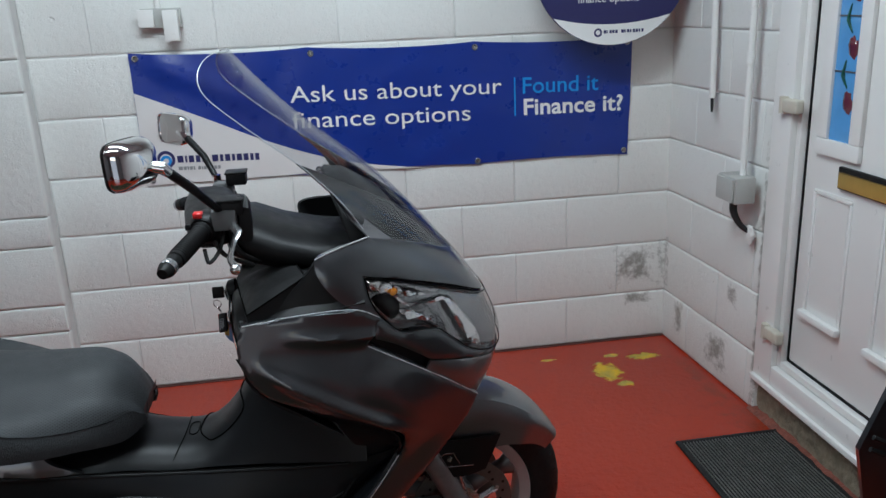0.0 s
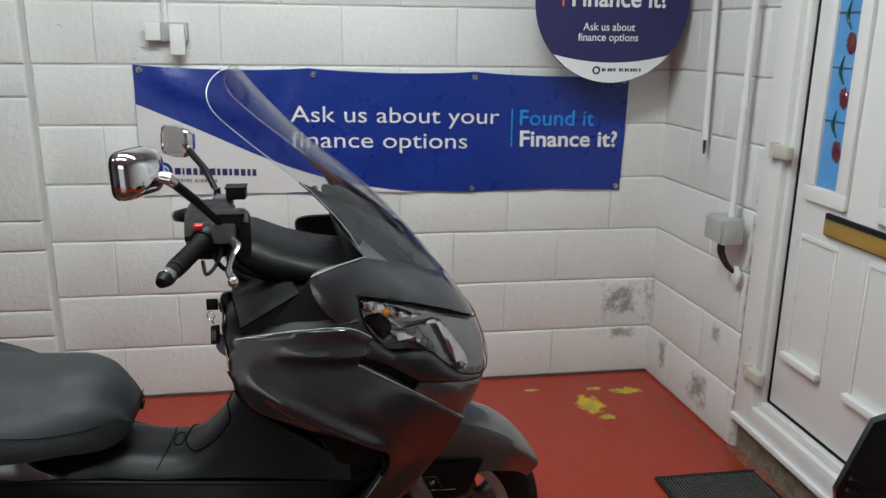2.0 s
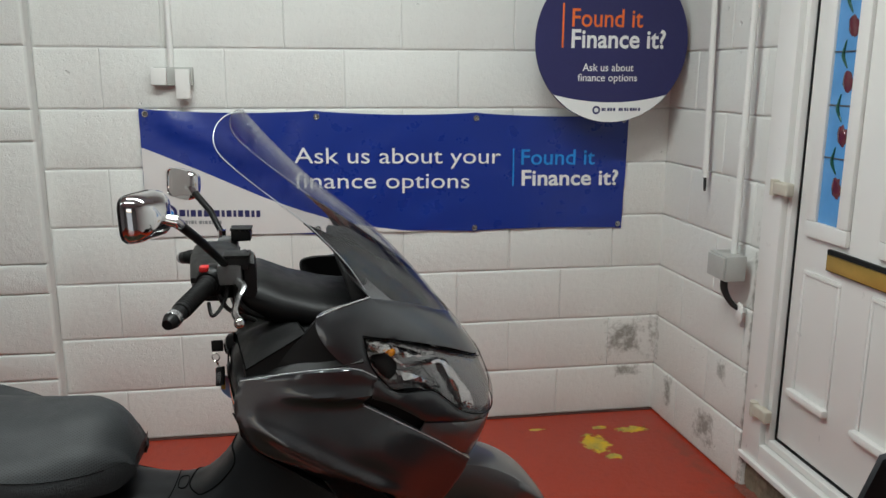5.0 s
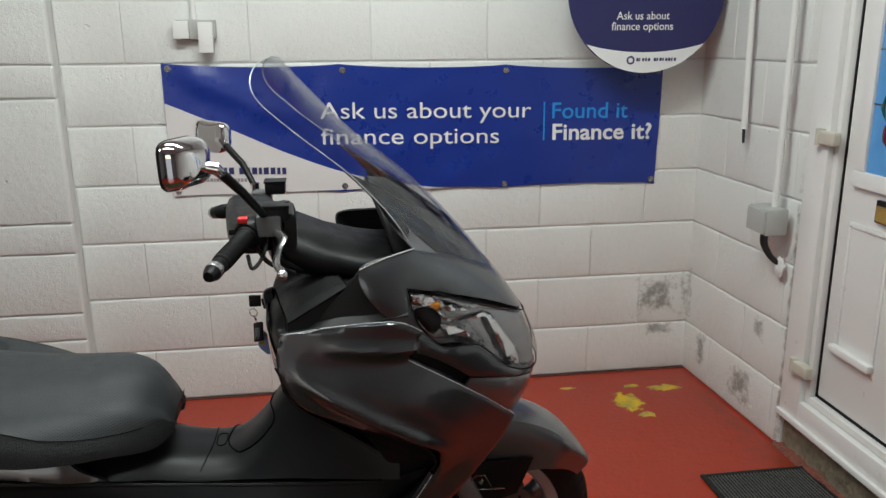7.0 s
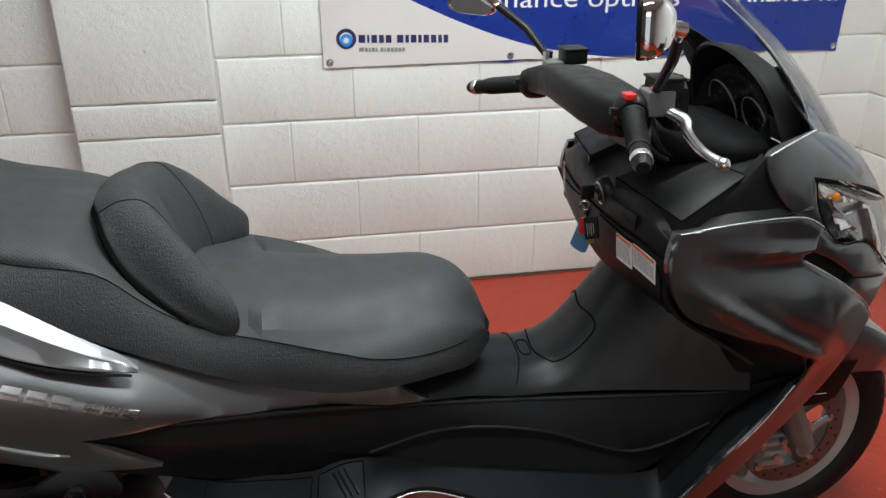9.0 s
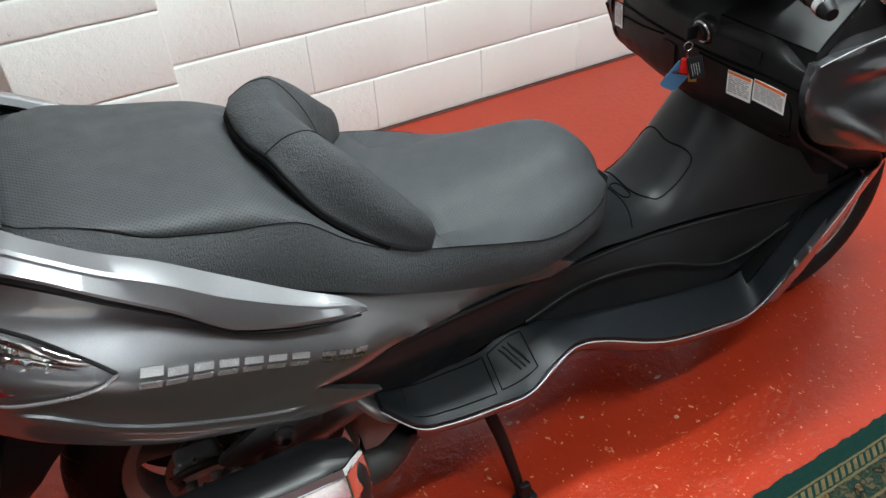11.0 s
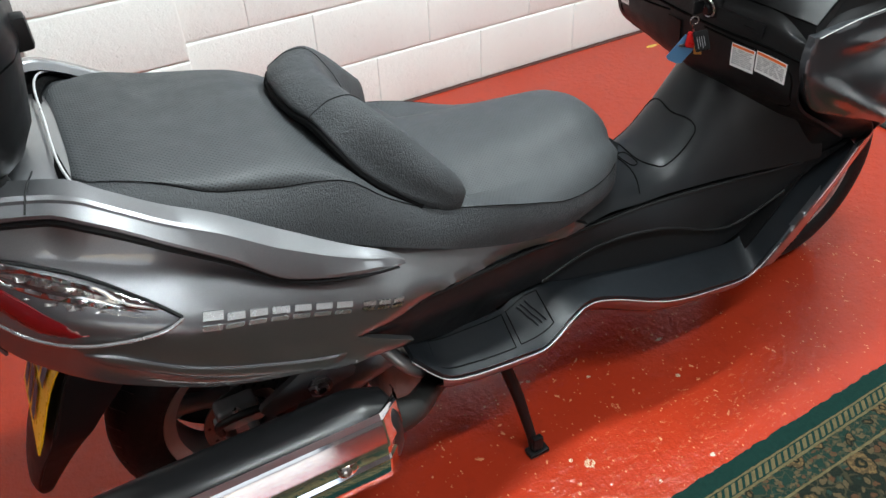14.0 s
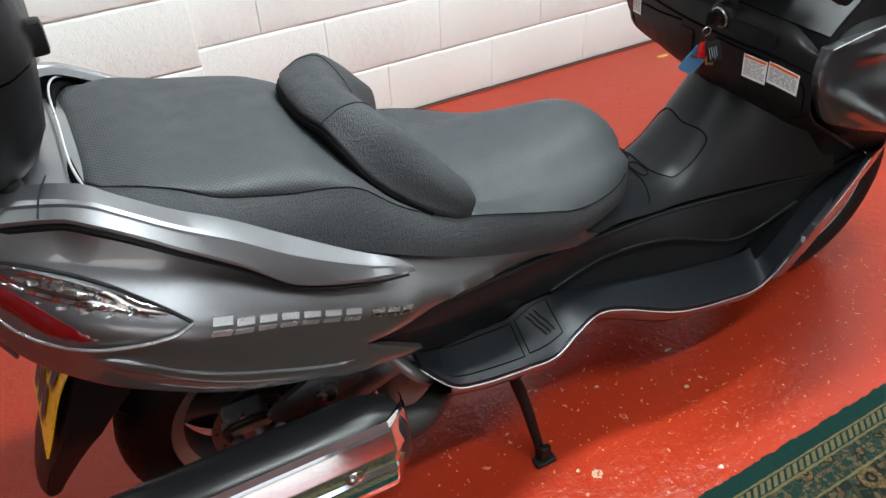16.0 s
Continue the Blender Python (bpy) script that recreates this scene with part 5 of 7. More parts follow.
def on_tunnel(rows, r, m, name, closed=False, label=""):
    pts = []
    for x, d in [tuple(p) for p in curve(rows, 6, closed)]:
        p = tunnel_at(x, d / tun_w(x))
        q = tunnel_at(x + 0.004, d / tun_w(x))
        nrm = Vector((-(q.z - p.z), 0, 0.004)).normalized()
        pts.append(p + nrm * 0.0012)
    if closed:
        pts.append(pts[0])
    part(name, tube(pts, r, 6), m, tunnel, label)


on_tunnel([(0.338, -0.090), (0.322, 0.0), (0.333, 0.068), (0.324, 0.077), (0.271, 0.076), (0.243, 0.064), (0.222, 0.021), (0.230, -0.056), (0.246, -0.098), (0.312, -0.108)], 0.0017, SEAM, "hatch_seam", True, "seam round the filler hatch")
on_tunnel([(0.197, -0.018), (0.216, -0.017), (0.215, 0.030), (0.197, 0.028)], 0.0013, SEAM, "hatch_catch", True)
on_tunnel([(0.185, -0.09), (0.190, -0.04), (0.188, 0.03), (0.180, 0.07), (0.168, 0.100)], 0.0013, SEAM, "tunnel_seam")

# footboards: outer edge and inner edge of each board
OUTER = [(-0.478, 0.262, 0.487), (-0.42, 0.273, 0.420), (-0.36, 0.275, 0.397), (-0.25, 0.270, 0.376), (-0.18, 0.262, 0.365), (-0.115, 0.246, 0.388), (-0.05, 0.226, 0.391), (0.02, 0.226, 0.370), (0.149, 0.254, 0.326), (0.30, 0.251, 0.290),
         (0.425, 0.234, 0.263), (0.50, 0.240, 0.342), (0.60, 0.244, 0.450), (0.665, 0.244, 0.545)]
INNER = [(-0.470, 0.205, 0.478), (-0.40, 0.190, 0.440), (-0.32, 0.180, 0.425), (-0.235, 0.165, 0.410), (-0.174, 0.152, 0.425), (-0.11, 0.148, 0.412), (-0.05, 0.150, 0.392), (0.02, 0.150, 0.377), (0.149, 0.150, 0.345), (0.308, 0.150, 0.312),
         (0.455, 0.150, 0.297), (0.515, 0.153, 0.360), (0.62, 0.165, 0.458), (0.70, 0.172, 0.545)]


def board(f, n=6, lift=0.0):
    return [p + Vector((0, 0, lift)) for p in path([tuple(a[i] + (b[i] - a[i]) * f for i in range(3)) for a, b in zip(OUTER, INNER)], n)]


board_bm = loft([board(f) for f in (0.02, 0.06, 0.10, 0.5, 1.0)], closed=False)
boards = pair("footboard", thick(board_bm, 0.008), BOARD_RUBBER, scooter, "black rubber-topped footboard")
trim_path = [p + Vector((0, -0.0045, 0.001)) for p in board(0.0)]
pair("board_trim", tube(trim_path, 0.0011, 8), TRIM, scooter, "bright edge strip of the footboard")
lower = [board(0.0, lift=-0.004), [p + Vector((0, 0.004, -0.024)) for p in board(0.0)], [p + Vector((0, 0.035, -0.06)) for p in board(0.0)], [p + Vector((0, 0.11, -0.115 if p.x < 0.3 else -0.06)) for p in board(0.0)]]
pair("lower_cowl", thick(loft([r[6:] for r in lower], closed=False), 0.004), GREY, scooter, "dark glossy cowl under the footboard")
for o0, o1, f0, f1 in ((8.0, 9.9, 0.14, 0.72), (0.9, 3.1, 0.16, 0.86), (3.25, 4.6, 0.18, 0.86), (10.75, 12.6, 0.15, 0.8)):
    pts = [(o0, f0), (o1, f0), (o1, f1), (o0, f1)]
    ring = []
    for (a0, b0), (a1, b1) in zip(pts, pts[1:] + pts[:1]):
        for s in np.linspace(0, 1, 12, endpoint=False):
            o, f = a0 + (a1 - a0) * s, b0 + (b1 - b0) * s
            i = int(o * 6)
            ring.append(board(f, lift=0.0095)[min(i, 78)])
    pair("mat_seam", tube(ring + ring[:1], 0.0012, 6), SEAM, boards[0], "raised edge of the rubber mat")
for k in range(3):
    pair("mat_rib", tube([board(f, n=24, lift=0.0095)[int((3.62 + 0.17 * k + 0.40 * (0.78 - f) / 0.46) * 24)] for f in (0.78, 0.66, 0.54, 0.43, 0.32)], 0.0032, 6), BOARD_RUBBER, boards[0])

# inner side walls above the boards
WALL_TOP = [(-0.577, 0.277, 0.624), (-0.45, 0.253, 0.620), (-0.328, 0.229, 0.603), (-0.17, 0.196, 0.576), (-0.021, 0.158, 0.539), (0.202, 0.118, 0.494), (0.40, 0.142, 0.493), (0.563, 0.190, 0.513), (0.66, 0.225, 0.55)]
WALL_MID = [(-0.585, 0.268, 0.595), (-0.45, 0.246, 0.560), (-0.30, 0.212, 0.512), (-0.13, 0.164, 0.442), (0.02, 0.155, 0.468), (0.202, 0.148, 0.434), (0.40, 0.156, 0.362), (0.545, 0.180, 0.430), (0.66, 0.200, 0.52)]
WALL_LOW = [(-0.600, 0.262, 0.575), (-0.45, 0.240, 0.548), (-0.30, 0.204, 0.502), (-0.13, 0.152, 0.436), (0.02, 0.140, 0.460), (0.202, 0.134, 0.426), (0.40, 0.150, 0.354), (0.545, 0.172, 0.422), (0.66, 0.190, 0.515)]
WALL_BOT = [(-0.625, 0.252, 0.550), (-0.465, 0.222, 0.484), (-0.31, 0.178, 0.423), (-0.14, 0.150, 0.418), (0.02, 0.150, 0.377), (0.202, 0.150, 0.333), (0.40, 0.150, 0.300), (0.54, 0.155, 0.385), (0.68, 0.170, 0.525)]
pair("inner_side_panel", thick(rails(WALL_TOP, [tuple((a + b) / 2 + (0.006 if i == 1 else 0) for i, (a, b) in enumerate(zip(p, q))) for p, q in zip(WALL_TOP, WALL_MID)], WALL_MID, WALL_LOW, WALL_BOT), 0.004), TUNNEL, scooter, "satin black side panel")
pair("panel_seam", tube(path([(x, d + 0.001, z) for x, d, z in WALL_TOP[:8]]), 0.0014, 6), SEAM, scooter)
pair("panel_ridge", tube(path([(x, d + 0.002, z - 0.006) for x, d, z in WALL_TOP[1:8]]), 0.0042, 8), DASH, scooter, "rounded ridge of the side panel")
pair("panel_ridge", tube(path([(x, d + 0.001, z) for x, d, z in WALL_MID[3:8]]), 0.0036, 8), DASH, scooter)
pair("leg_shield", thick(rails([(0.36, 0.286, 0.825), (0.40, 0.286, 0.748), (0.476, 0.285, 0.705), (0.588, 0.281, 0.658), (0.655, 0.268, 0.618), (0.672, 0.262, 0.58), (0.66, 0.246, 0.55)],
                               [(0.385, 0.262, 0.80), (0.43, 0.258, 0.725), (0.50, 0.25, 0.67), (0.60, 0.25, 0.63), (0.662, 0.25, 0.60), (0.675, 0.245, 0.575), (0.68, 0.235, 0.548)],
                               [(0.44, 0.225, 0.76), (0.49, 0.215, 0.685), (0.55, 0.205, 0.62), (0.61, 0.205, 0.575), (0.64, 0.205, 0.56), (0.66, 0.205, 0.55), (0.685, 0.20, 0.545)],
                               [(0.44, 0.10, 0.74), (0.52, 0.15, 0.65), (0.57, 0.185, 0.56), (0.59, 0.19, 0.53), (0.61, 0.195, 0.52), (0.64, 0.20, 0.53), (0.69, 0.18, 0.545)]), 0.004), TUNNEL, scooter, "black inner leg shield")

# rear side panel
rear_d = sheet_of((-0.021, 0.539, 0.162), (-0.09, 0.590, 0.184), (-0.10, 0.615, 0.174), (-0.328, 0.603, 0.233), (-0.45, 0.620, 0.258), (-0.57, 0.622, 0.281), (-0.472, 0.546, 0.266), (-0.17, 0.576, 0.200), (-0.49, 0.675, 0.276), (-0.78, 0.774, 0.301), (-0.82, 0.803, 0.300), (-0.46, 0.738, 0.246), (-0.70, 0.802, 0.276), (-0.756, 0.840, 0.270),
                  (-0.889, 0.905, 0.262), (-0.70, 0.850, 0.268), (-0.80, 0.915, 0.262), (-0.90, 0.970, 0.250), (-0.99, 0.970, 0.212), (-0.63, 0.568, 0.275), (-0.88, 0.700, 0.280), (-0.99, 0.83, 0.254), (-1.06, 0.92, 0.190), (-0.30, 0.655, 0.216), (-0.70, 0.66, 0.290), (-1.08, 0.86, 0.165))
body = [(-0.012, 0.537, 1), (-0.06, 0.575), (-0.095, 0.622, 1), (-0.17, 0.614), (-0.326, 0.660), (-0.484, 0.728), (-0.56, 0.750), (-0.65, 0.778), (-0.735, 0.854), (-0.80, 0.910), (-0.87, 0.960), (-0.93, 0.986), (-1.00, 0.982), (-1.07, 0.95, 1), (-1.085, 0.89), (-1.06, 0.785),
        (-0.985, 0.728), (-0.88, 0.673), (-0.80, 0.636), (-0.693, 0.596), (-0.645, 0.576), (-0.618, 0.563, 1), (-0.472, 0.546, 1), (-0.560, 0.610), (-0.578, 0.622, 1), (-0.45, 0.620), (-0.328, 0.604), (-0.17, 0.577)]


def swaged(x, z):
    """The shoulder breaks along a line that runs forward from the lamp's tip."""
    x, d, z = rear_d(x, z)
    rise = z - (0.803 - 0.39 * (x + 0.82) - 0.012)
    d += (0.008 - 0.70 * min(0.055, max(0.0, rise))) * min(1, max(0, (-0.16 - x) / 0.30)) * min(1, max(0, (x + 1.06) / 0.12))
    return x, d, z


pair("rear_side_panel", panel(smooth_outline(body), swaged, 0.014, 0.003, 0.012), GREY_LIT, scooter, "grey metallic rear side panel")
rib_z = along([-0.955, -0.939, -0.846, -0.74, -0.625, -0.600], [0.775, 0.773, 0.716, 0.658, 0.603, 0.596])
rib_rows = []
for x in np.linspace(-0.955, -0.600, 40):
    e = min(1.0, (x + 0.960) / 0.03, (-0.596 - x) / 0.03)
    zt = rib_z(x)
    rib_rows.append([P(swaged(x, z)[0], swaged(x, z)[1] + up * e, z) for z, up in ((zt + 0.004, -0.002), (zt + 0.001, 0.0045), (zt - 0.002, 0.0055), (zt - 0.018 * e, 0.0055), (zt - 0.021 * e, 0.0045), (zt - 0.024 * e, -0.002))])
pair("sill_rib", loft(rib_rows, closed=False), GREY_LIT, scooter, "pressed rib along the sill")
# badge: slanted bright blocks along the panel
def on_rear(x, z, lift=0.0):
    x, d, z = swaged(x, z)
    return P(x, d + lift, z)


def badge_glyph(x0, width, height, m, strokes):
    """One slanted raised shape of the badge, made of plain strokes."""
    base = lambda x: 0.774 - 0.405 * (x + 0.803) + (0.003 if m is STEEL else 0.0)
    for a, b, h0, h1 in strokes:
        q = [(x0 + width * u + 0.55 * h * height, base(x0 + width * u) + h * height) for u, h in ((a, h0), (b, h0), (b, h1), (a, h1))]
        bm = bmesh.new()
        foot, rise = [bm.verts.new(on_rear(x, z, 0.0005)) for x, z in q], [bm.verts.new(on_rear(x, z, 0.0030)) for x, z in q]
        bm.faces.new(rise)
        for i in range(4):
            bm.faces.new((foot[i], foot[(i + 1) % 4], rise[(i + 1) % 4], rise[i]))
        part("badge_bar", bm, m, scooter, "bright raised badge stroke", False)


BARS = ((0.0, 0.84, 0.0, 0.36), (0.0, 0.84, 0.62, 1.0))
for i in range(7):
    badge_glyph(-0.806 + 0.0325 * i, 0.0325 if i == 0 else 0.030, 0.020 if i == 0 else 0.0165, BADGE, BARS)
for i in range(3):
    badge_glyph(-0.566 + 0.0255 * i, 0.024, 0.0125, STEEL, BARS)

# tail lamps
tail_edge = smooth_outline([(-0.822, 0.803, 1), (-0.846, 0.824), (-0.903, 0.866), (-0.960, 0.897), (-1.016, 0.920), (-1.058, 0.928), (-1.075, 0.885), (-1.046, 0.835), (-1.020, 0.817), (-0.990, 0.808), (-0.958, 0.801), (-0.925, 0.797), (-0.870, 0.796)])
for sgn in (1, -1):
    def tail(off):
        return lambda x, z: (lambda q: (q[0], q[1] + off, q[2]))(rear_d(x, z))
    back = panel(tail_edge, tail(-0.004), 0.006, 0.002, 0.01)
    for v in back.verts:
        u, w = 0.47 * v.co.z - 0.88 * v.co.x, 0.47 * v.co.x + 0.88 * v.co.z
        v.co.y += 0.007 * noise.noise(Vector((u * 16.0, w * 62.0, 3.0)))
    red = panel(smooth_outline([(-0.930, 0.806), (-0.952, 0.826), (-0.977, 0.849), (-1.003, 0.872), (-1.035, 0.892), (-1.045, 0.868), (-1.017, 0.840), (-0.982, 0.817)]), tail(0.0085), 0.010, 0.003, 0.009)
    for v in red.verts:
        v.co.y += 0.002 * noise.noise(Vector((v.co.x * 90.0, v.co.z * 90.0, 5.0)))
    blades = []
    for k, (lo_z, wide) in enumerate(((0.012, 0.008), (0.024, 0.005), (0.036, 0.006))):
        blades.append(panel(smooth_outline([(-0.850 - 0.5 * lo_z, 0.806 + 0.6 * lo_z, 1), (-0.93, 0.834 + lo_z + 0.3 * wide), (-0.99, 0.858 + lo_z * 1.1), (-1.03, 0.874 + lo_z * 0.9, 1), (-0.99, 0.858 + lo_z * 1.1 - wide), (-0.93, 0.834 + lo_z - wide)]), tail(0.002 + 0.002 * (k % 2)), 0.010, 0.004, 0.006))
    lens = panel(tail_edge, tail(0.013), 0.02, 0.006, 0.010)
    items = [back, red, lens] + blades
    if sgn < 0:
        items = [mirror(b) for b in items]
    tl = part("tail_light", items[0], TAIL_BACK, scooter, "clear tail lamp with red and silver inside")
    part("red_reflector", items[1], RED_LENS, tl, "red reflector")
    for k, b in enumerate(items[3:]):
        part("reflector", b, CHROME if k % 2 else STEEL, tl)
    part("lens", items[2], LENS, tl, "clear lens")
pair("lamp_surround", tube([on_rear(x, z, 0.006) for x, z in tail_edge[34:] + tail_edge[:1]], 0.0026, 8), BADGE, scooter, "bright lower rim of the tail lamp")
pair("lamp_gap", tube([on_rear(x, z, 0.003) for x, z in tail_edge[:26]], 0.0028, 6), BLACK, scooter)

# grab rail along the tail
RX = [-1.06, -1.0, -0.93, -0.895, -0.86, -0.80, -0.735, -0.663, -0.549, -0.50, -0.480]
RAIL = [([0.975, 0.992, 0.996, 0.992, 0.973, 0.934, 0.896, 0.846, 0.773, 0.751, 0.738], [0.120, 0.145, 0.180, 0.195, 0.212, 0.222, 0.226, 0.232, 0.246, 0.262, 0.276]),
        ([0.935, 0.963, 0.970, 0.957, 0.939, 0.897, 0.847, 0.783, 0.744, 0.736, 0.732], [0.165, 0.200, 0.240, 0.256, 0.268, 0.280, 0.284, 0.285, 0.286, 0.285, 0.283])]
blend = lambda a, b, f: [p + (q - p) * f for p, q in zip(a, b)]
rail_z = [along(RX, v) for v in (RAIL[0][0], blend(RAIL[0][0], RAIL[1][0], 0.24), RAIL[1][0])]
rail_w = [along(RX, v) for v in (RAIL[0][1], blend(RAIL[0][1], RAIL[1][1], 0.68), RAIL[1][1])]
rings = []
for x in np.r_[np.linspace(-1.06, -0.56, 38), np.linspace(-0.55, -0.480, 14)]:
    (zt, zc, zl), (wt, wc, wl) = [f(x) for f in rail_z], [f(x) for f in rail_w]
    e = min(1.0, (-0.477 - x) / 0.06)
    rings.append([P(x, wt - 0.006 * e, zt - 0.012 * e), P(x, wt, zt - 0.001), P(x, wt + 0.004 * e, zt + 0.002 * e), P(x, wc - 0.006 * e, zc + 0.003 * e), P(x, wc, zc - 0.001), P(x, wc + 0.002 * e, zc - 0.005 * e), P(x, wl - 0.001, zl + 0.007 * e), P(x, wl, zl + 0.002), P(x, wl - 0.004 * e, zl - 0.002 * e), P(x, wl - 0.030 * e, zl - 0.001)])
for rail in pair("grab_rail", loft(rings), GREY_LIT, scooter, "grey metallic grab rail"):
    rail.data.set_sharp_from_angle(angle=radians(16))
# solid black bar in place of the shade below the rail
gap_x = np.linspace(-1.0, -0.49, 30)
pair("rail_gap", tube([P(x, rail_w[2](x) - 0.012 + 0.008 * max(0, min(1, (x + 0.70) / 0.08)), rail_z[2](x) - 0.007) for x in gap_x], list(np.interp(gap_x, [-1.0, -0.85, -0.66, -0.49], [0.009, 0.009, 0.004, 0.002])), 8), BLACK, scooter, "black bar painting the shade under the grab rail")
pair("rail_joint", tube([P(-0.930, 0.182, 1.008), P(-0.938, 0.210, 1.010), P(-0.945, 0.222, 1.002), P(-0.953, 0.238, 0.985)], 0.0012, 6), BLACK, scooter)
pair("seat_edge_strip", tube(path([(-0.900, 0.0, 0.983), (-0.900, 0.12, 0.981), (-0.888, 0.190, 0.972), (-0.862, 0.224, 0.956)]), 0.0019, 8), TRIM, scooter, "bright strip behind the seat")

# tail cover behind the seat
cover = [[P(x, k * w, z - 0.035 * abs(k) ** 3) for k in np.linspace(-1, 1, 21)] for x, w, z in ((-0.868, 0.20, 0.940), (-0.90, 0.20, 0.974), (-0.96, 0.18, 0.986), (-1.04, 0.15, 0.984), (-1.09, 0.13, 0.970), (-1.12, 0.13, 0.93), (-1.10, 0.13, 0.84), (-1.06, 0.16, 0.76))]
part("tail_cover", thick(loft(cover, closed=False), 0.006), GREY_LIT, scooter, "grey metallic tail cover")
under = [[P(x, k * w, z) for k in np.linspace(-1, 1, 9)] for x, w, z in ((-1.07, 0.17, 0.79), (-0.98, 0.235, 0.728), (-0.86, 0.255, 0.668), (-0.70, 0.265, 0.602), (-0.55, 0.245, 0.565), (-0.4, 0.2, 0.52))]
part("tail_underside", thick(shift(loft(under, closed=False), 0, 0, 0.014), 0.005), BLACK, scooter)

# seat: saddle and pillion in one, skirt below a stitched seam
seat_top = along([-0.90, -0.884, -0.84, -0.72, -0.60, -0.53, -0.46, -0.38, -0.30, -0.16, -0.08, 0.0, 0.055, 0.095, 0.118], [0.948, 0.962, 0.963, 0.939, 0.920, 0.882, 0.815, 0.770, 0.758, 0.746, 0.744, 0.746, 0.731, 0.695, 0.640])
seat_low = along([-0.90, -0.870, -0.735, -0.484, -0.326, -0.17, -0.10, 0.0, 0.08, 0.118], [0.945, 0.938, 0.870, 0.735, 0.664, 0.617, 0.608, 0.600, 0.585, 0.600])
seat_w = along([-0.90, -0.87, -0.80, -0.65, -0.48, -0.35, -0.20, -0.10, 0.0, 0.07, 0.118], [0.168, 0.224, 0.234, 0.236, 0.238, 0.236, 0.226, 0.208, 0.172, 0.125, 0.07])
shelf = along([-0.90, -0.80, -0.70, -0.50, -0.36, -0.2, -0.05, 0.118], [0.62, 0.72, 0.74, 0.66, 0.68, 0.66, 0.66, 0.7])
seam_k = along([-0.90, -0.84, -0.80, -0.72, -0.64, -0.59, -0.52, -0.44, -0.35, -0.27, -0.176, -0.114, 0.0, 0.118], [0.86, 0.84, 0.80, 0.64, 0.64, 0.70, 0.84, 0.84, 0.80, 0.72, 0.57, 0.42, 0.32, 0.5])
seam_d = along([-0.90, -0.84, -0.80, -0.72, -0.5, -0.35, -0.2, 0.118], [0.66, 0.74, 0.80, 0.86, 0.85, 0.90, 0.96, 0.98])


def seat_ring(x, n=10):
    """Half cross-section from the middle of the top to the foot of the skirt."""
    zt, zl, w, s = seat_top(x), seat_low(x), seat_w(x), shelf(x)
    h = zt - zl
    zs = zl + h * seam_k(x)
    top = [(w * s * t, zt - 0.10 * h * t**2.2 - (0.03 * (0 if x < -0.3 else 1) * (t**4))) for t in np.linspace(0, 1, 6)]
    a = top[-1]
    b = (w * seam_d(x), zs)
    mid = [(a[0] + (b[0] - a[0]) * t + 0.010 * math.sin(math.pi * t), a[1] + (b[1] - a[1]) * (t ** 1.25)) for t in np.linspace(0, 1, 7)[1:]]
    low = [(w * (seam_d(x) + (1 - seam_d(x)) * t**0.8 + 0.02 * math.sin(math.pi * t)), zs + (zl - zs) * t) for t in np.linspace(0, 1, 5)[1:]]
    return top, mid, low


XS = list(np.linspace(-0.90, -0.84, 8)) + list(np.linspace(-0.82, 0.04, 44)) + list(np.linspace(0.05, 0.118, 10))
upper_rows, skirt_rows, seam_row = [], [], []
for x in XS:
    top, mid, low = seat_ring(x)
    half = top + mid
    upper_rows.append([P(x, -d, z) for d, z in half[::-1]] + [P(x, d, z) for d, z in half[1:]])
    skirt_rows.append([P(x, d, z) for d, z in [mid[-1]] + low] + [P(x, low[-1][0] - 0.03, low[-1][1] - 0.004)])
    seam_row.append(P(x, mid[-1][0] + 0.0008, mid[-1][1]))
seat_bm = loft(upper_rows, closed=False)
seat = part("seat_cover", seat_bm, SEAT_DOT, scooter, "black perforated vinyl seat top")
pair("seat_skirt", loft(skirt_rows, closed=False), SEAT, scooter, "smooth black vinyl seat skirt")
pair("seat_stitching", tube(seam_row[:-7], 0.0007, 6), SEAM, scooter, "stitched seam")
part("seat_front", loft([[P(0.118, k * 0.07, 0.640 - 0.0 * k) for k in np.linspace(-1, 1, 9)], [P(0.112, k * 0.072, 0.60) for k in np.linspace(-1, 1, 9)], [P(0.08, k * 0.09, 0.575) for k in np.linspace(-1, 1, 9)]], closed=False), SEAT, scooter)
# near-black bar paints the shade between seat and tail
pair("seat_gap", tube(path([(-0.903, 0.0, 0.966), (-0.902, 0.11, 0.964), (-0.890, 0.184, 0.957), (-0.864, 0.222, 0.940), (-0.820, 0.233, 0.909), (-0.778, 0.236, 0.888)]), [0.007, 0.007, 0.008, 0.008, 0.006, 0.004], 8), SEAM, scooter, "black bar painting the shade round the seat's rear edge")
part("seat_base", box(-0.86, 0.06, -0.11, 0.11, 0.575, 0.62, 0.01, 2), BLACK, scooter)
nut_cover = box(-0.07, -0.045, -0.150, -0.10, 0.585, 0.612, 0.004, 2)
part("seat_bumper", nut_cover, BLACK, scooter)

# lumbar pad: a thick horseshoe over the step of the seat
pad_rings = []
pad_rx = along([0, 0.25, 0.45, 0.65, 0.80, 0.93, 1.0], [-0.556, -0.552, -0.538, -0.522, -0.492, -0.412, -0.352])
pad_rz = along([0, 0.25, 0.45, 0.65, 0.80, 0.93, 1.0], [0.930, 0.930, 0.926, 0.904, 0.858, 0.788, 0.752])
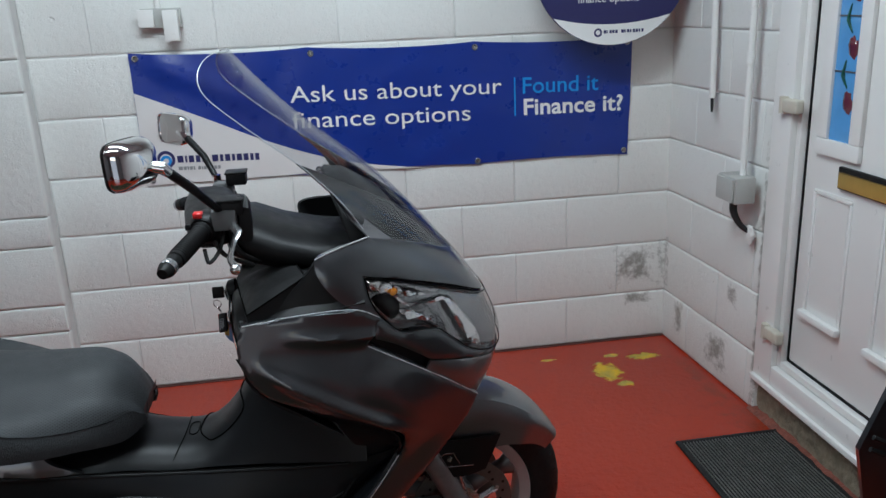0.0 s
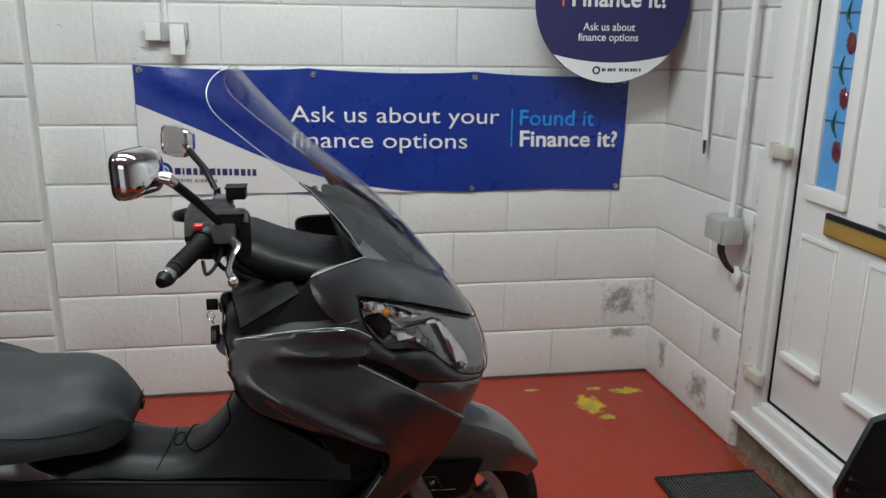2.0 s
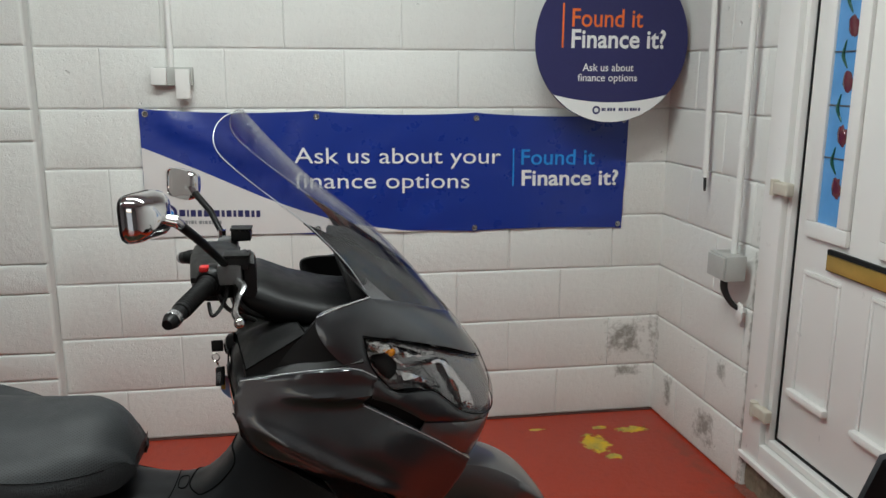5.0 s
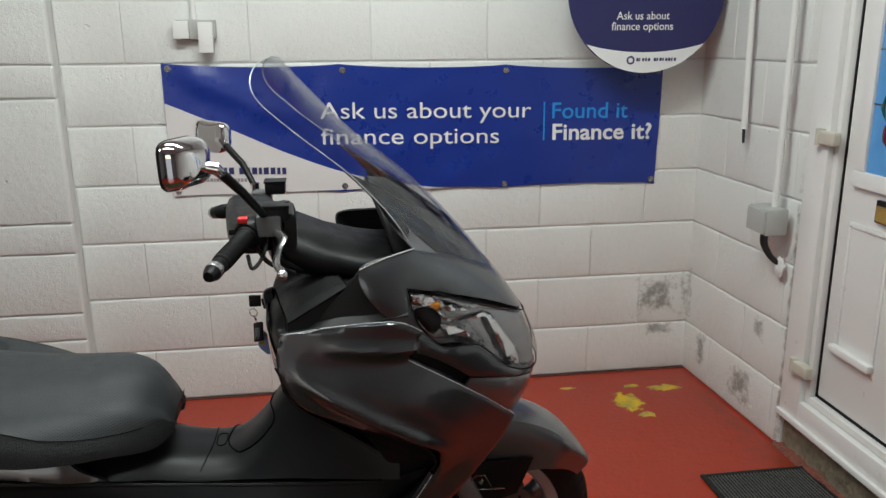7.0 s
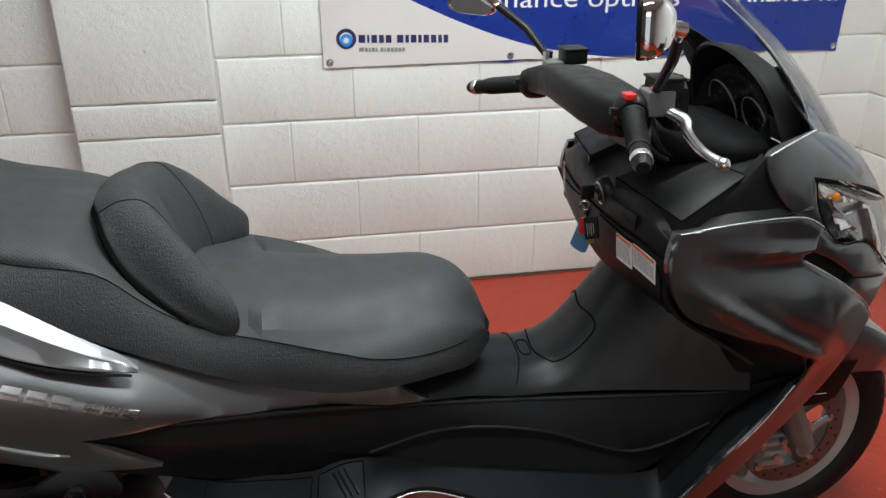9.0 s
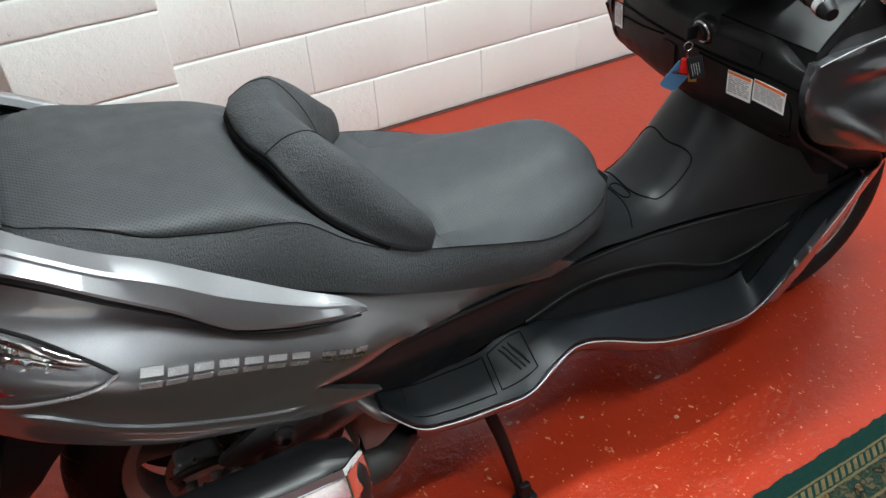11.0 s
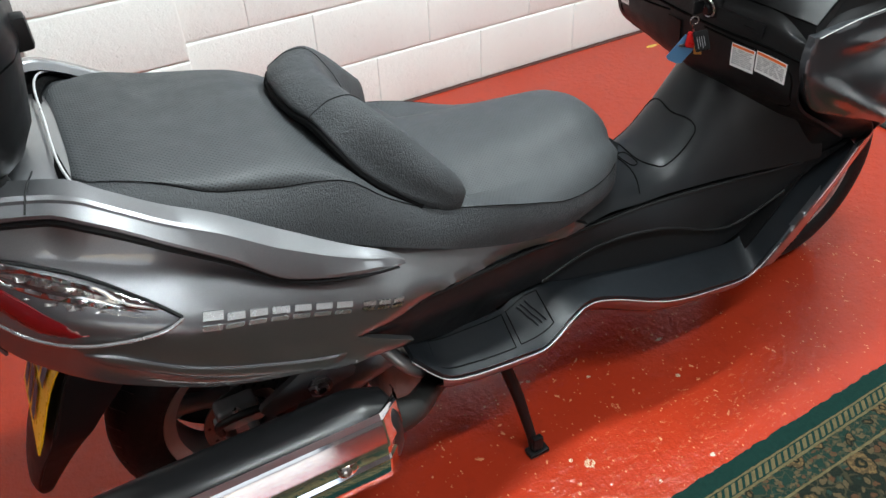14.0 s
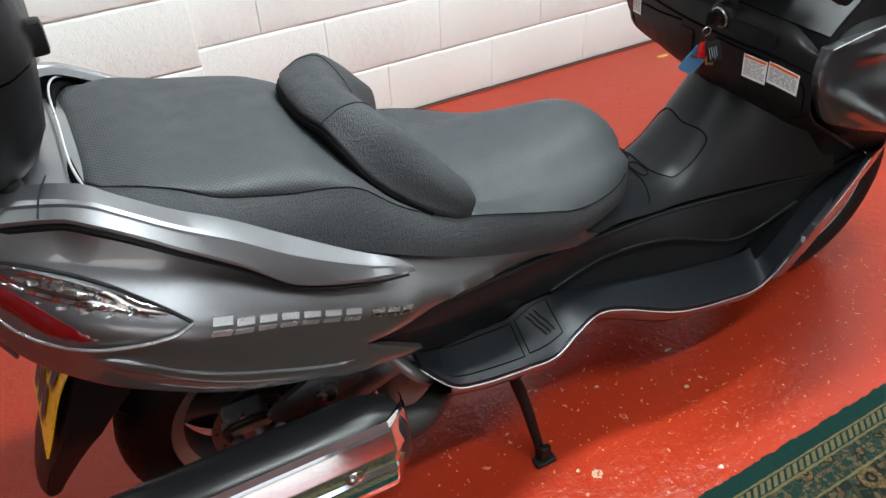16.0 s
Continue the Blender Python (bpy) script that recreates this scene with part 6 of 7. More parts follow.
pad_cx = along([0, 0.5, 0.7, 0.85, 1.0], [-0.478, -0.458, -0.430, -0.394, -0.335])
pad_cz = along([0, 0.5, 0.7, 0.85, 1.0], [0.940, 0.934, 0.906, 0.850, 0.764])
pad_fx = along([0, 0.3, 0.55, 0.75, 0.9, 1.0], [-0.420, -0.410, -0.382, -0.350, -0.330, -0.325])
pad_fz = along([0, 0.6, 0.9, 1.0], [0.772, 0.766, 0.752, 0.748])
for t in np.linspace(-1, 1, 57):
    a = abs(t)
    d = 0.216 * (1 if t > 0 else -1) * (a if a < 0.85 else 0.85 + 0.15 * math.sin((a - 0.85) / 0.15 * math.pi / 2))
    knots = [(pad_rx(a) + 0.006, pad_rz(a) - 0.022), (pad_rx(a) - 0.004, pad_rz(a) - 0.004), (pad_rx(a) + 0.008, pad_rz(a) + 0.012 * (1 - a)), ((pad_rx(a) + pad_cx(a)) / 2, (pad_rz(a) + pad_cz(a)) / 2 + 0.014), (pad_cx(a), pad_cz(a)),
             ((pad_cx(a) + pad_fx(a)) / 2 + 0.006 + 0.010 * a, (pad_cz(a) + pad_fz(a)) / 2 + 0.006 + 0.008 * a), (pad_fx(a), pad_fz(a) + 0.004), (pad_fx(a) - 0.012, pad_fz(a) - 0.016), (pad_fx(a) - 0.05 + 0.02 * a, 0.762 - 0.03 * a)]
    pull = 0.0 if a < 0.9 else 1 - math.sqrt(max(0.0, 1 - ((a - 0.9) / 0.1) ** 2)) * 0.97
    mx, mz = sum(k[0] for k in knots) / 9, sum(k[1] for k in knots) / 9
    ring = [(p.x + (mx - p.x) * pull, p.y + (mz - p.y) * pull) for p in curve(knots, 4, True)]
    pad_rings.append([P(x, d, z) for x, z in ring])
pad = part("lumbar_pad", loft(pad_rings), SEAT, scooter, "black vinyl lumbar pad with a stitched panel")
# the shade behind the pad is put in as a near-black bar
gap_row = []
for t in np.linspace(-0.94, 0.94, 41):
    a = abs(t)
    gap_row.append(P(pad_rx(a) - 0.003, 0.216 * t, pad_rz(a) - 0.016))
part("pad_gap", tube(gap_row, 0.0075, 8), SEAM, pad, "black bar painting the shade behind the pad")
stitch = []
for ring in pad_rings[41:42]:
    stitch = [ring[i] + Vector((0, 0, 0.0006)) for i in range(4, 27)]
pair("pad_seam", tube(stitch, 0.0008, 6), SEAM, pad)

# inner mass: engine, frame and underbelly, dark
core = [[P(x, w * math.cos(a), zc + h * math.sin(a)) for a in np.linspace(0, 2 * math.pi, 16, endpoint=False)] for x, w, zc, h in
        ((-0.62, 0.10, 0.52, 0.05), (-0.5, 0.14, 0.47, 0.10), (-0.3, 0.14, 0.40, 0.17), (0.0, 0.135, 0.34, 0.16), (0.3, 0.13, 0.30, 0.13), (0.45, 0.13, 0.35, 0.12), (0.60, 0.13, 0.55, 0.10), (0.72, 0.12, 0.70, 0.08))]
part("engine_and_frame", loft(core), BLACK, scooter)
rib = [[P(x, k * w, z) for k in np.linspace(-1, 1, 9)] for x, w, z in ((0.62, 0.20, 0.52), (0.70, 0.19, 0.56), (0.78, 0.15, 0.60), (0.86, 0.10, 0.61))]
part("belly_cowl", thick(loft(rib, closed=False), 0.004), BLACK, scooter)
part("radiator_cowl", thick(rails([(0.62, -0.20, 0.54), (0.66, 0, 0.54), (0.62, 0.20, 0.54)], [(0.50, -0.19, 0.36), (0.52, 0, 0.36), (0.50, 0.19, 0.36)], [(0.42, -0.18, 0.24), (0.42, 0, 0.23), (0.42, 0.18, 0.24)]), 0.006), BLACK, scooter)


# ---- wheels ----
def wheel(name, cx, cz, radius, width, rim_r, spokes, disc_r, disc_d, turn=0.0, parent=scooter):
    m = pose(cx, 0, cz, 0, 0, turn)
    put = lambda bm: (bmesh.ops.transform(bm, matrix=m, verts=bm.verts[:]), bm)[1]
    w = width / 2
    prof = [(rim_r + 0.006, -w * 0.72), (rim_r + 0.02, -w * 0.92), (rim_r + (radius - rim_r) * 0.5, -w), (radius - 0.028, -w * 0.86), (radius - 0.009, -w * 0.5), (radius, 0), (radius - 0.009, w * 0.5), (radius - 0.028, w * 0.86), (rim_r + (radius - rim_r) * 0.5, w), (rim_r + 0.02, w * 0.92), (rim_r + 0.006, w * 0.72)]
    whl = part(name, put(lathe([(v.x, v.y) for v in curve(prof, 3)], (0, 0, 0), (0, 1, 0), 72)), RUBBER, parent, "black rubber tyre on a cast alloy wheel")
    for k in range(36):
        a = 2 * math.pi * k / 36
        groove = tube([Vector((math.cos(a + o) * (radius - s), y, math.sin(a + o) * (radius - s))) for o, y, s in ((0.0, -w * 0.75, 0.020), (0.06, -w * 0.35, 0.0055), (0.10, -w * 0.08, 0.0015))], 0.0022, 4)
        for sg in (1, -1):
            g = groove.copy()
            if sg < 0:
                for v in g.verts:
                    v.co.y = -v.co.y
            part("tread_groove", put(g), BLACK, whl)
        groove.free()
    rim = [(rim_r - 0.020, -w * 0.55), (rim_r + 0.004, -w * 0.74), (rim_r + 0.010, -w * 0.70), (rim_r - 0.004, -w * 0.5), (rim_r - 0.010, 0), (rim_r - 0.004, w * 0.5), (rim_r + 0.010, w * 0.70), (rim_r + 0.004, w * 0.74), (rim_r - 0.020, w * 0.55), (rim_r - 0.026, 0), (rim_r - 0.020, -w * 0.55)]
    part("rim", put(lathe(rim, (0, 0, 0), (0, 1, 0), 64)), ALLOY, whl, "polished alloy rim")
    part("hub", put(lathe([(0, -w * 0.8), (0.03, -w * 0.8), (0.042, -w * 0.6), (0.045, w * 0.6), (0.03, w * 0.8), (0, w * 0.8)], (0, 0, 0), (0, 1, 0), 32)), DULL_ALLOY, whl)
    for k in range(spokes):
        a = 2 * math.pi * (k + 0.3) / spokes
        sp = []
        for r, hw, dp in ((0.035, 0.026, 0.022), (rim_r * 0.5, 0.018, 0.018), (rim_r - 0.045, 0.022, 0.018), (rim_r - 0.012, 0.042, 0.020)):
            c, t = Vector((math.cos(a), 0, math.sin(a))), Vector((-math.sin(a), 0, math.cos(a)))
            sp.append([c * r + t * hw * math.cos(q) + Vector((0, dp * math.sin(q), 0)) for q in np.linspace(0, 2 * math.pi, 12, endpoint=False)])
        part("spoke", put(loft(sp)), DULL_ALLOY, whl)
    for dd in disc_d:
        dr = part("brake_disc", put(lathe([(disc_r * 0.70, 0.002), (disc_r, 0.002), (disc_r, -0.002), (disc_r * 0.70, -0.002), (disc_r * 0.70, 0.002)], (0, -dd, 0), (0, 1, 0), 56)), DISC, whl, "drilled steel brake disc")
        for k in range(30):
            a = 2 * math.pi * k / 30
            r = disc_r * (0.77, 0.84, 0.91)[k % 3]
            part("disc_hole", put(lathe([(0, 0), (0.0038, 0)], (r * math.cos(a), -dd - (0.0026 if dd > 0 else -0.0026), r * math.sin(a)), (0, 1, 0), 10)), BLACK, dr)
        part("disc_carrier", put(lathe([(0.022, 0.005), (0.046, 0.004), (0.048, -0.004), (0.022, -0.005)], (0, -dd, 0), (0, 1, 0), 32)), BADGE, dr, "bright disc carrier")
        for k in range(5):
            a = 2 * math.pi * (k + 0.15) / 5
            arm_row = [Vector((math.cos(a + o) * r, -dd, math.sin(a + o) * r)) for o, r in ((0.0, 0.042), (0.12, disc_r * 0.55), (0.16, disc_r * 0.74))]
            part("carrier_arm", put(tube(arm_row, [0.010, 0.007, 0.010], 8, flat=0.5)), BADGE, dr)
            part("carrier_bolt", put(lathe([(0, -0.006), (0.005, -0.006), (0.0065, -0.002), (0.0065, 0.003)], arm_row[-1], (0, 1 if dd > 0 else -1, 0), 10)), STEEL, dr)
    return whl


wheel("front_wheel", 0.825, 0.274, 0.274, 0.118, 0.180, 5, 0.128, (0.062, -0.062), 4.0)
wheel("rear_wheel", -0.738, 0.300, 0.270, 0.150, 0.170, 5, 0.105, (0.075,))

part("drive_case", lathe([(0, -0.03), (0.12, -0.03), (0.168, -0.022), (0.176, 0.0), (0.168, 0.02), (0, 0.024)], P(-0.738, -0.108, 0.300), (0, 1, 0), 40), BLACK, scooter, "black drive case beside the rear wheel")

# front fork, brake and mudguard
for d in (0.092, -0.092):
    fork = part("fork_leg", tube([P(0.835, d, 0.262), P(0.80, d, 0.34), P(0.70, d, 0.54), P(0.64, d, 0.66)], [0.026, 0.027, 0.025, 0.02], 16), DULL_ALLOY, scooter, "grey fork leg")
    part("axle_clamp", lathe([(0, -0.02), (0.022, -0.02), (0.026, -0.012), (0.026, 0.02), (0, 0.02)], P(0.828, d, 0.272), (0, 1, 0), 24), DULL_ALLOY, fork)
    cal = part("brake_caliper", box(0.700, 0.775, -d - 0.022, -d + 0.022, 0.225, 0.320, 0.012, 3), DULL_ALLOY, scooter, "cast brake caliper with bright bolts")
    for z in (0.243, 0.268, 0.295):
        part("caliper_rib", box(0.722, 0.778, -d - 0.027, -d + 0.027, z, z + 0.012, 0.004, 2), ALLOY, cal)
    for x, z in ((0.715, 0.245), (0.715, 0.300), (0.755, 0.265), (0.765, 0.305)):
        s = -1 if d > 0 else 1
        part("caliper_bolt", lathe([(0, 0.010), (0.008, 0.010), (0.010, 0.004), (0.010, 0.0)], (x, -d + s * 0.022, z), (0, s, 0), 12), BADGE, cal)
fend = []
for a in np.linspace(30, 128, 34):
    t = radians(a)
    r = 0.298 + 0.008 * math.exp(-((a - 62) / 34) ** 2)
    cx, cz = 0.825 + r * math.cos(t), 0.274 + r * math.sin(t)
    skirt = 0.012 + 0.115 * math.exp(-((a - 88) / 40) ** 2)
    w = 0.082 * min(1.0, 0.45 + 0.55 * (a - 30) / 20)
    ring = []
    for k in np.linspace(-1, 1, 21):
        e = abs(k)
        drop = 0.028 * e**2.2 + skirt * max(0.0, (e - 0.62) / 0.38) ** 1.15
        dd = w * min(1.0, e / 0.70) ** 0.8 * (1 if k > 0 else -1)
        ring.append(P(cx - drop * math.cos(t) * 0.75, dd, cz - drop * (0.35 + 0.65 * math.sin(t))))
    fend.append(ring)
# lit copy of the dark grey paint stands in for the mudguard's sheen
part("front_mudguard", thick(loft(fend, closed=False), 0.004), GREY_LIT, scooter, "dark grey metallic front mudguard, its paint lightened for the light on it")
pair("mudguard_stay", thick(rails([(0.74, 0.092, 0.482), (0.80, 0.098, 0.478), (0.86, 0.099, 0.478), (0.925, 0.092, 0.476)], [(0.74, 0.100, 0.43), (0.80, 0.104, 0.43), (0.85, 0.104, 0.43), (0.905, 0.098, 0.435)], [(0.74, 0.100, 0.385), (0.79, 0.104, 0.382), (0.84, 0.104, 0.382), (0.885, 0.098, 0.390)]), 0.004), BLACK, scooter, "black mudguard stay")
for refl in pair("side_reflector", tube([P(x, 0.108, z) for x, z in ((0.773, 0.441), (0.785, 0.450), (0.806, 0.449), (0.816, 0.428), (0.825, 0.412), (0.789, 0.414), (0.773, 0.441))], 0.0012, 6), BADGE, scooter, "bright pointed rim round a stud"):
    side = -1 if refl.data.vertices[0].co.y < 0 else 1
    part("stud", lathe([(0, 0.006), (0.004, 0.0055), (0.0065, 0.003), (0.007, 0.0)], (0.797, side * 0.104, 0.432), (0, side, 0), 14), STEEL, refl)
    part("lower_strip", tube([Vector((0.825, side * 0.108, 0.412)), Vector((0.853, side * 0.106, 0.410))], 0.0011, 6), BADGE, refl)

# rear running gear
plate_out = [(-0.745, 0.440), (-0.740, 0.450), (-0.668, 0.492), (-0.655, 0.500), (-0.590, 0.500), (-0.572, 0.488), (-0.560, 0.455), (-0.566, 0.440), (-0.72, 0.418), (-0.735, 0.425)]
flat_at = lambda d: (lambda x, z: (x, d, z))
arm = part("swingarm_plate", panel(plate_out, flat_at(0.198), 0.03, 0.002, 0.012), BRACKET, scooter, "grey steel bracket plate")
part("pivot_nut", lathe([(0.0, -0.012), (0.012, -0.012), (0.014, -0.006), (0.022, -0.004), (0.022, 0.004), (0, 0.004)], P(-0.633, 0.202, 0.452), (0, 1, 0), 24), BADGE, arm, "bright pivot nut")
part("nut_hole", lathe([(0.0, 0), (0.008, 0)], P(-0.633, 0.2146, 0.452), (0, 1, 0), 6), BLACK, arm)
part("swingarm", tube([P(-0.738, 0.115, 0.300), P(-0.62, 0.13, 0.36), P(-0.45, 0.13, 0.42)], [0.034, 0.040, 0.045], 14), DULL_ALLOY, scooter)
cal = part("rear_caliper", box(-0.815, -0.735, -0.125, -0.080, 0.325, 0.395, 0.012, 3), DULL_ALLOY, scooter, "dusty cast rear brake caliper")
for x in (-0.80, -0.755):
    part("caliper_bolt", lathe([(0, 0.022), (0.008, 0.022), (0.010, 0.014), (0.012, 0.0)], (x, -0.125, 0.345), (0, -1, 0), 12), ALLOY, cal)
part("caliper_bridge", box(-0.822, -0.730, -0.132, -0.100, 0.352, 0.372, 0.006, 2), ALLOY, cal)
part("bleed_nipple", lathe([(0, 0.030), (0.004, 0.030), (0.005, 0.018), (0.008, 0.016), (0.008, 0.0)], (-0.778, -0.128, 0.385), (0, -0.4, 1), 12), STEEL, cal)
part("hanger_bracket", tube(path([(-0.70, 0.150, 0.40), (-0.675, 0.165, 0.43), (-0.66, 0.172, 0.47)]), 0.010, 10, flat=0.5), ALLOY, scooter, "bright hose bracket")
part("brake_hose", tube(path([(-0.815, 0.135, 0.36), (-0.815, 0.155, 0.405), (-0.76, 0.168, 0.425), (-0.70, 0.165, 0.415), (-0.60, 0.14, 0.42)]), 0.0075, 10), WIRE_BLACK, scooter, "black brake hose")
part("axle_nut", lathe([(0, -0.02), (0.016, -0.02), (0.018, -0.010), (0.026, -0.008), (0.026, 0.01)], P(-0.738, 0.125, 0.300), (0, 1, 0), 6), ALLOY, scooter)
part("shock_absorber", tube([P(-0.70, 0.135, 0.36), P(-0.58, 0.14, 0.56)], 0.026, 14), BLACK, scooter)
part("engine_case", box(-0.50, -0.22, -0.165, 0.13, 0.235, 0.40, 0.03, 3), DULL_ALLOY, scooter, "dull alloy engine case")
part("water_hose", tube(path([(-0.50, 0.15, 0.45), (-0.46, 0.19, 0.40), (-0.42, 0.17, 0.34)]), 0.014, 10), ALLOY, scooter)

# exhaust
ax0, ax1 = P(-0.575, 0.288, 0.390), P(-1.13, 0.292, 0.394)
axis = (ax1 - ax0).normalized()
side = Vector((0, -1, 0))
upv = axis.cross(side).normalized()
if upv.z < 0:
    upv = -upv
side = -Vector((0, 1, 0))


def muffler_ring(t, ru, rs, scale=1.0, a0=0.0, a1=2 * math.pi, n=36, sq=0.75):
    c = ax0 + (ax1 - ax0) * t
    out = []
    for k in range(n):
        a = a0 + (a1 - a0) * k / (n if a1 - a0 > 6.2 else n - 1)
        cx, sx = math.cos(a), math.sin(a)
        out.append(c + side * rs * scale * (abs(cx) ** sq) * (1 if cx > 0 else -1) + upv * ru * scale * (abs(sx) ** sq) * (1 if sx > 0 else -1))
    return out


muf = part("silencer", loft([muffler_ring(-0.075, 0.050, 0.042), muffler_ring(-0.055, 0.070, 0.052), muffler_ring(0.03, 0.090, 0.060), muffler_ring(0.06, 0.094, 0.063), muffler_ring(0.5, 0.094, 0.063), muffler_ring(0.97, 0.092, 0.062), muffler_ring(1.0, 0.08, 0.05)]), plain("satin_black_silencer", (0.012, 0.012, 0.013), 0.33, vary=0.2, scale=20), scooter, "black silencer with chrome heat shield")
SHIELD = [(0.040, 0.0850), (0.044, 0.0868), (0.049, 0.0835), (0.053, 0.0795), (0.0722, 0.038), (0.0740, 0.031), (0.0700, 0.025), (0.0692, 0.004), (0.0740, -0.003), (0.0745, -0.009), (0.0690, -0.058), (0.064, -0.070), (0.040, -0.090)]


def shield_ring(t, back, squeeze):
    """The faceted outer half; towards the front end it is drawn in."""
    c = ax0 + (ax1 - ax0) * t
    return [c + side * (a - back) + upv * (h * squeeze + 0.0) - axis * 0.0 for a, h in SHIELD]


shield = [shield_ring(t, b, k) for t, b, k in ((-0.105, 0.082, 0.52), (-0.098, 0.062, 0.66), (-0.085, 0.046, 0.76), (-0.078, 0.040, 0.80), (-0.006, 0.002, 0.985), (0.002, 0.0, 1.0), (0.5, 0.0, 1.0), (0.97, 0.0, 1.0), (1.0, 0.006, 0.94))]
sh = part("heat_shield", thick(loft(shield, closed=False), 0.003), CHROME, muf, "faceted chrome heat shield")
sh.data.set_sharp_from_angle(angle=radians(14))
c = ax0 + (ax1 - ax0) * 0.135
part("flute_end", lathe([(0.0, 0.004), (0.011, 0.004), (0.0155, 0.001), (0.0165, -0.006)], c + side * 0.0715 + upv * 0.0155, side, 24), CHROME, sh)
bolt_c = ax0 + (ax1 - ax0) * 0.150 + side * 0.0745 + upv * 0.0155
part("shield_bolt", lathe([(0.0, 0.007), (0.006, 0.006), (0.010, 0.003), (0.013, 0.0), (0.013, -0.004)], bolt_c, side, 20), STEEL, sh, "domed bolt")
part("exhaust_pipe", tube(path([(-0.55, 0.285, 0.388), (-0.48, 0.265, 0.365), (-0.40, 0.20, 0.33), (-0.25, 0.12, 0.28)]), [0.036, 0.027, 0.022, 0.022], 16), plain("sooty_pipe", (0.022, 0.021, 0.020), 0.5, 0.3, vary=0.4, scale=30), scooter, "dark exhaust pipe")

# rear mudguard and plate
flap_x = along([0.270, 0.308, 0.384, 0.465, 0.583, 0.66], [-1.146, -1.152, -1.130, -1.085, -1.030, -0.975])
flap_w = along([0.270, 0.285, 0.33, 0.42, 0.50, 0.66], [0.012, 0.036, 0.058, 0.088, 0.105, 0.105])
flap = []
for z in np.linspace(0.66, 0.270, 24):
    flap.append([P(flap_x(z) + 0.012 * abs(k) ** 3, k * flap_w(z), z) for k in np.linspace(-1, 1, 17)])
mud = part("rear_mudguard", thick(loft(flap, closed=False), 0.005), BLACK, scooter, "black rear mudguard flap")
web = smooth_outline([(-0.90, 0.68, 1), (-0.905, 0.578), (-0.938, 0.535), (-0.99, 0.482), (-1.044, 0.418), (-1.095, 0.340), (-1.125, 0.290), (-1.142, 0.296), (-1.104, 0.40), (-1.036, 0.55), (-0.97, 0.68, 1)])
pair("mudguard_web", panel(web, lambda x, z: (x, 0.103 - 0.37 * max(0, 0.46 - z), z), 0.02, 0.002, 0.006), BLACK, mud)
def plate_at(k, s, lift):
    """A place on the number plate: k across, s from its head to its foot."""
    z = 0.652 - 0.20 * s
    return P(flap_x(z) - 0.010 - lift, k * 0.102, z + 0.3 * lift)


np_ = part("number_plate", thick(loft([[plate_at(k, s, 0.0) for k in np.linspace(-1, 1, 7)] for s in np.linspace(0, 1, 9)], closed=False), 0.003), PLATE, scooter, "yellow number plate")
for row, s0 in ((0, 0.10), (1, 0.55)):
    for k in range(4 if row == 0 else 3):
        k0 = -0.84 + 0.43 * k + 0.1 * row
        part("plate_bar", thick(loft([[plate_at(q, s, 0.0042) for q in (k0, k0 + 0.27)] for s in np.linspace(s0, s0 + 0.34, 4)], closed=False), 0.0006), INK, np_)

# centre stand
stand = part("centre_stand", tube([P(-0.235, 0.178, 0.285), P(-0.207, 0.205, 0.17), P(-0.186, 0.230, 0.05), P(-0.182, 0.238, 0.014)], [0.014, 0.013, 0.011, 0.012], 12), BLACK, scooter, "black centre stand resting on the floor")
for d in (0.244, -0.244):
    part("stand_foot", box(-0.204, -0.152, -d - 0.016, -d + 0.014, 0.0, 0.012, 0.005, 2), BLACK, stand)
    part("foot_web", box(-0.192, -0.166, -d - 0.010, -d + 0.006, 0.014, 0.055, 0.005, 2), BLACK, stand)
part("stand_leg", tube([P(-0.235, -0.178, 0.285), P(-0.207, -0.205, 0.17), P(-0.186, -0.230, 0.05), P(-0.182, -0.238, 0.014)], 0.012, 12), BLACK, stand)
part("stand_bar", tube([P(-0.242, -0.18, 0.27), P(-0.242, 0.18, 0.27)], 0.014, 12), BLACK, stand)

# handlebar
def bar_ring(d, cx, cz, rx, rz, n=20, tilt=0.0):
    return [P(cx + rx * (abs(math.cos(a)) ** 0.5) * (1 if math.cos(a) > 0 else -1), d, cz + rz * (abs(math.sin(a)) ** 0.5) * (1 if math.sin(a) > 0 else -1) + tilt * math.cos(a)) for a in np.linspace(0, 2 * math.pi, n, endpoint=False)]


part("handlebar_cover", loft([bar_ring(-0.205, 0.262, 1.035, 0.022, 0.022), bar_ring(-0.195, 0.266, 1.040, 0.030, 0.027), bar_ring(-0.15, 0.284, 1.054, 0.038, 0.029), bar_ring(-0.08, 0.298, 1.064, 0.050, 0.030), bar_ring(0.0, 0.310, 1.062, 0.058, 0.032),
                                   bar_ring(0.08, 0.318, 1.056, 0.056, 0.034), bar_ring(0.14, 0.322, 1.052, 0.046, 0.034), bar_ring(0.18, 0.322, 1.055, 0.030, 0.030)]), BLACK, scooter, "black handlebar cover")


def cowl_ring(x, w, z0, z1, k=3.2, n=32, d0=0.0):
    out = []
    for q in range(n):
        c, t = math.cos(2 * math.pi * q / n), math.sin(2 * math.pi * q / n)
        e = (abs(c) ** k + abs(t) ** k) ** (-1 / k)
        out.append(P(x, d0 + w * c * e, (z0 + z1) / 2 + (z1 - z0) / 2 * t * e))
    return out


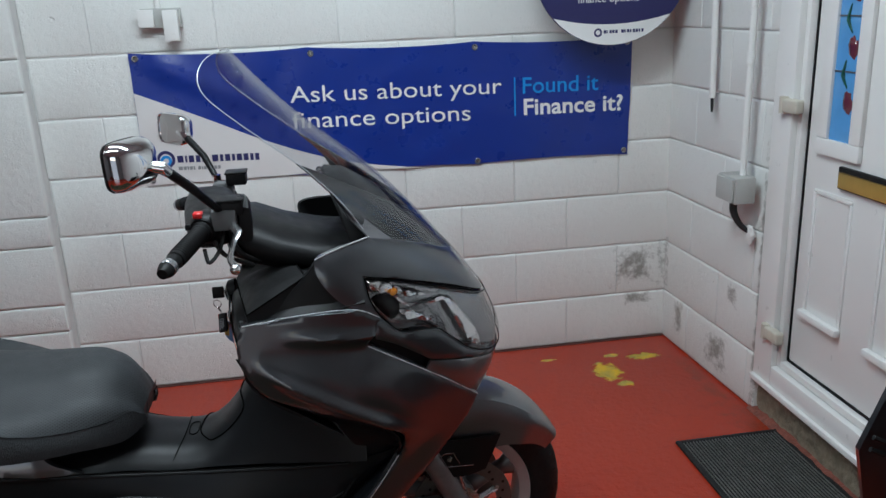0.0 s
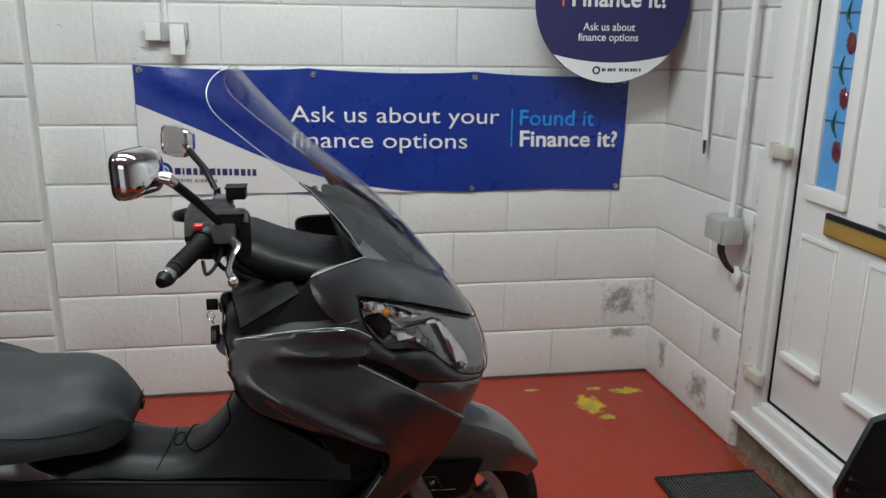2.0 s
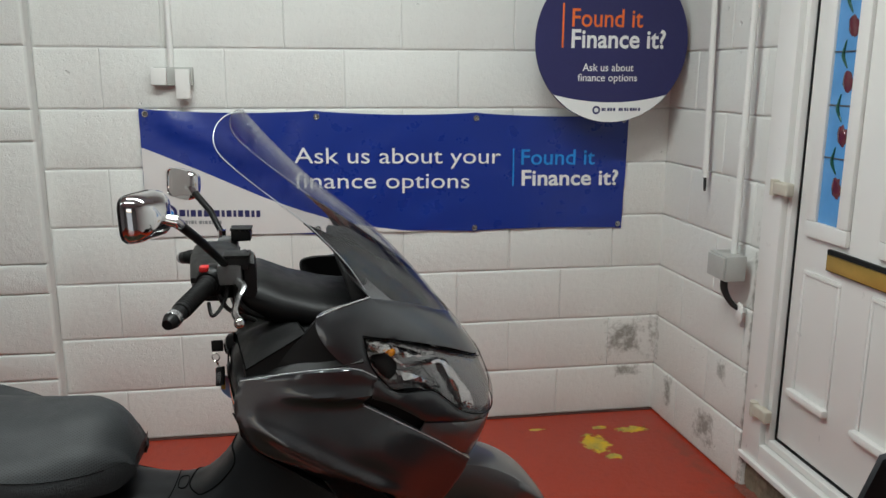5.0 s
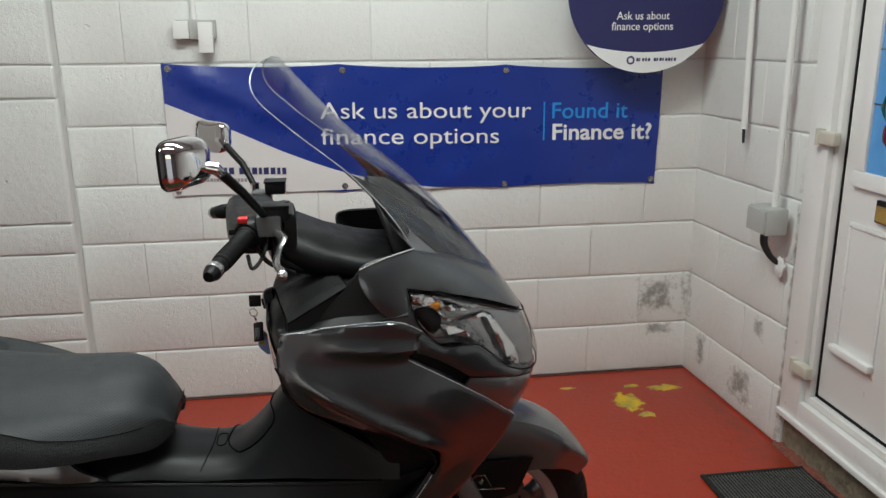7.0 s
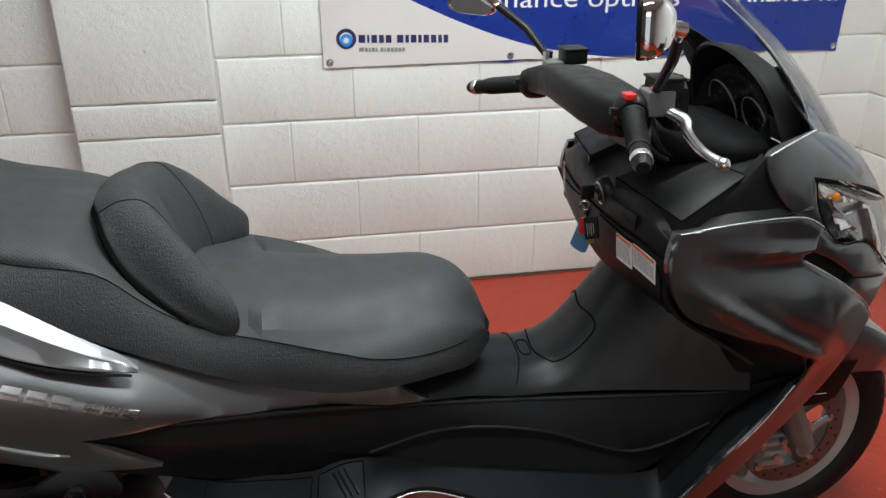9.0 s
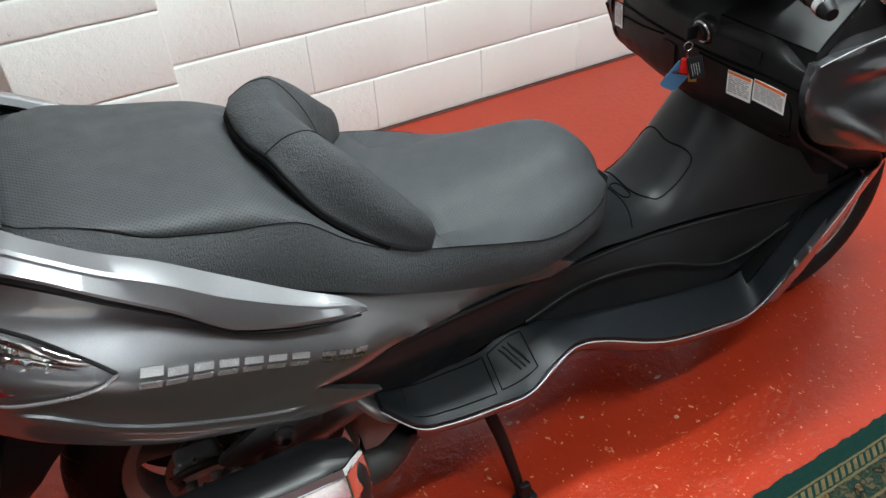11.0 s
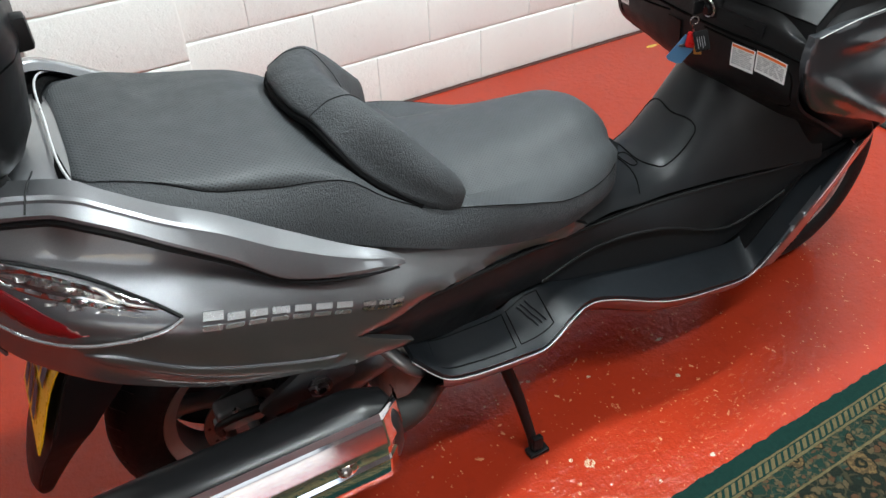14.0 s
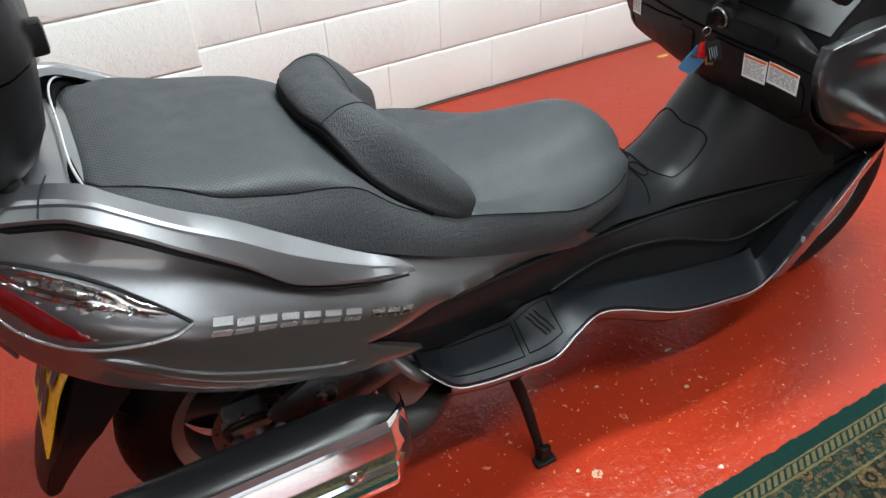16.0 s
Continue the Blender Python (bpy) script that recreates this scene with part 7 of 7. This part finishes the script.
part("steering_shroud", loft([cowl_ring(0.345, 0.09, 1.00, 1.060, 2.4, d0=0.03), cowl_ring(0.355, 0.12, 0.975, 1.070, 2.4, d0=0.03), cowl_ring(0.40, 0.135, 0.95, 1.065, 2.4, d0=0.02), cowl_ring(0.46, 0.145, 0.94, 1.035, 2.4, d0=0.01), cowl_ring(0.53, 0.15, 0.93, 1.012, 2.4), cowl_ring(0.58, 0.145, 0.93, 1.005, 2.4), cowl_ring(0.60, 0.14, 0.94, 1.0)]), BLACK, scooter, "black shroud before the bars")
part("shroud_fin", loft([bar_ring(0.150, 0.385, 1.085, 0.016, 0.040, 12), bar_ring(0.175, 0.392, 1.080, 0.018, 0.046, 12), bar_ring(0.195, 0.398, 1.070, 0.012, 0.036, 12)]), BLACK, scooter)
for sgn, a, b in ((1, (0.315, 0.195, 1.066), (0.262, 0.368, 1.036)), (-1, (0.258, -0.200, 1.036), (0.170, -0.366, 0.995))):
    a, b = P(*a), P(*b)
    u = (b - a).normalized()
    grip = part("handlebar_grip", tube([a + u * s for s in (0.0, 0.004, 0.008, 0.012, 0.10, 0.128, 0.130)], [0.014, 0.021, 0.021, 0.0175, 0.0165, 0.0175, 0.015], 20), RUBBER, scooter, "black rubber grip")
    for k in range(16):
        c = a + u * (0.02 + k * 0.0065)
        part("grip_rib", lathe([(0.0172, -0.0016), (0.0183, 0.0), (0.0172, 0.0016)], c, u, 20), RUBBER, grip)
    L = (b - a).length
    part("bar_end", tube([a + u * 0.131, a + u * (L - 0.012), a + u * L], [0.0155, 0.0145, 0.010], 18), BLACK if sgn > 0 else RUBBER, grip, "bar end weight")
    part("end_band", lathe([(0.0157, -0.007), (0.0166, -0.006), (0.0166, 0.006), (0.0157, 0.007)], a + u * (L - 0.026), u, 20), BADGE, grip, "bright band of the bar end")
    sw = part("switch_housing", tube([a - u * 0.045, a - u * 0.035, a - u * 0.004, a + u * 0.004], [0.024, 0.031, 0.031, 0.025], 18), BLACK, scooter, "black switch housing")
    part("switch_button", box(-0.008, 0.008, -0.006, 0.006, -0.005, 0.006, 0.002, 2), BLACK, sw).data.transform(Matrix.Translation(a - u * 0.01 + Vector((-0.030, 0, 0.004))))
    if sgn > 0:
        part("kill_switch", shift(box(-0.010, 0.008, -0.011, 0.011, -0.005, 0.006, 0.003, 3), a.x - 0.006, a.y + 0.004, a.z + 0.030), RED, sw, "red engine switch")
    res = part("fluid_reservoir", shift(box(-0.024, 0.024, -0.025, 0.025, -0.014, 0.014, 0.005, 2), *((0.372, -0.178, 1.106) if sgn > 0 else (0.348, 0.200, 1.088))), BLACK, scooter, "black brake fluid reservoir")
    part("reservoir_lid", shift(box(-0.026, 0.026, -0.027, 0.027, 0.0, 0.005, 0.002, 2), *((0.372, -0.178, 1.119) if sgn > 0 else (0.348, 0.200, 1.101))), BLACK, res)
    part("lever_clamp", shift(box(-0.028, 0.020, -0.022, 0.022, -0.020, 0.022, 0.006, 2), *((0.362, -0.185, 1.083) if sgn > 0 else (0.318, 0.205, 1.058))), BRACKET, scooter)
    lever_pts = [(0.372, 0.205, 1.072), (0.385, 0.235, 1.064), (0.378, 0.265, 1.052), (0.376, 0.32, 1.040), (0.386, 0.352, 1.034), (0.388, 0.362, 1.032)] if sgn > 0 else [(0.325, -0.215, 1.045), (0.330, -0.25, 1.038), (0.305, -0.30, 1.022), (0.275, -0.36, 1.008)]
    lv = tube(path(lever_pts), [0.010, 0.011, 0.008, 0.0075, 0.008, 0.006], 12, flat=0.65)
    bmesh.ops.create_uvsphere(lv, u_segments=14, v_segments=10, radius=0.0105, matrix=Matrix.Translation(P(*lever_pts[-1])))
    part("brake_lever", lv, plain("polished_lever", (0.72, 0.72, 0.72), 0.22, 1.0, vary=0.08) if sgn > 0 else BLACK, scooter, "polished alloy brake lever" if sgn > 0 else "black brake lever")
    # mirror on its stem
    if sgn > 0:
        foot_p, knee, head, centre, nrm, wid = (0.352, 0.190, 1.10), (0.322, 0.30, 1.172), (0.290, 0.380, 1.228), P(0.243, 0.384, 1.238), Vector((-0.92, 0.38, -0.04)), (0.056, 0.042)
    else:
        foot_p, knee, head, centre, nrm, wid = (0.300, -0.215, 1.085), (0.268, -0.27, 1.135), (0.215, -0.345, 1.180), P(0.185, -0.40, 1.190), Vector((-0.80, -0.60, 0.05)), (0.066, 0.040)
    stem = part("mirror_stem", tube([P(*foot_p) + Vector((0, 0, -0.03)), P(*foot_p), P(*foot_p).lerp(P(*knee), 0.2), P(*knee), P(*head)], [0.008, 0.008, 0.0075, 0.0085, 0.009], 12), BLACK, scooter, "black mirror stem")
    part("stem_nut", tube([P(*foot_p) + Vector((0, 0, -0.035)), P(*foot_p) + Vector((0, 0, 0.012))], 0.0105, 8), CHROME, stem)
    part("stem_ball", tube([P(*head).lerp(P(*knee), 0.18), P(*head), P(*head).lerp(centre, 0.5)], [0.010, 0.012, 0.009], 12), CHROME, stem)
    nrm.normalize()
    r1 = nrm.cross(Vector((0, 0, 1))).normalized()
    r2 = r1.cross(nrm).normalized()

    def mirror_ring(depth, k, n=36):
        out = []
        for q in range(n):
            c, s = math.cos(2 * math.pi * q / n), math.sin(2 * math.pi * q / n)
            e = (abs(c) ** 5 + abs(s) ** 5) ** (-1 / 5)
            out.append(centre + nrm * depth + r1 * wid[0] * k * c * e + r2 * wid[1] * k * s * e)
        return out

    shell = part("mirror_shell", loft([mirror_ring(-0.034, 0.10), mirror_ring(-0.032, 0.40), mirror_ring(-0.025, 0.70), mirror_ring(-0.012, 0.92), mirror_ring(0.0, 1.0), mirror_ring(0.010, 1.0), mirror_ring(0.014, 0.96), mirror_ring(0.011, 0.90)], caps=True), CHROME, scooter, "chrome mirror housing")
    part("mirror_rim", loft([mirror_ring(0.0105, 1.015), mirror_ring(0.0155, 0.985), mirror_ring(0.0155, 0.93), mirror_ring(0.010, 0.91), mirror_ring(0.0105, 1.015)], caps=False), BLACK if sgn > 0 else CHROME, shell)
    part("mirror_glass", loft([mirror_ring(0.0125, 0.93), mirror_ring(0.0128, 0.5), mirror_ring(0.0129, 0.02)]), MIRROR, shell, "mirror glass")
for rows, r in (([(0.355, 0.165, 1.08), (0.345, 0.20, 1.03), (0.325, 0.235, 1.010), (0.315, 0.21, 1.03)], 0.004), ([(0.36, 0.15, 1.07), (0.37, 0.17, 1.02), (0.40, 0.15, 0.985), (0.45, 0.12, 0.97)], 0.006), ([(0.33, 0.19, 1.05), (0.35, 0.19, 1.01), (0.40, 0.16, 0.975)], 0.005),
                ([(0.30, -0.20, 1.05), (0.34, -0.19, 1.01), (0.41, -0.12, 0.97)], 0.005)):
    part("control_cable", tube(path(rows), r, 8), WIRE_BLACK, scooter, "black control cable")

# ---- things on and about the scooter ----
top_box = thing("top_box", (-1.113, 2.10, 0.985), "black plastic top box on the scooter's rear rack", "top box")


def rounded(hx, hy, z, k=4.0, n=40, ox=0.0):
    out = []
    for q in range(n):
        c, s = math.cos(2 * math.pi * q / n), math.sin(2 * math.pi * q / n)
        e = (abs(c) ** k + abs(s) ** k) ** (-1 / k)
        out.append(Vector((ox + hx * c * e, hy * s * e, z)))
    return out


part("box_shell", loft([rounded(0.150, 0.15, 0.010), rounded(0.188, 0.190, 0.018), rounded(0.205, 0.205, 0.05), rounded(0.222, 0.215, 0.14), rounded(0.224, 0.217, 0.150)]), BLACK, top_box)
part("box_lid", loft([rounded(0.226, 0.219, 0.154), rounded(0.228, 0.221, 0.165), rounded(0.215, 0.21, 0.25), rounded(0.19, 0.185, 0.29), rounded(0.12, 0.12, 0.31)]), BLACK, top_box)
part("lid_hinge", box(0.205, 0.240, -0.105, -0.075, 0.140, 0.185, 0.008, 2), BLACK, top_box)
part("mounting_plate", box(-0.12, 0.14, -0.10, 0.10, 0.0, 0.010, 0.004, 2), BLACK, top_box)
for x, y in ((0.14, -0.16), (-0.1, -0.16), (0.14, 0.16), (-0.1, 0.16)):
    part("rubber_foot", lathe([(0, 0.0), (0.014, 0.0), (0.016, 0.006), (0.013, 0.02), (0, 0.02)], (x, y, -0.002), (0, 0, 1), 14), RUBBER, top_box)

lock_at = scooter.location + P(0.327, 0.047, 0.884)
keys = thing("key_bunch", lock_at, "key in the lock with red head, blue tag and black fob", "keys")


def hung(bm, x, y, z, tilt, turn):
    """Hangs a flat piece from a place, swung sideways by tilt."""
    m = Matrix.Translation((x, y, z)) @ Matrix.Rotation(radians(tilt), 4, "X") @ Matrix.Rotation(radians(turn), 4, "Z")
    bmesh.ops.transform(bm, matrix=m, verts=bm.verts[:])
    return bm


part("key_head", box(-0.034, -0.008, -0.0035, 0.0035, -0.013, 0.013, 0.003, 2), BLACK, keys)
part("key_blade", box(-0.010, 0.008, -0.0015, 0.0015, -0.004, 0.004), STEEL, keys)
part("split_ring", lathe([(0.0075, 0), (0.0087, -0.001), (0.010, 0), (0.0087, 0.001), (0.0075, 0)], (-0.026, -0.001, -0.026), (0.3, 0.9, 0), 28), STEEL, keys)
part("chain", tube(curve([(-0.026, 0.0, -0.034), (-0.022, 0.003, -0.045), (-0.018, 0.002, -0.056)], 4), 0.002, 6), STEEL, keys)
part("spare_key_head", hung(box(-0.0115, 0.0115, -0.0035, 0.0035, -0.034, 0.0, 0.006, 3), -0.020, 0.002, -0.054, 6, -48), RED, keys, "red key head")
part("spare_key_blade", hung(box(-0.004, 0.004, -0.001, 0.001, -0.034, 0.0), -0.022, 0.004, -0.080, 62, -48), STEEL, keys)
tag = bmesh.new()
tv = [(-0.018, 0.0), (-0.010, 0.002), (0.010, 0.002), (0.018, 0.0), (0.018, -0.080), (0.010, -0.087), (-0.010, -0.087), (-0.018, -0.080)]
lo, hi = [tag.verts.new((x, -0.0008, z)) for x, z in tv], [tag.verts.new((x, 0.0008, z)) for x, z in tv]
tag.faces.new(lo)
tag.faces.new(hi)
for i in range(len(tv)):
    tag.faces.new((lo[i], lo[(i + 1) % len(tv)], hi[(i + 1) % len(tv)], hi[i]))
part("blue_tag", hung(tag, -0.013, 0.008, -0.070, 34, -44), TAG_BLUE, keys, "light blue plastic tag")
fob_ob = part("black_fob", hung(box(-0.015, 0.015, -0.003, 0.003, -0.042, 0.0, 0.003, 2), -0.016, -0.010, -0.046, -26, -50), BLACK, keys, "black leather fob with small print")
for i in range(4):
    part("print_bar", hung(box(-0.008 + 0.0045 * i, -0.0068 + 0.0045 * i, -0.0037, -0.0031, -0.036 + 0.004 * (i % 2), -0.012), -0.016, -0.010, -0.046, -26, -50), PRINT_GREY, fob_ob)
part("brass_key", hung(box(-0.008, 0.008, -0.001, 0.001, -0.030, 0.0, 0.0009, 1), -0.012, -0.006, -0.070, -8, -50), BRASS, keys)

# neighbouring vehicle, of which only a corner of the fairing shows
neighbour = thing("parked_scooter", (1.572, 1.42, 0.0), "dark grey scooter with slotted vents, parked by the door", "scooter")
shell = [[Vector((x + 0.30 * s * k, y, z)) for s in np.linspace(0, 1, 9)] for x, y, z, k in ((0.16, 0.16, 0.16, 1.0), (0.02, 0.17, 0.40, 1.0), (-0.155, 0.0, 0.72, 1.0), (-0.12, -0.02, 0.86, 1.0), (0.02, -0.10, 0.96, 0.8), (0.10, -0.25, 1.0, 0.6))]
part("fairing", thick(loft(shell, closed=False), 0.01), GREY, neighbour, "dark grey fairing panel")
for x, z in ((-0.145, 0.752), (-0.148, 0.730), (-0.115, 0.738), (-0.118, 0.716)):
    slot = tube([Vector((x, -0.028, z)), Vector((x + 0.022, -0.034, z - 0.010))], 0.0045, 8)
    part("vent_slot", slot, BLACK, neighbour)
part("front_wheel", lathe([(0.12, -0.05), (0.2, -0.055), (0.25, -0.03), (0.26, 0.0), (0.25, 0.03), (0.2, 0.055), (0.12, 0.05)], (0.30, 0.22, 0.26), (0.2, 1, 0), 40), RUBBER, neighbour, "black tyre")
part("wheel_rim", lathe([(0.0, -0.03), (0.11, -0.04), (0.125, -0.045), (0.125, 0.045), (0.11, 0.04), (0.0, 0.03)], (0.30, 0.22, 0.26), (0.2, 1, 0), 40), ALLOY, neighbour)
part("body", box(0.0, 0.34, -0.95, -0.10, 0.30, 0.72, 0.08, 3), BLACK, neighbour)
part("stand_wheel", lathe([(0.12, -0.05), (0.2, -0.055), (0.25, -0.03), (0.26, 0.0), (0.25, 0.03), (0.2, 0.055), (0.12, 0.05)], (0.17, -0.95, 0.26), (1, 0, 0), 40), RUBBER, neighbour, "black rear tyre")

# ---- blocks of the walls ----
courses(wall_north, -0.475, 2.004, lambda s, z: pose(s, 3.5, z), 0)
courses(wall_north, -2.725, -0.925, lambda s, z: pose(s, 3.5, z), 0)
courses(wall_east, 2.775, 3.508, lambda s, z: pose(2.0 + 0.035 * (3.5 - s) / 0.725, s, z, 0, 0, -90 + 2.6), 1)
PIER_JOINTS = (0.0, 0.312, 0.42, 0.656, 0.771, 1.227, 1.344, 1.567, 1.79, 2.015)
for r, (z0, z1) in enumerate(zip(PIER_JOINTS, PIER_JOINTS[1:])):
    block(pier, pose(-0.70, 3.412, (z0 + z1) / 2 + 0.002), 0.455, z1 - z0, r * 5 + 1)
